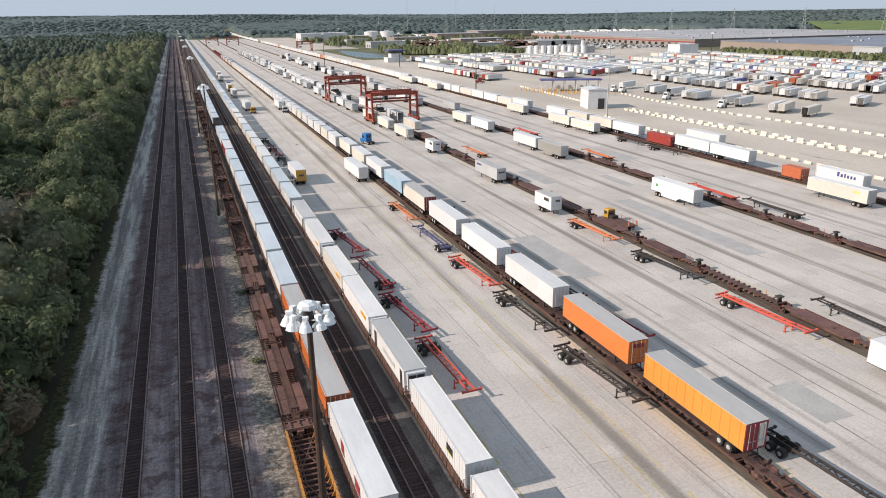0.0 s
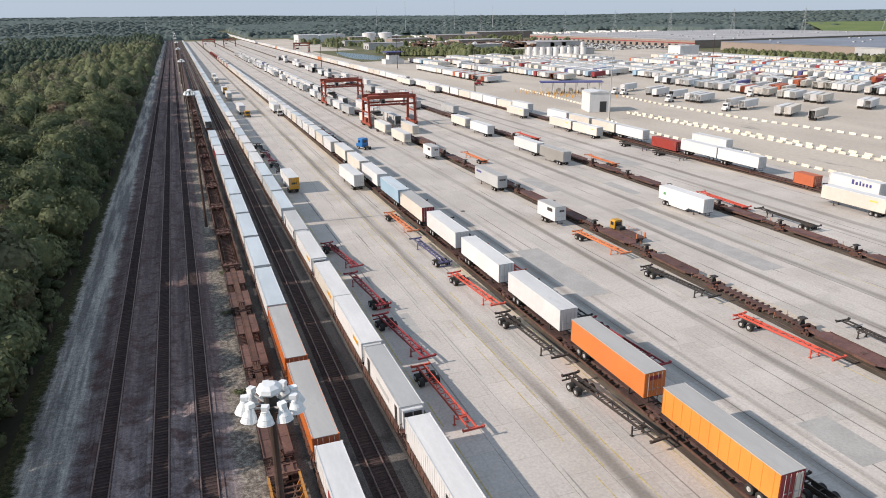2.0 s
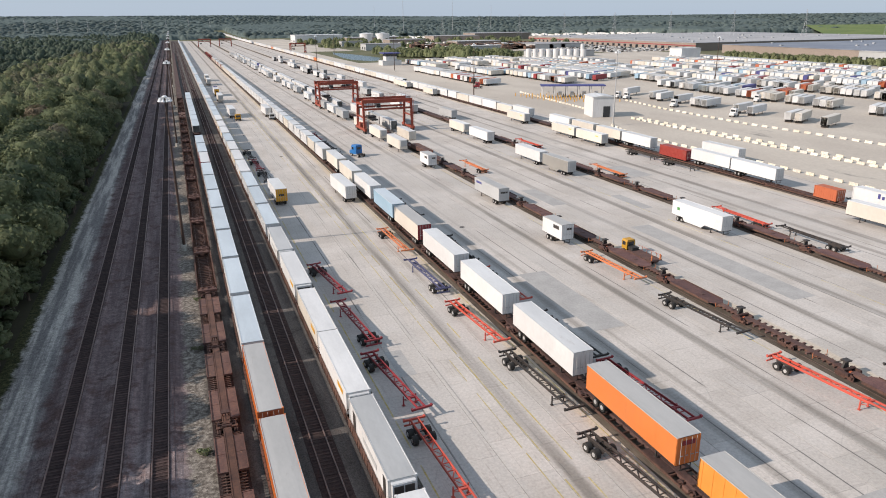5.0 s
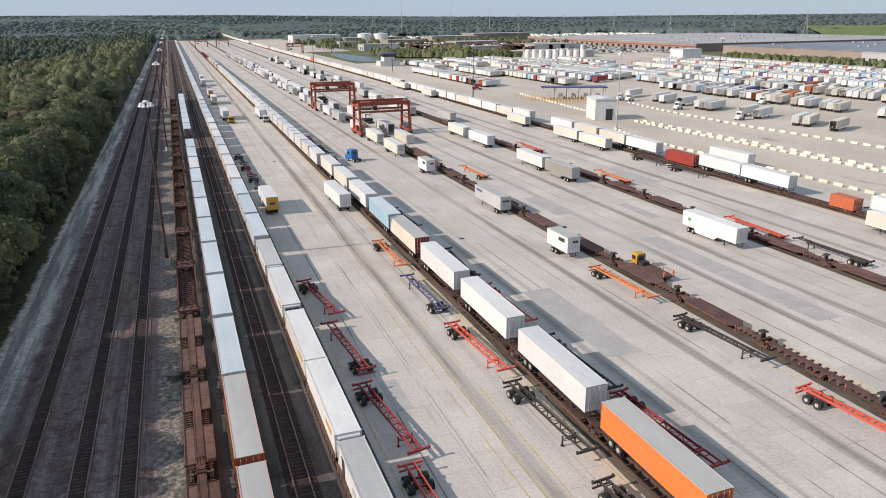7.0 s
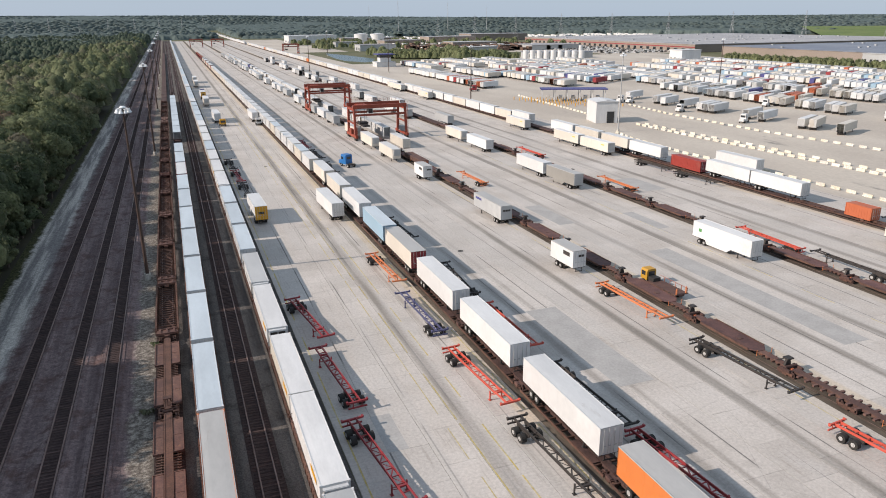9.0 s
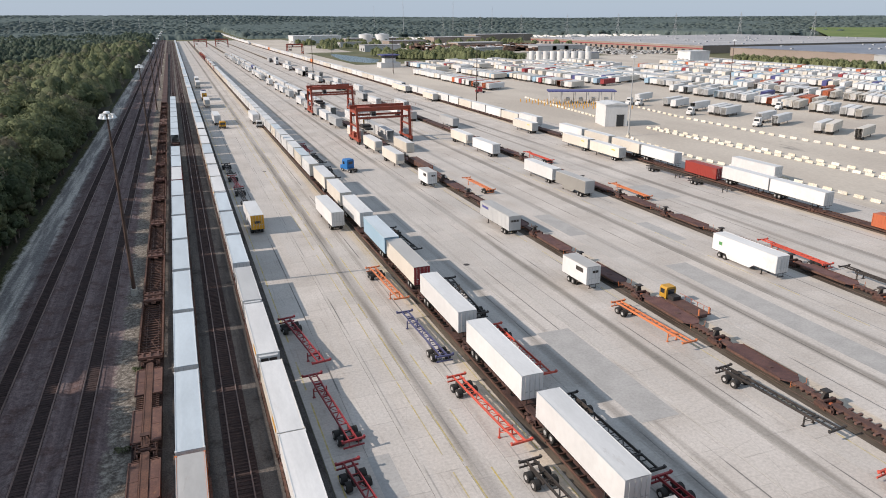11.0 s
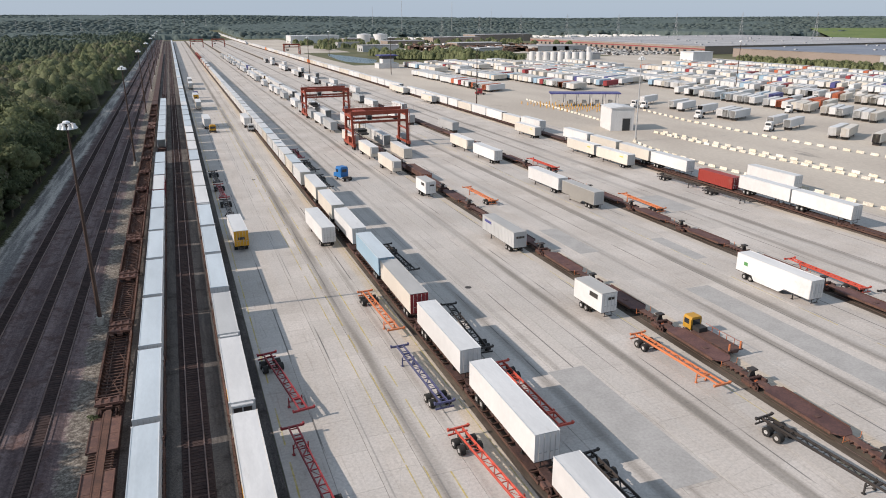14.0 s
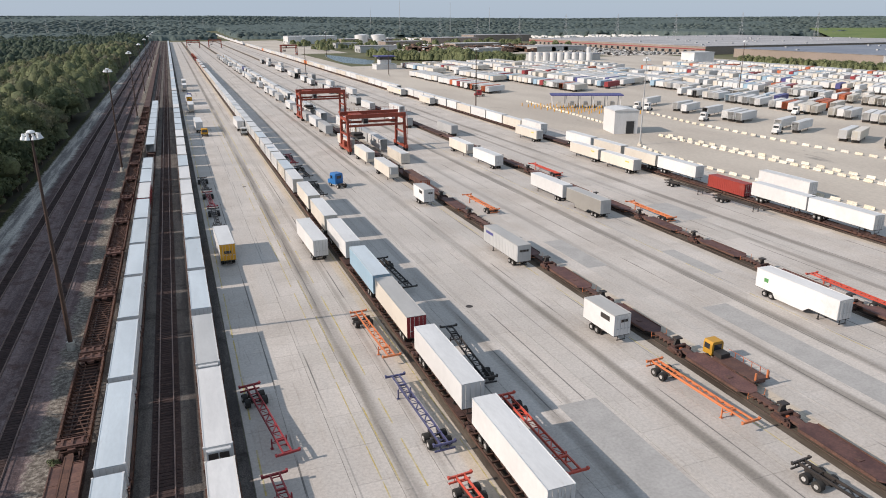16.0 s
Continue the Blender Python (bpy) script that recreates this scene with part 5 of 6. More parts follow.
setting("far_container_train", tail, WHITE, "long line of white containers at the yard's end", "containers", "stuff")
setting("far_train_cars", gear, DARKRUST, "dark rail cars under the far containers", "rail cars", "stuff")


# ---------------------------------------------------------------- light masts
def light_mast(label, height=28.0, lamps=9, steel=None, split=True):
    """A high tapered pole on a concrete foot with a ring of floodlights and a round cap."""
    t = thing("light_mast", label, "light mast", "light masts")
    part("pole", Mesh().tube((0, 0, 0.9), (0, 0, height), 0.30, 0.13, 12), steel or POLE, t)
    part("footing", Mesh().tube((0, 0, -0.1), (0, 0, 1.1), 0.55, 0.5, 14), CONCRETE, t)
    part("lamp_hub", Mesh().tube((0, 0, height - 0.5), (0, 0, height + 0.2), 0.24, 0.24, 12).tube((0, 0, height - 0.35), (0, 0, height - 0.22), 0.42, 0.42, 16), BLACK, t)
    for k in range(lamps):
        a = 2 * math.pi * (k + 0.3) / lamps
        c, s = math.cos(a), math.sin(a)
        bell, low = Mesh(), None
        for r, out, z in ((0.10, 0.90, 0.06), (0.15, 0.91, 0.0), (0.18, 0.92, -0.12), (0.25, 0.95, -0.26), (0.29, 0.98, -0.42), (0.31, 0.985, -0.45)):
            if low:
                bell.tube((low[1] * c, low[1] * s, height + low[2]), (out * c, out * s, height + z), low[0], r, 16, caps=False)
            low = (r, out, z)
        bell.tube((0.9 * c, 0.9 * s, height + 0.055), (0.9 * c, 0.9 * s, height + 0.065), 0.1, 0.1, 16)
        if not split:
            bell.box(0.9 * c - 0.12, 0.9 * s - 0.12, height + 0.06, 0.9 * c + 0.12, 0.9 * s + 0.12, height + 0.22).beam((0.2 * c, 0.2 * s, height - 0.28), (0.84 * c, 0.84 * s, height - 0.02), 0.055)
        lamp = part("floodlight", bell, LAMPWHITE, t, "white bell-shaped floodlight housing")
        if not split:
            continue
        box = Mesh().plan([(0.76 * c - 0.14 * s, 0.76 * s + 0.14 * c), (0.76 * c + 0.14 * s, 0.76 * s - 0.14 * c), (1.02 * c + 0.11 * s, 1.02 * s - 0.11 * c), (1.02 * c - 0.11 * s, 1.02 * s + 0.11 * c)], height + 0.06, height + 0.22)
        part("ballast_box", box, LAMPWHITE, lamp)
        part("arm", Mesh().beam((0.2 * c, 0.2 * s, height - 0.28), (0.84 * c, 0.84 * s, height - 0.02), 0.055), SILVER, lamp)
    cap = Mesh().tube((0, 0, height + 0.26), (0, 0, height + 0.34), 0.42, 0.48, 8).tube((0, 0, height + 0.34), (0, 0, height + 0.5), 0.48, 0.44, 8).tube((0, 0, height + 0.5), (0, 0, height + 0.6), 0.44, 0.24, 8)
    part("cap", cap.tube((0, 0, height + 0.1), (0, 0, height + 0.28), 0.16, 0.16, 10), LAMPWHITE, t)
    return t


mast = Stock(lambda: light_mast("tall brown light mast with white floodlight ring"))
far_mast = Stock(lambda: light_mast("tall brown light mast far down the yard", split=False))
for k in range(9):
    (mast if k < 3 else far_mast).put(6.5, 36.2 + 121.6 * k)
for x0, y0 in ((153.2, 364.8), (176.7, 586.0), (329.0, 388.0), (120.0, 620.0), (190.0, 880.0)):
    far_mast.put(x0, y0)
set_at(light_mast("tall pale galvanised light mast beside the gate building", steel=SILVER), 168.9, 260.4)


# ---------------------------------------------------------------- gate building, canopy, barriers
def gate_building():
    t = thing("gate_building", "small plain white gate building with dark doorway", "building")
    part("wall", Mesh().box(0, 0, 0, 9.0, 0.3, 8.4).box(0, 11.7, 0, 9.0, 12, 8.4).box(0, 0.3, 0, 0.3, 11.7, 8.4).box(8.7, 0.3, 0, 9.0, 11.7, 8.4), WHITE, t)
    part("roof", Mesh().prism([(-0.3, 8.4), (9.3, 8.4), (9.3, 8.6), (4.5, 9.2), (-0.3, 8.6)][::-1], -0.3, 12.3), ROOF, t)
    part("door", Mesh().box(4.6, -0.04, 0, 7.6, 0.0, 4.6), GLASS, t, "dark open doorway")
    part("door_frame", Mesh().box(4.4, -0.07, 0, 4.6, 0.02, 4.8).box(7.6, -0.07, 0, 7.8, 0.02, 4.8).box(4.4, -0.07, 4.6, 7.8, 0.02, 4.8), SILVER, t)
    return t


set_at(gate_building(), 173.6, 283.0, 0, -14)


def canopy():
    t = thing("gate_canopy", "dark blue flat canopy on white posts over truck lanes", "canopy")
    part("roof", Mesh().box(0, 0, 6.0, 34, 9, 6.5), PURPLE, t)
    for k in range(6):
        for yy in (1.2, 7.8):
            part("post", Mesh().tube((1 + k * 6.4, yy, 0), (1 + k * 6.4, yy, 6.0), 0.18, 0.18, 8), WHITE, t)
    for k in range(5):
        b = part("booth", Mesh().box(3.4 + k * 6.4, 3.0, 0.2, 5.0 + k * 6.4, 6.0, 2.8), CREAM, t)
        part("booth_window", Mesh().box(3.37 + k * 6.4, 3.4, 1.2, 3.4 + k * 6.4, 5.6, 2.2), GLASS, b)
    return t


set_at(canopy(), 190.0, 360.0, 0, -24)
bollard_me = Mesh().tube((0, 0, 0), (0, 0, 1.5), 0.22, 0.22, 8).made("bollard", YELLOW)
for k in range(64):
    a = new("bollard", bollard_me)
    tagged(a, "yellow painted steel bollard beside the truck lanes", "bollard", "gate bollards")
    i, j = k % 8, k // 8
    a.matrix_basis = pose(188 + i * 4.2 - j * 0.8, 340 + j * 5.0 - i * 1.8, 0)

barrier_me = Mesh().prism([(-0.3, 0), (0.3, 0), (0.3, 0.1), (0.15, 0.32), (0.1, 0.8), (-0.1, 0.8), (-0.15, 0.32), (-0.3, 0.1)][::-1], -1.3, 1.3).made("barrier", BARRIER)


def barrier_line(points, gap):
    """Concrete barriers nose to tail along a line."""
    carry = 0.0
    for (xa, ya), (xb, yb) in zip(points, points[1:]):
        d = math.hypot(xb - xa, yb - ya)
        s = carry
        while s < d:
            ob = new("barrier", barrier_me)
            tagged(ob, "cream and yellow painted concrete road barrier", "barrier", "road barriers")
            ob.matrix_basis = pose(xa + (xb - xa) * s / d, ya + (yb - ya) * s / d, 0, 0, 0, math.degrees(math.atan2(xa - xb, yb - ya)) + rng.uniform(-2, 2))
            s += gap
        carry = s - d


barrier_line([(192, 120), (189.2, 180), (188.4, 213), (186.5, 243), (186.4, 274)], 3.9)
barrier_line([(226, 150), (221.5, 206), (217.5, 241), (218.1, 294), (223, 333)], 4.6)
barrier_line([(166, 100), (165.2, 161), (165, 178), (162.5, 215), (163.8, 244), (167, 258)], 4.4)
barrier_line([(184, 300), (186.2, 313), (189, 345), (193, 390)], 3.6)
barrier_line([(196, 120), (193.5, 180), (192.6, 213), (190.6, 243), (189.6, 272)], 5.2)

# ---------------------------------------------------------------- the trailer lot
lot_mats = [(WHITE, WHITE, WHITE, 0.5), (CREAM, CREAM, WHITE, 0.24), (WHITE, ROOF, WHITE, 0.12), (SILVER, GREYROOF, SILVER, 0.035), (RUSTORANGE, RUSTORANGE, RUSTORANGE, 0.045),
            (PURPLE, PURPLE, PURPLE, 0.01), (SKYBLUE, BLUEROOF, WHITE, 0.025), (MAROON, MAROON, MAROON, 0.01), (GREEN, ROOF, WHITE, 0.004)]


names = ["white box trailer in the crowded outer lot", "cream box trailer in the crowded outer lot", "white box trailer with grey roof in the lot", "grey box trailer in the crowded outer lot",
         "orange container trailer in the crowded outer lot", "dark blue container trailer in the outer lot", "light blue box trailer in the outer lot", "dark red container trailer in the outer lot", "green and white box trailer in the lot"]
lot_stock = [Stock(lambda q=q, n=n: lot_trailer(q[0], q[1], q[2], n)) for q, n in zip(lot_mats, names)]
places = []
for x0, ya, yb, fill, turn in ((190, 436, 576, 0.97, 84), (226, 505, 575, 0.9, 84), (262, 610, 700, 0.85, 84), (236, 222, 355, 0.42, 76), (300, 452, 600, 0.85, 82), (318, 436, 515, 0.85, -98), (345, 485, 575, 0.85, 82), (215, 590, 680, 0.85, 84), (238, 600, 690, 0.8, 84), (285, 620, 700, 0.8, 84), (308, 640, 700, 0.8, 84), (283, 236, 385, 0.72, 80), (301, 300, 440, 0.55, -98), (334, 262, 470, 0.84, 82),
                               (352, 280, 480, 0.8, -98), (385, 300, 560, 0.84, 82), (403, 310, 560, 0.8, -98), (436, 330, 600, 0.86, 82), (454, 340, 600, 0.8, -98), (486, 350, 590, 0.9, 82), (240, 425, 545, 0.8, -96),
                               (270, 430, 600, 0.8, 82), (288, 445, 600, 0.75, -98), (318, 520, 660, 0.8, 82), (336, 520, 650, 0.75, -98), (370, 575, 660, 0.8, 82)):
    y = ya
    while y < yb:
        if rng.random() < fill:
            places.append((x0 + rng.uniform(-0.8, 0.8) + (15.5 if turn > 0 else 0), y, turn + rng.uniform(-2, 2)))
        y += 4.1
places.sort(key=lambda p: math.hypot(p[0] - 20, p[1] - 60))
pick = random.Random(5)
weights = [q[3] for q in lot_mats]
block, last = 0, 0
far_boxes = {k: Mesh() for k in range(len(lot_mats))}
far_gear = Mesh()
for n, (x0, y0, turn) in enumerate(places):
    if block <= 0:
        last, block = pick.choices(range(len(lot_mats)), weights)[0], pick.choice((1, 1, 2, 3, 5))
    block -= 1
    # the rear faces west; the length runs east
    if n < 125:
        lot_stock[last].put(x0 - (15.5 if turn > 0 else 0), y0, 0, -64.0 + (turn % 4.0 - 2.0) * 1.5)
    else:
        a = radians(-64.0 + (turn % 4.0 - 2.0) * 1.5)
        xr = x0 - (15.5 if turn > 0 else 0)
        d, s = Vector((-math.sin(a), math.cos(a), 0)), Vector((math.cos(a), math.sin(a), 0))
        for z0, z1, half, mesh in ((1.15, 4.06, 1.3, far_boxes[last]), (0.0, 1.15, 1.0, far_gear)):
            l0, l1 = (0.0, 14.8) if z0 else (0.9, 3.6)
            pts = [Vector((xr, y0, z)) + d * l + s * (h * half) for z in (z0, z1) for l, h in ((l0, -1), (l0, 1), (l1, 1), (l1, -1))]
            mesh.poly(pts, [(0, 3, 2, 1), (4, 5, 6, 7), (0, 1, 5, 4), (1, 2, 6, 5), (2, 3, 7, 6), (3, 0, 4, 7)])
for k, m in far_boxes.items():
    if m.v:
        setting("far_parked_trailers", m, lot_mats[k][0] if k != 2 else lot_mats[k][1] if k < 3 else lot_mats[k][0], "rows of " + names[k].split(" in the")[0] + "s far off", "trailers", "stuff")
setting("far_trailer_wheels", far_gear, BLACK, "dark running gear under far parked trailers", "trailers", "stuff")
t_white2 = Stock(lambda: tractor("white road tractor with sleeper cab in the lot", WHITE, True, "road_tractor"))
for x0, y0, a in ((232, 262, 100), (231, 300, 95), (229, 343, 95), (281, 300, 95), (330, 330, 92), (231, 338, 95)):
    t_white2.put(x0, y0, 0, 116)


# ---------------------------------------------------------------- distant buildings
def hall(name, label, x0, y0, x1, y1, h, wall, roof, bays=0, vents=0):
    t = thing(name, label, "building")
    part("wall", Mesh().box(x0, y0, 0, x1, y1, h), wall, t)
    part("roof", Mesh().box(x0 - 0.4, y0 - 0.4, h, x1 + 0.4, y1 + 0.4, h + 0.5), roof, t)
    if bays:
        n = int((y1 - y0) / bays)
        for k in range(n):
            part("dock_door", Mesh().box(x0 - 0.15, y0 + (k + 0.3) * bays, 1.0, x0, y0 + (k + 0.7) * bays, 4.4), GLASS, t)
        if y1 - y0 > 300:
            part("fascia", Mesh().box(x0 - 0.3, y0, h - 3.6, x0 - 0.02, y1, h - 2.6), MAROON, t)
    r = random.Random(int(x0))
    for k in range(vents):
        a, b = r.uniform(x0 + 8, x1 - 8), r.uniform(y0 + 8, y1 - 8)
        part("roof_unit", Mesh().box(a, b, h + 0.5, a + 3, b + 2.2, h + 1.6), SILVER, t)
    return t


hall("warehouse", "vast low beige warehouse with blue-grey roof", 600, 400, 1000, 690, 9, WALLBEIGE, BLUEGREY, 0, 30)
hall("warehouse", "long beige distribution hall with dark fascia", 604, 740, 1050, 1180, 9, WALLBEIGE, LIGHTROOF, 14, 40)
hall("warehouse", "grey concrete block hall beyond the lot", 470, 900, 545, 960, 6, SILVER, LIGHTROOF)
hall("office_building", "small white flat-roofed office building with dark openings", 462, 588, 484, 606, 11, WHITE, ROOF, 6)
hall("office_building", "grey low office beside the warehouse", 585, 470, 592, 500, 9, SILVER, GREYROOF, 6)
hall("factory_building", "white factory hall with flat roof far down the yard", 222, 1365, 310, 1420, 13, WHITE, ROOF, 16)
hall("factory_building", "pale low factory hall with flat roof", 312, 1330, 420, 1380, 8, WALLBEIGE, LIGHTROOF, 14)
hall("factory_building", "low brown brick works building", 400, 1010, 470, 1050, 8, WALLBEIGE, GREYROOF, 10)
hall("factory_building", "blue-grey steel works building behind silos", 372, 705, 440, 740, 6, SILVER, BLUEGREY, 9)
for x0, y0, w, d, h in ((255, 980, 50, 30, 8), (330, 1120, 60, 40, 9), (450, 1250, 90, 50, 10), (360, 860, 40, 24, 7), (260, 1150, 40, 20, 7), (560, 1320, 120, 60, 12)):
    hall("works_building", "low pale industrial shed far off", x0, y0, x0 + w, y0 + d, h, WALLBEIGE if w > 55 else SILVER, LIGHTROOF, 12)


def control_tower():
    t = thing("control_building", "three-storey yard office with wide dark flat roof", "building")
    part("wall", Mesh().box(-9, -7, 0, 9, 7, 4).box(-5, -5, 4, 5, 5, 8), WHITE, t)
    part("roof", Mesh().box(-8, -8, 10.4, 8, 8, 11.2), PURPLE, t)
    part("window_band", Mesh().box(-5.4, -5.4, 8, 5.4, 5.4, 10.4), GLASS, t)
    part("lower_roof", Mesh().box(-9.3, -7.3, 4.0, 9.3, 7.3, 4.3), ROOF, t)
    return t


set_at(control_tower(), 197, 668)


def tank(r, h, label):
    t = thing("storage_tank", label, "tank", "storage tanks")
    part("shell", Mesh().tube((0, 0, 0), (0, 0, h), r, r, 32), WHITE, t)
    part("roof", Mesh().tube((0, 0, h), (0, 0, h + r * 0.12), r * 1.01, r * 0.1, 32), ROOF, t)
    return t


big_tank = Stock(lambda: tank(13, 15, "large white cylindrical storage tank"))
big_tank.put(350, 1340), big_tank.put(378, 1332)
silo = Stock(lambda: tank(2.8, 10, "white cylindrical silo in a row"))
for k in range(9):
    silo.put(352 + k * 5.6, 690 - k * 4.1)
Stock(lambda: tank(2.0, 15, "taller white silo beside the row")).put(396, 658)

setting("grass_verge", sheet(178.0, 712, 264, 985, 0.0, 4, 8), GRASS, "rough green grass round the pond", "grass")
setting("pond", Mesh().poly([(185, 770, 0.012), (197, 738, 0.012), (206, 742, 0.012), (224, 796, 0.012), (216, 870, 0.012), (203, 950, 0.012), (194, 905, 0.012), (186, 820, 0.012)], [tuple(range(8))]), WATER, "small pond of grey-blue water", "water")
setting("field_grass", Mesh().poly([(1130, 1010, 0), (1560, 640, 0), (2150, 1000, 17), (1560, 1480, 15)], [(0, 1, 2, 3)]), LAWN, "bright mown grass slope beyond the warehouse", "grass")


# storage ground beyond the bushes: brown stacks, pale stock and white trailers in rows
stack_r = random.Random(9)
brown, pale = Mesh(), Mesh()
for k in range(420):
    x0, y0 = stack_r.uniform(330, 520), stack_r.uniform(900, 1080)
    x0, y0 = 330 + 9 * round((x0 - 330) / 9), 900 + 14 * round((y0 - 900) / 14)
    w, h = stack_r.uniform(4.5, 7.5), stack_r.uniform(2.0, 6.5)
    (brown if stack_r.random() < 0.8 else pale).box(x0, y0, 0, x0 + w, y0 + stack_r.uniform(6, 11), h)
for k in range(240):
    x0, y0 = 300 + 3.9 * k + stack_r.uniform(-0.5, 0.5), stack_r.choice((1440, 1475, 1520, 1560))
    pale.box(x0, y0, 0.8, x0 + 2.6, y0 + 14.5, 4.1)
setting("stacked_stock", brown, surface("brown_stacked_stock", (0.13, 0.075, 0.055), (0.19, 0.125, 0.09), big=0.05, fine=0.8, rough=0.9, coords="world", grain=0.4), "brown stacks of stored material far off", "stacks", "stuff")
setting("pale_stock", pale, WHITE, "white trailers and pale stacks in far rows", "trailers", "stuff")
setting("storage_ground", sheet(285, 870, 600, 1580, -0.05, 4, 8), YARDFILL, "pale bare ground of the far storage yard", "ground")


def pylon(h=48):
    t = thing("power_pylon", "grey steel lattice power pylon", "pylon", "power pylons")
    m = Mesh()
    for s in (-1, 1):
        for e in (-1, 1):
            m.beam((s * 4.5, e * 4.5, 0), (s * 0.9, e * 0.9, h * 0.65), 0.15).beam((s * 0.9, e * 0.9, h * 0.65), (s * 0.3, e * 0.3, h), 0.13)
    for k in range(6):
        z0, z1 = h * 0.65 * k / 6, h * 0.65 * (k + 1) / 6
        a, b = 4.5 - 3.6 * k / 6, 4.5 - 3.6 * (k + 1) / 6
        for e in (-1, 1):
            m.beam((-a, e * a, z0), (b, e * b, z1), 0.1).beam((a, e * a, z0), (-b, e * b, z1), 0.1)
    part("tower", m, SILVER, t)
    for z, w in ((0.68, 9), (0.8, 7), (0.92, 5)):
        part("cross_arm", Mesh().beam((-w, 0, h * z), (w, 0, h * z), 0.22).beam((-w, 0, h * z), (0, 0, h * z + 2), 0.12).beam((w, 0, h * z), (0, 0, h * z + 2), 0.12), SILVER, t)
    return t


tower = Stock(pylon)
for k in range(12):
    tower.put(560 + k * 45, 1500 - k * 95, 0, 25)
for k in range(11):
    tower.put(-560 + k * 70, 2050 + k * 60, 0, 80)


def radio_mast(h):
    t = thing("radio_mast", "thin steel radio mast on the skyline", "mast", "radio masts")
    part("shaft", Mesh().tube((0, 0, 0), (0, 0, h), 0.6, 0.35, 6), SILVER, t)
    part("antenna", Mesh().tube((0, 0, h), (0, 0, h + 6), 0.2, 0.1, 6), SILVER, t)
    return t


for x0, y0, h in ((640, 2350, 78), (560, 1780, 82), (700, 1800, 80), (900, 2000, 70)):
    set_at(radio_mast(h), x0, y0)

# parked cars before the long hall
cars, car_r = {0: Mesh(), 1: Mesh(), 2: Mesh()}, random.Random(3)
for k in range(700):
    x0, y0 = car_r.uniform(500, 594), car_r.uniform(760, 1000)
    x0, y0 = 500 + 12 * round((x0 - 500) / 12) + car_r.uniform(-0.4, 0.4), 3.2 * round(y0 / 3.2)
    cars[car_r.choice((0, 0, 1, 2))].box(x0, y0, 0.3, x0 + 4.6, y0 + 1.8, 1.0).box(x0 + 1.0, y0 + 0.1, 1.0, x0 + 3.6, y0 + 1.7, 1.5)
for k, mat in ((0, WHITE), (1, SILVER), (2, BLACK)):
    setting("far_parked_cars", cars[k], mat, "rows of parked cars far off before the hall", "cars", "stuff")
setting("far_car_park", sheet(495, 755, 599, 1010, -0.02), YARDFILL, "pale far car park", "pavement")


# ---------------------------------------------------------------- woods
def leaf_cloud(gen, centres, radii, count, size):
    """Arrays of small leaf sprays round several centres."""
    pick = gen.integers(0, len(centres), count)
    d = gen.normal(size=(count, 3))
    d /= np.linalg.norm(d, axis=1)[:, None]
    d[:, 2] = np.where(d[:, 2] < -0.3, -d[:, 2], d[:, 2])
    r = gen.uniform(0.7, 1.05, (count, 1))
    p = centres[pick] + d * radii[pick][:, None] * r * np.array([1, 1, 0.8])
    nrm = d + gen.normal(scale=0.4, size=(count, 3))
    nrm /= np.linalg.norm(nrm, axis=1)[:, None]
    s = np.cross(nrm, gen.normal(size=(count, 3)))
    s /= np.linalg.norm(s, axis=1)[:, None]
    u = np.cross(nrm, s)
    k = gen.uniform(0.6, 1.25, (count, 1)) * size
    return np.stack([p - s * k, p - u * k * 0.6, p + s * k, p + u * k * 0.6], 1).reshape(-1, 3)


def cloud_mesh(name, pts, mat):
    me = bpy.data.meshes.new(name)
    n = len(pts) // 4
    me.vertices.add(4 * n), me.loops.add(4 * n), me.polygons.add(n)
    me.vertices.foreach_set("co", pts.astype(np.float32).ravel())
    me.loops.foreach_set("vertex_index", np.arange(4 * n, dtype=np.int32))
    me.polygons.foreach_set("loop_start", np.arange(0, 4 * n, 4, dtype=np.int32))
    me.materials.append(mat)
    me.update(calc_edges=True)
    return me


def crown_shape(gen, height, spread):
    """Centres and radii of the boughs of a rounded, uneven crown."""
    n = 9
    a = gen.uniform(0, 2 * np.pi) + np.arange(n) * 2.4
    h = np.r_[0.74, gen.uniform(0.38, 0.72, n - 1)]
    wide = np.r_[0.08, gen.uniform(0.35, 0.72, n - 1)] * spread
    c = np.stack([wide * np.cos(a), wide * np.sin(a), h * height], 1)
    return c, np.r_[0.52, gen.uniform(0.26, 0.5, n - 1)] * spread


def bough_ball():
    """A rounded lump to lie under the leaves of one bough: vertices and triangles."""
    bm = bmesh.new()
    bmesh.ops.create_icosphere(bm, subdivisions=2, radius=1.0)
    v = np.array([p.co[:] for p in bm.verts])
    f = np.array([[p.index for p in q.verts] for q in bm.faces])
    bm.free()
    return v, f


BALL = bough_ball()


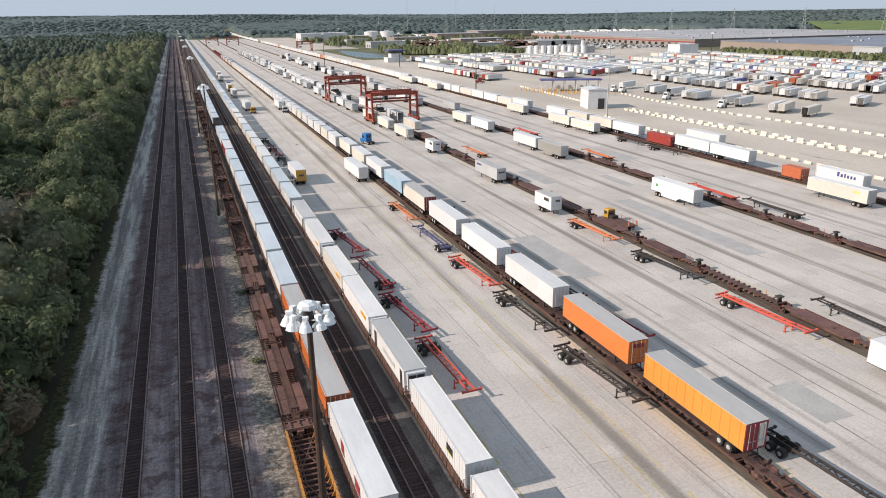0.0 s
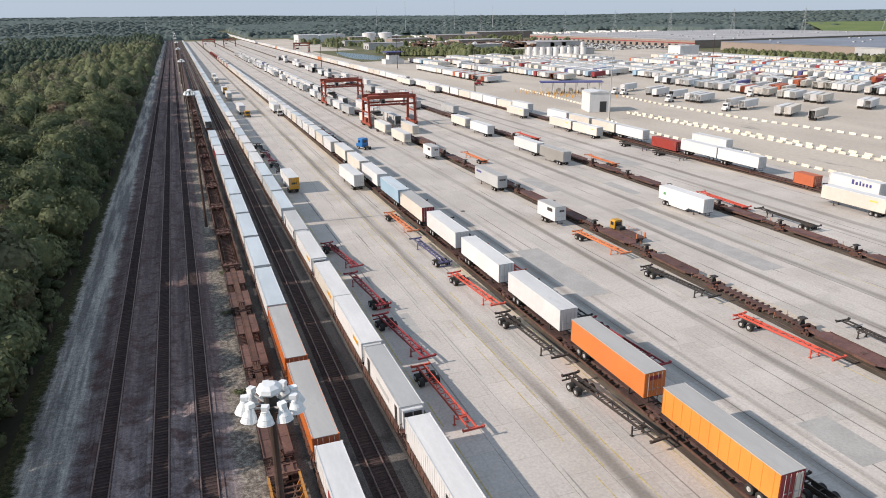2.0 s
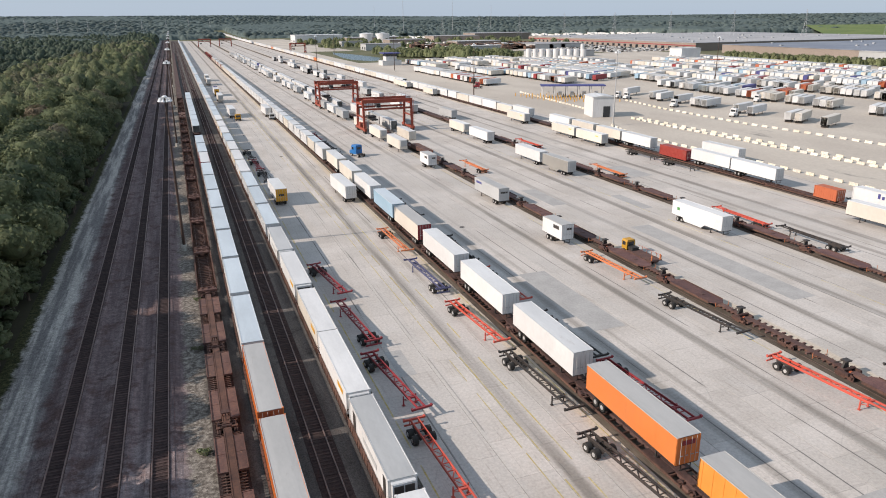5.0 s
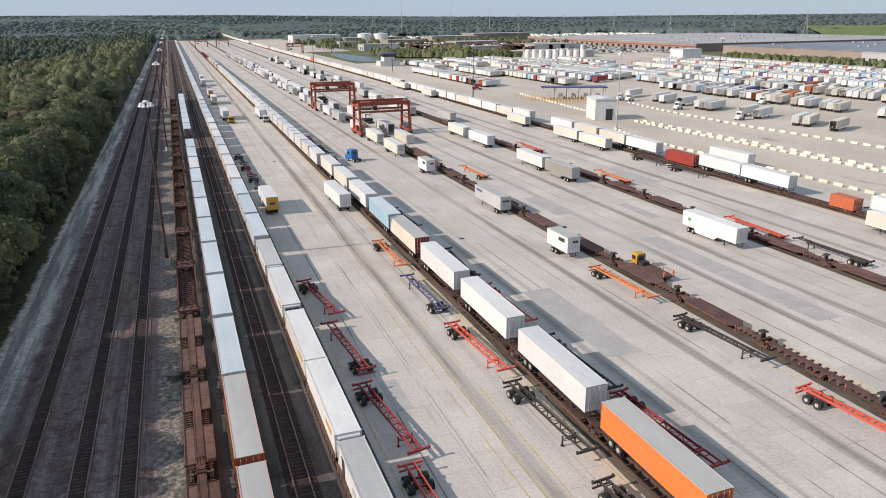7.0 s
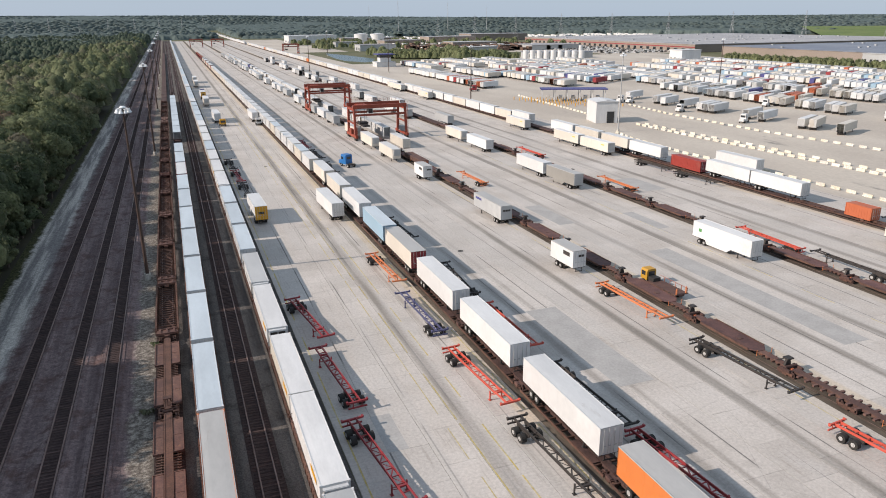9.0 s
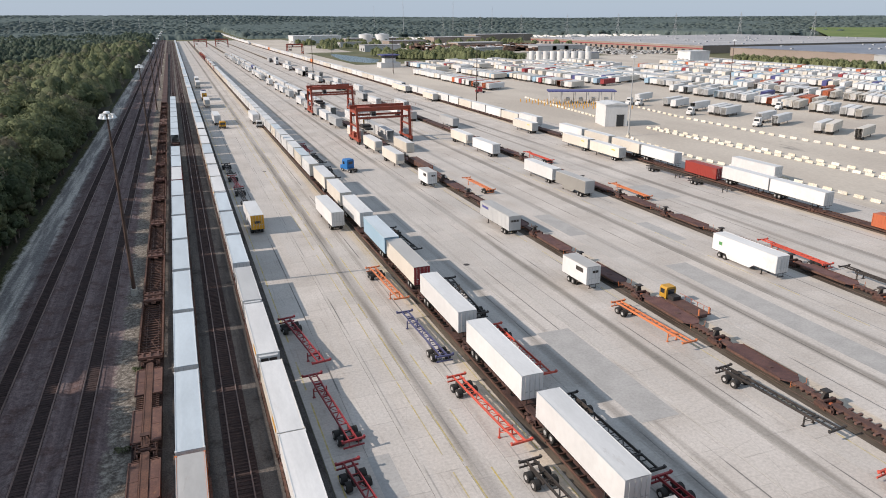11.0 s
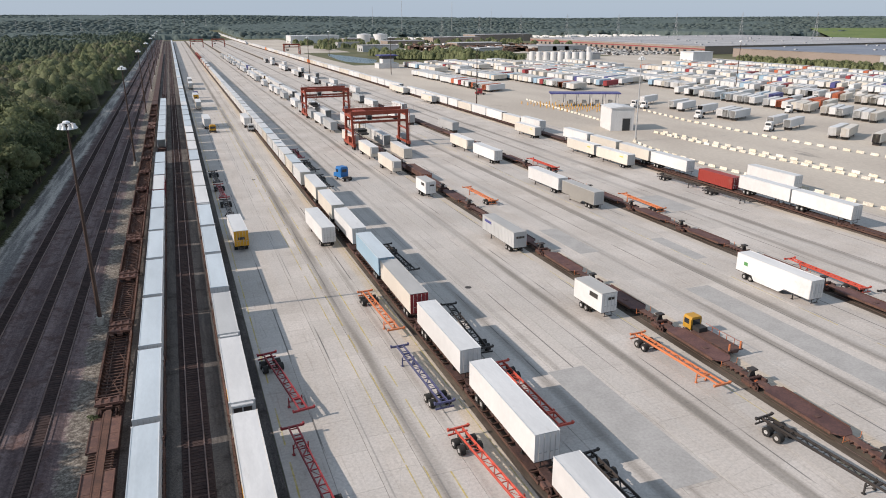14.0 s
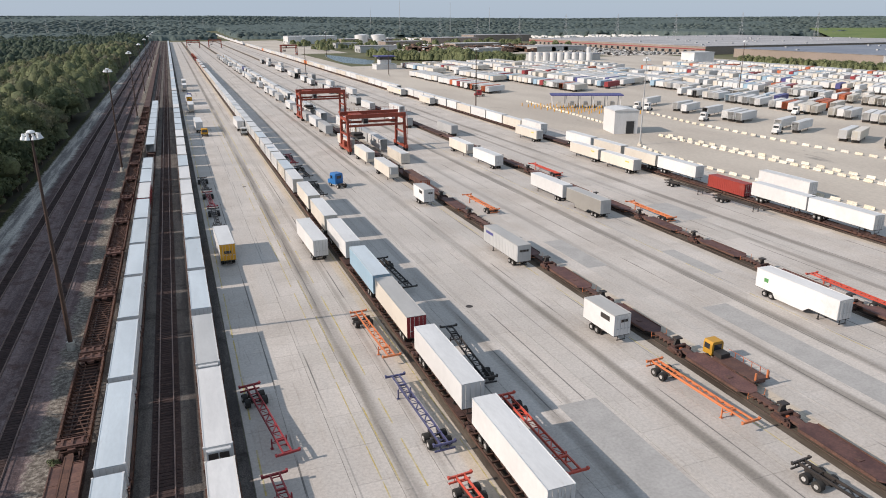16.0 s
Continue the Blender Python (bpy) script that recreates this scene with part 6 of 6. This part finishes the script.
def crown_mesh(name, leaves, centres, radii, gen, mat):
    """Leaf sprays round solid uneven boughs, as one mesh."""
    v, f = BALL
    balls = [c + v * r * np.array([0.9, 0.9, 0.74]) * gen.uniform(0.7, 1.14, (len(v), 1)) for c, r in zip(centres, radii)]
    tris = np.concatenate([f + len(v) * k for k in range(len(balls))]) + len(leaves)
    pts = np.concatenate([leaves] + balls)
    n = len(leaves) // 4
    me = bpy.data.meshes.new(name)
    me.vertices.add(len(pts)), me.loops.add(4 * n + tris.size), me.polygons.add(n + len(tris))
    me.vertices.foreach_set("co", pts.astype(np.float32).ravel())
    me.loops.foreach_set("vertex_index", np.concatenate([np.arange(4 * n), tris.ravel()]).astype(np.int32))
    me.polygons.foreach_set("loop_start", np.concatenate([np.arange(n) * 4, 4 * n + np.arange(len(tris)) * 3]).astype(np.int32))
    me.polygons.foreach_set("use_smooth", np.concatenate([np.zeros(n, bool), np.ones(len(tris), bool)]))
    me.materials.append(mat)
    me.update(calc_edges=True)
    return me


def tree(seed, height, spread, leaves, size=0.38, mat=None):
    gen = np.random.default_rng(seed)
    t = thing("tree", "broadleaf tree with uneven olive green crown in the woods", "tree", "woodland trees")
    c, r = crown_shape(gen, height, spread)
    tr = Mesh().tube((0, 0, -0.3), (0.15, 0.1, height * 0.35), 0.24, 0.17, 8).tube((0.15, 0.1, height * 0.35), (0, 0.2, height * 0.8), 0.17, 0.05, 8)
    for k in range(8):
        z = height * (0.25 + 0.05 * k)
        tr.tube((0.1, 0.1, z), tuple(c[k] * 0.9), 0.09, 0.03, 5)
    part("trunk", tr, BARK, t)
    part("crown", crown_mesh("crown", leaf_cloud(gen, c, r, leaves, size), c, r * 0.9, gen, mat or LEAF), mat or LEAF, t)
    return t


woods = [Stock(lambda s=s: tree(s, 13.5 + (s % 4) * 1.5, 5.6 + (s % 3) * 1.1, 2400)) for s in range(11, 18)]
woods.append(Stock(lambda: relabel(tree(18, 14.0, 5.8, 2000, 0.36, LEAFBROWN), "broadleaf tree with thin brownish crown in the woods")))
shrubs = [Stock(lambda s=s: relabel(tree(s, 4.2 + s % 3, 2.6, 420, 0.24), "low scrubby tree at the edge of the woods")) for s in range(31, 34)]
spots = []
wr = random.Random(21)
y = 34.0
while y < 1700:
    x = -22.0
    while x > -420:
        spots.append((x + wr.uniform(-3.2, 3.2), y + wr.uniform(-3.6, 3.6)))
        x -= 9.6 if x > -120 else 13.0
    y += 9.4 if y < 500 else 12.0


def tallest(x):
    """Height of a tree whose shade ends at the dirt beside the main line."""
    return (11.0 - x) * math.tan(radians(SUN_ELEVATION))


near = sorted((p for p in spots if p[0] > -85 and p[1] < 330), key=lambda p: -p[0] * 1.6 + p[1] * 0.32)[:140]
near_set = set(near)
for p in near:
    stock = wr.choice(woods)
    ob = stock.put(p[0], p[1], 0, wr.uniform(0, 360))
    k = (0.7 + 1.1 * (0.45 + noise.noise((p[0] * 0.045, p[1] * 0.03, 8.0)))) * wr.uniform(0.85, 1.12)
    k = min(max(k, 0.85 if p[0] > -28 else 1.1), tallest(p[0]) / 17.0, 1.5)
    ob.scale = (max(k, 0.85), max(k, 0.85), k * wr.uniform(0.88, 1.04))
for k in range(52):
    ob = woods[k % 7].put(-20.6 + wr.uniform(-1.2, 1.0), 48 + k * 7.2 + wr.uniform(-2, 2), 0, wr.uniform(0, 360))
    k2 = wr.uniform(0.98, 1.12)
    ob.scale = (k2 * 0.95, k2 * 0.95, k2)
for k in range(70):
    shrubs[k % 3].put(-17.2 + wr.uniform(-1.4, 0.9), 50 + k * 4.3 + wr.uniform(-1.5, 1.5), 0, wr.uniform(0, 360))
for x0, y0 in ((8.0, 130.2), (7.2, 112.4), (7.0, 88.0)):
    weed = cloud_mesh("weed", leaf_cloud(np.random.default_rng(int(y0)), np.array([[0, 0, 0.25], [0.4, 0.3, 0.2], [-0.4, 0.5, 0.2]]), np.array([0.5, 0.4, 0.4]), 160, 0.14), LEAF)
    tagged(new("weed_tuft", weed), "small green weed tuft in the dirt", "weed", "weed tufts").matrix_basis = pose(x0, y0, 0)
# the rest of the woods, out to the end of the yard
gen = np.random.default_rng(77)
sets, boughs = ([], []), ([], [])
for p in spots:
    if p in near_set:
        continue
    dist = math.hypot(p[0] - 10, p[1] - 40)
    if (p[0] < -250 and wr.random() < 0.35) or wr.random() < 0.1:
        continue
    lump = 0.5 + 0.8 * noise.noise((p[0] * 0.026, p[1] * 0.018, 3.0))
    h, sp = (12.5 if p[0] > -29 else 14.0 if p[0] > -70 else 8.5) + 9.5 * lump + wr.uniform(-3.0, 3.0), wr.uniform(4.6, 8.2)
    h = min(h, tallest(p[0]) * wr.uniform(0.88, 1.0))
    c, r = crown_shape(gen, h, sp)
    n = 420 if dist < 330 else 200 if dist < 700 else 16
    deep = int(p[0] + 60 * noise.noise((p[0] * 0.02, p[1] * 0.006, 5.0)) < -110 + max(0.0, p[1] - 500) * 0.12)
    for q in range(4):
        boughs[deep].append((p[0] + c[q][0], p[1] + c[q][1], c[q][2] + 0.9 * r[q], r[q] * (1.35 if q else 1.3)))
    cloud = leaf_cloud(gen, c, r * 1.1, n, 0.46 if dist < 330 else 0.62 if dist < 700 else 1.0)
    cloud[:, :2] += p
    sets[deep].append(cloud)
for k, (mat, words) in enumerate(((LEAF, "dense olive green woods beside the railway"), (LEAFDARK, "deeper dark green woods away from the railway"))):
    tagged(new("woodland", cloud_mesh("woodland", np.concatenate(sets[k]), mat)), words, "woods", "", "stuff")
# Tree shade is put into the litter's near-black colours.
setting("woodland_floor", sheet(-440, 20, -15.6, 1700, -0.06, 6, 20), surface("shaded_leaf_litter", (0.03, 0.028, 0.016), (0.05, 0.045, 0.022), big=0.1, fine=2, coords="world", rough=0.95), "leaf litter darkened for the shade under the woods", "ground")
# bushes beyond the lot and along its fence
bush = []
for k in range(150):
    x0, y0 = wr.uniform(236, 345), wr.uniform(0, 1)
    bush.append((x0, 800 - (x0 - 236) * 0.95 + 60 * y0 * y0, wr.uniform(6, 11) + 5.0 * max(0.0, math.sin(x0 * 0.09))))
for k in range(120):
    bush.append((wr.uniform(538, 560), 400 + k * 1.9, wr.uniform(4, 7)))
for k in range(160):
    x0 = wr.uniform(215, 600)
    bush.append((x0, 1080 + wr.uniform(-60, 320), wr.uniform(6, 11)))
sets, bush_boughs = [], []
for x0, y0, h in bush:
    c, r = crown_shape(gen, h, h * 0.62)
    cloud = leaf_cloud(gen, c, r * 1.1, 90, 0.75)
    cloud[:, :2] += (x0, y0)
    sets.append(cloud)
    bush_boughs += [(x0 + c[q][0], y0 + c[q][1], c[q][2] + 0.7 * r[q], r[q] * 1.3) for q in range(7)]
tagged(new("bushes", cloud_mesh("bushes", np.concatenate(sets), LEAFPALE)), "green bushes and young trees beyond the lot", "bushes", "", "stuff")


def domes(g, x, y, base, wide, high, low_part=0.25):
    """Arrays of uneven rounded crowns: vertices and triangles."""
    n = len(x)
    ang = np.arange(6)[None] * np.pi / 3 + g.uniform(0, 1, (n, 1))
    low = np.stack([x[:, None] + wide[:, None] * np.cos(ang), y[:, None] + wide[:, None] * np.sin(ang), np.repeat((base + high * low_part)[:, None], 6, 1)], 2)
    mid = np.stack([x[:, None] + 0.72 * wide[:, None] * np.cos(ang + 0.5), y[:, None] + 0.72 * wide[:, None] * np.sin(ang + 0.5), base[:, None] + high[:, None] * g.uniform(0.62, 0.92, (n, 6))], 2)
    top = np.stack([x, y, base + high], 1)[:, None]
    f = []
    for i in range(6):
        j = (i + 1) % 6
        f += [(i, j, 6 + j), (i, 6 + j, 6 + i), (6 + i, 6 + j, 12)]
    return np.concatenate([low, mid, top], 1).reshape(-1, 3), (np.array(f)[None] + (np.arange(n) * 13)[:, None, None]).reshape(-1, 3)


def triangle_mesh(name, v, faces, mat):
    me = bpy.data.meshes.new(name)
    me.vertices.add(len(v)), me.loops.add(faces.size), me.polygons.add(len(faces))
    me.vertices.foreach_set("co", v.astype(np.float32).ravel())
    me.loops.foreach_set("vertex_index", faces.astype(np.int32).ravel())
    me.polygons.foreach_set("loop_start", np.arange(0, faces.size, 3, dtype=np.int32))
    me.polygons.foreach_set("use_smooth", np.ones(len(faces), dtype=bool))
    me.materials.append(mat)
    me.update(calc_edges=True)
    return me


def cleared(x, y):
    """Where the yard, the works, the long train and the open field keep the far woods away."""
    return (((x > -20) & (x < 260) & (y < 1750)) | ((x > 128) & (x < 178) & (y < 2560)) | ((x > 200) & (x < 1080) & (y < 1720) & (y < 2250 - 0.6 * x))
            | ((x > 1000) & (x < 2200) & (y < 1290)))


def land(x, y, r):
    k = np.clip((r - 1900) / 2600, 0, 1)
    return (60 - 32 * np.clip((np.degrees(np.arctan2(x, y)) - 4) / 26, 0, 1)) * k * k * (3 - 2 * k) + 6 * k * np.sin(x * 0.0011 + 1.2) * np.cos(y * 0.0009)


def far_canopy():
    """Wooded country to the skyline: one rolling roof of leaves, lumpy crown by crown."""
    g = np.random.default_rng(5)
    nr, na = 300, 560
    r, az = np.meshgrid(1150 + 3550 * np.linspace(0, 1, nr) ** 1.25, np.radians(np.linspace(-33, 73, na)), indexing="ij")
    r, az = r + g.uniform(-4, 4, r.shape), az + g.uniform(-0.0011, 0.0011, r.shape)
    x, y = r * np.sin(az), r * np.cos(az)
    tall = 8.0 + 2.2 * np.sin(x * 0.011 + 2 * np.sin(y * 0.004)) * np.sin(y * 0.008) + g.uniform(-1.5, 1.9, r.shape) + 3 * np.sin(x * 0.004) * np.sin(y * 0.003)
    z = land(x, y, r) + np.where(cleared(x, y), -6.0, tall)
    q = np.arange(nr * na).reshape(nr, na)
    a, b, c, d = q[:-1, :-1].ravel(), q[:-1, 1:].ravel(), q[1:, 1:].ravel(), q[1:, :-1].ravel()
    open_land = cleared(x, y).ravel()
    keep = ~(open_land[a] & open_land[b] & open_land[c] & open_land[d])
    f = np.concatenate([np.stack([a, d, c], 1)[keep], np.stack([a, c, b], 1)[keep]])
    return triangle_mesh("far_woods", np.stack([x, y, z], 2).reshape(-1, 3), f, LEAFHAZE)


def far_crowns():
    """Single rounded crowns standing out of the roof of the far woods."""
    g = np.random.default_rng(6)
    count = 19000
    az, r = np.radians(g.uniform(-32, 72, count)), 1150 + 3500 * g.uniform(0, 1, count) ** 0.8
    x, y = r * np.sin(az), r * np.cos(az)
    keep = ~cleared(x, y)
    x, y, r = x[keep], y[keep], r[keep]
    n = len(x)
    return triangle_mesh("far_crowns", *domes(g, x, y, land(x, y, r) + 4.0, g.uniform(4, 8, n) * (0.5 + r / 1900), g.uniform(5.5, 9.5, n), 0.3), LEAFHAZE)


# the woods beside the railway beyond the nearest trees: rounded boughs under the leaves
bx, by, bz, bw = (np.array(v) for v in zip(*bush_boughs))
tagged(new("bush_crowns", triangle_mesh("bush_crowns", *domes(gen, bx, by, np.zeros(len(bx)), bw, bz, 0.2), LEAFPALE)), "rounded crowns of the green bushes", "bushes", "", "stuff")
for k, mat in enumerate((LEAF, LEAFDARK)):
    bx, by, bz, bw = (np.array(v) for v in zip(*boughs[k]))
    tagged(new("woodland_crowns", triangle_mesh("woodland_crowns", *domes(gen, bx, by, np.zeros(len(bx)), bw, bz, 0.35), mat)), "rounded crowns of the dense woods", "woods", "", "stuff")
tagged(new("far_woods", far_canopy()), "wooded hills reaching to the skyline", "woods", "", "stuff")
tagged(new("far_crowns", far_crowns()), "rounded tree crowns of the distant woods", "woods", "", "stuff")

# ---------------------------------------------------------------- pavement
for x0, w in ((26.5, 0.17), (36.9, 0.12), (38.4, 0.16), (40.6, 0.16), (46.2, 0.12), (51.2, 0.12), (76.4, 0.12), (103.2, 0.12)):
    m, y = Mesh(), 34.0
    while y < 420:
        ln = rng.uniform(5, 14)
        m.box(x0 - w / 2, y, 0.0, x0 + w / 2, y + ln, 0.006)
        y += ln + rng.choice((0.3, 0.8, 3.0, 6.0))
    setting("yellow_line", m, YELLOWLINE, "worn yellow painted line on the concrete", "road marking")
for x0, y0, x1, y1 in ((58.7, 98.6, 63.6, 122.4), (92.4, 97.0, 96.9, 139.0), (103.4, 150.0, 106.2, 163.0), (29.8, 96.0, 32.0, 103.0), (61.0, 52.0, 65.2, 60.0), (86.0, 160.0, 90.0, 176.0), (121.0, 178.0, 127.0, 192.0)):
    setting("paving_patch", Mesh().box(x0, y0, -0.01, x1, y1, 0.005), PATCH, "darker grey concrete repair patch", "pavement")
lid = Mesh().tube((0, 0, -0.02), (0, 0, 0.008), 0.55, 0.55, 20).made("manhole_cover", BLACK)
for x0, y0 in ((37.0, 246.0), (60.5, 152.0)):
    tagged(new("manhole_cover", lid), "round dark iron manhole cover in the concrete", "manhole cover", "manhole covers").matrix_basis = pose(x0, y0, 0)

tie_me = Mesh().box(-1.3, -0.115, -0.1, 1.3, 0.115, 0.0).made("tie", surface("creosoted_tie_near", (0.04, 0.024, 0.023), (0.068, 0.043, 0.04), big=2.0, fine=9, rough=0.95, bump=0.2, vary=0.35))
for key, (track, x, base) in TRACK_OBS.items():
    for k in range(100):
        ob = new("tie", tie_me)
        ob.parent = track
        ob.location = (x + rng.uniform(-0.06, 0.06), 60.0 + k * 0.56, base + rng.uniform(0.005, 0.03))

stripes = [(25.7, 46.65), (50.25, 77.9), (81.5, 111.4), (115.0, 144.0), (147.6, 160.0)]
pavement = tagged(new("pavement"), "large concrete slabs with dark joints", "pavement", "", "structure")
slab_meshes, rest = {}, Mesh()
nearby = []
for a, b in stripes:
    n = max(1, round((b - a) / 4.4))
    w = (b - a) / n
    for i in range(n):
        y, off = 30.0 - (i % 2) * 2.2, 6.2
        rest.box(a + i * w + 0.015, -55, -0.2, a + (i + 1) * w - 0.015, y - 0.02, -0.004)
        while y < 640:
            nearby.append((a + i * w, y, w, off))
            y += off
nearby.sort(key=lambda s: abs(s[0] - 42) * 1.1 + abs(s[1] - 112))
for n, (x0, y0, w, d) in enumerate(nearby):
    if n < 300:
        key = round(w, 3)
        if key not in slab_meshes:
            slab_meshes[key] = Mesh().box(0.02, 0.009, -0.2, w - 0.02, d - 0.009, 0).made("slab", PAVE_PIECE)
        ob = new("slab", slab_meshes[key])
        ob.parent = pavement
        ob.location = (x0, y0, rng.uniform(-0.008, 0.0))
    else:
        z = rng.uniform(-0.008, 0.0)
        rest.box(x0 + 0.02, y0 + 0.009, -0.2, x0 + w - 0.02, y0 + d - 0.009, z)
for a, b in stripes:
    rest.box(a, 640.3, -0.2, b, 1640, -0.004)
far_slabs = tagged(new("slabs", rest.made("slabs", PAVE_FAR)), "", "", "", "stuff")
far_slabs.parent = pavement
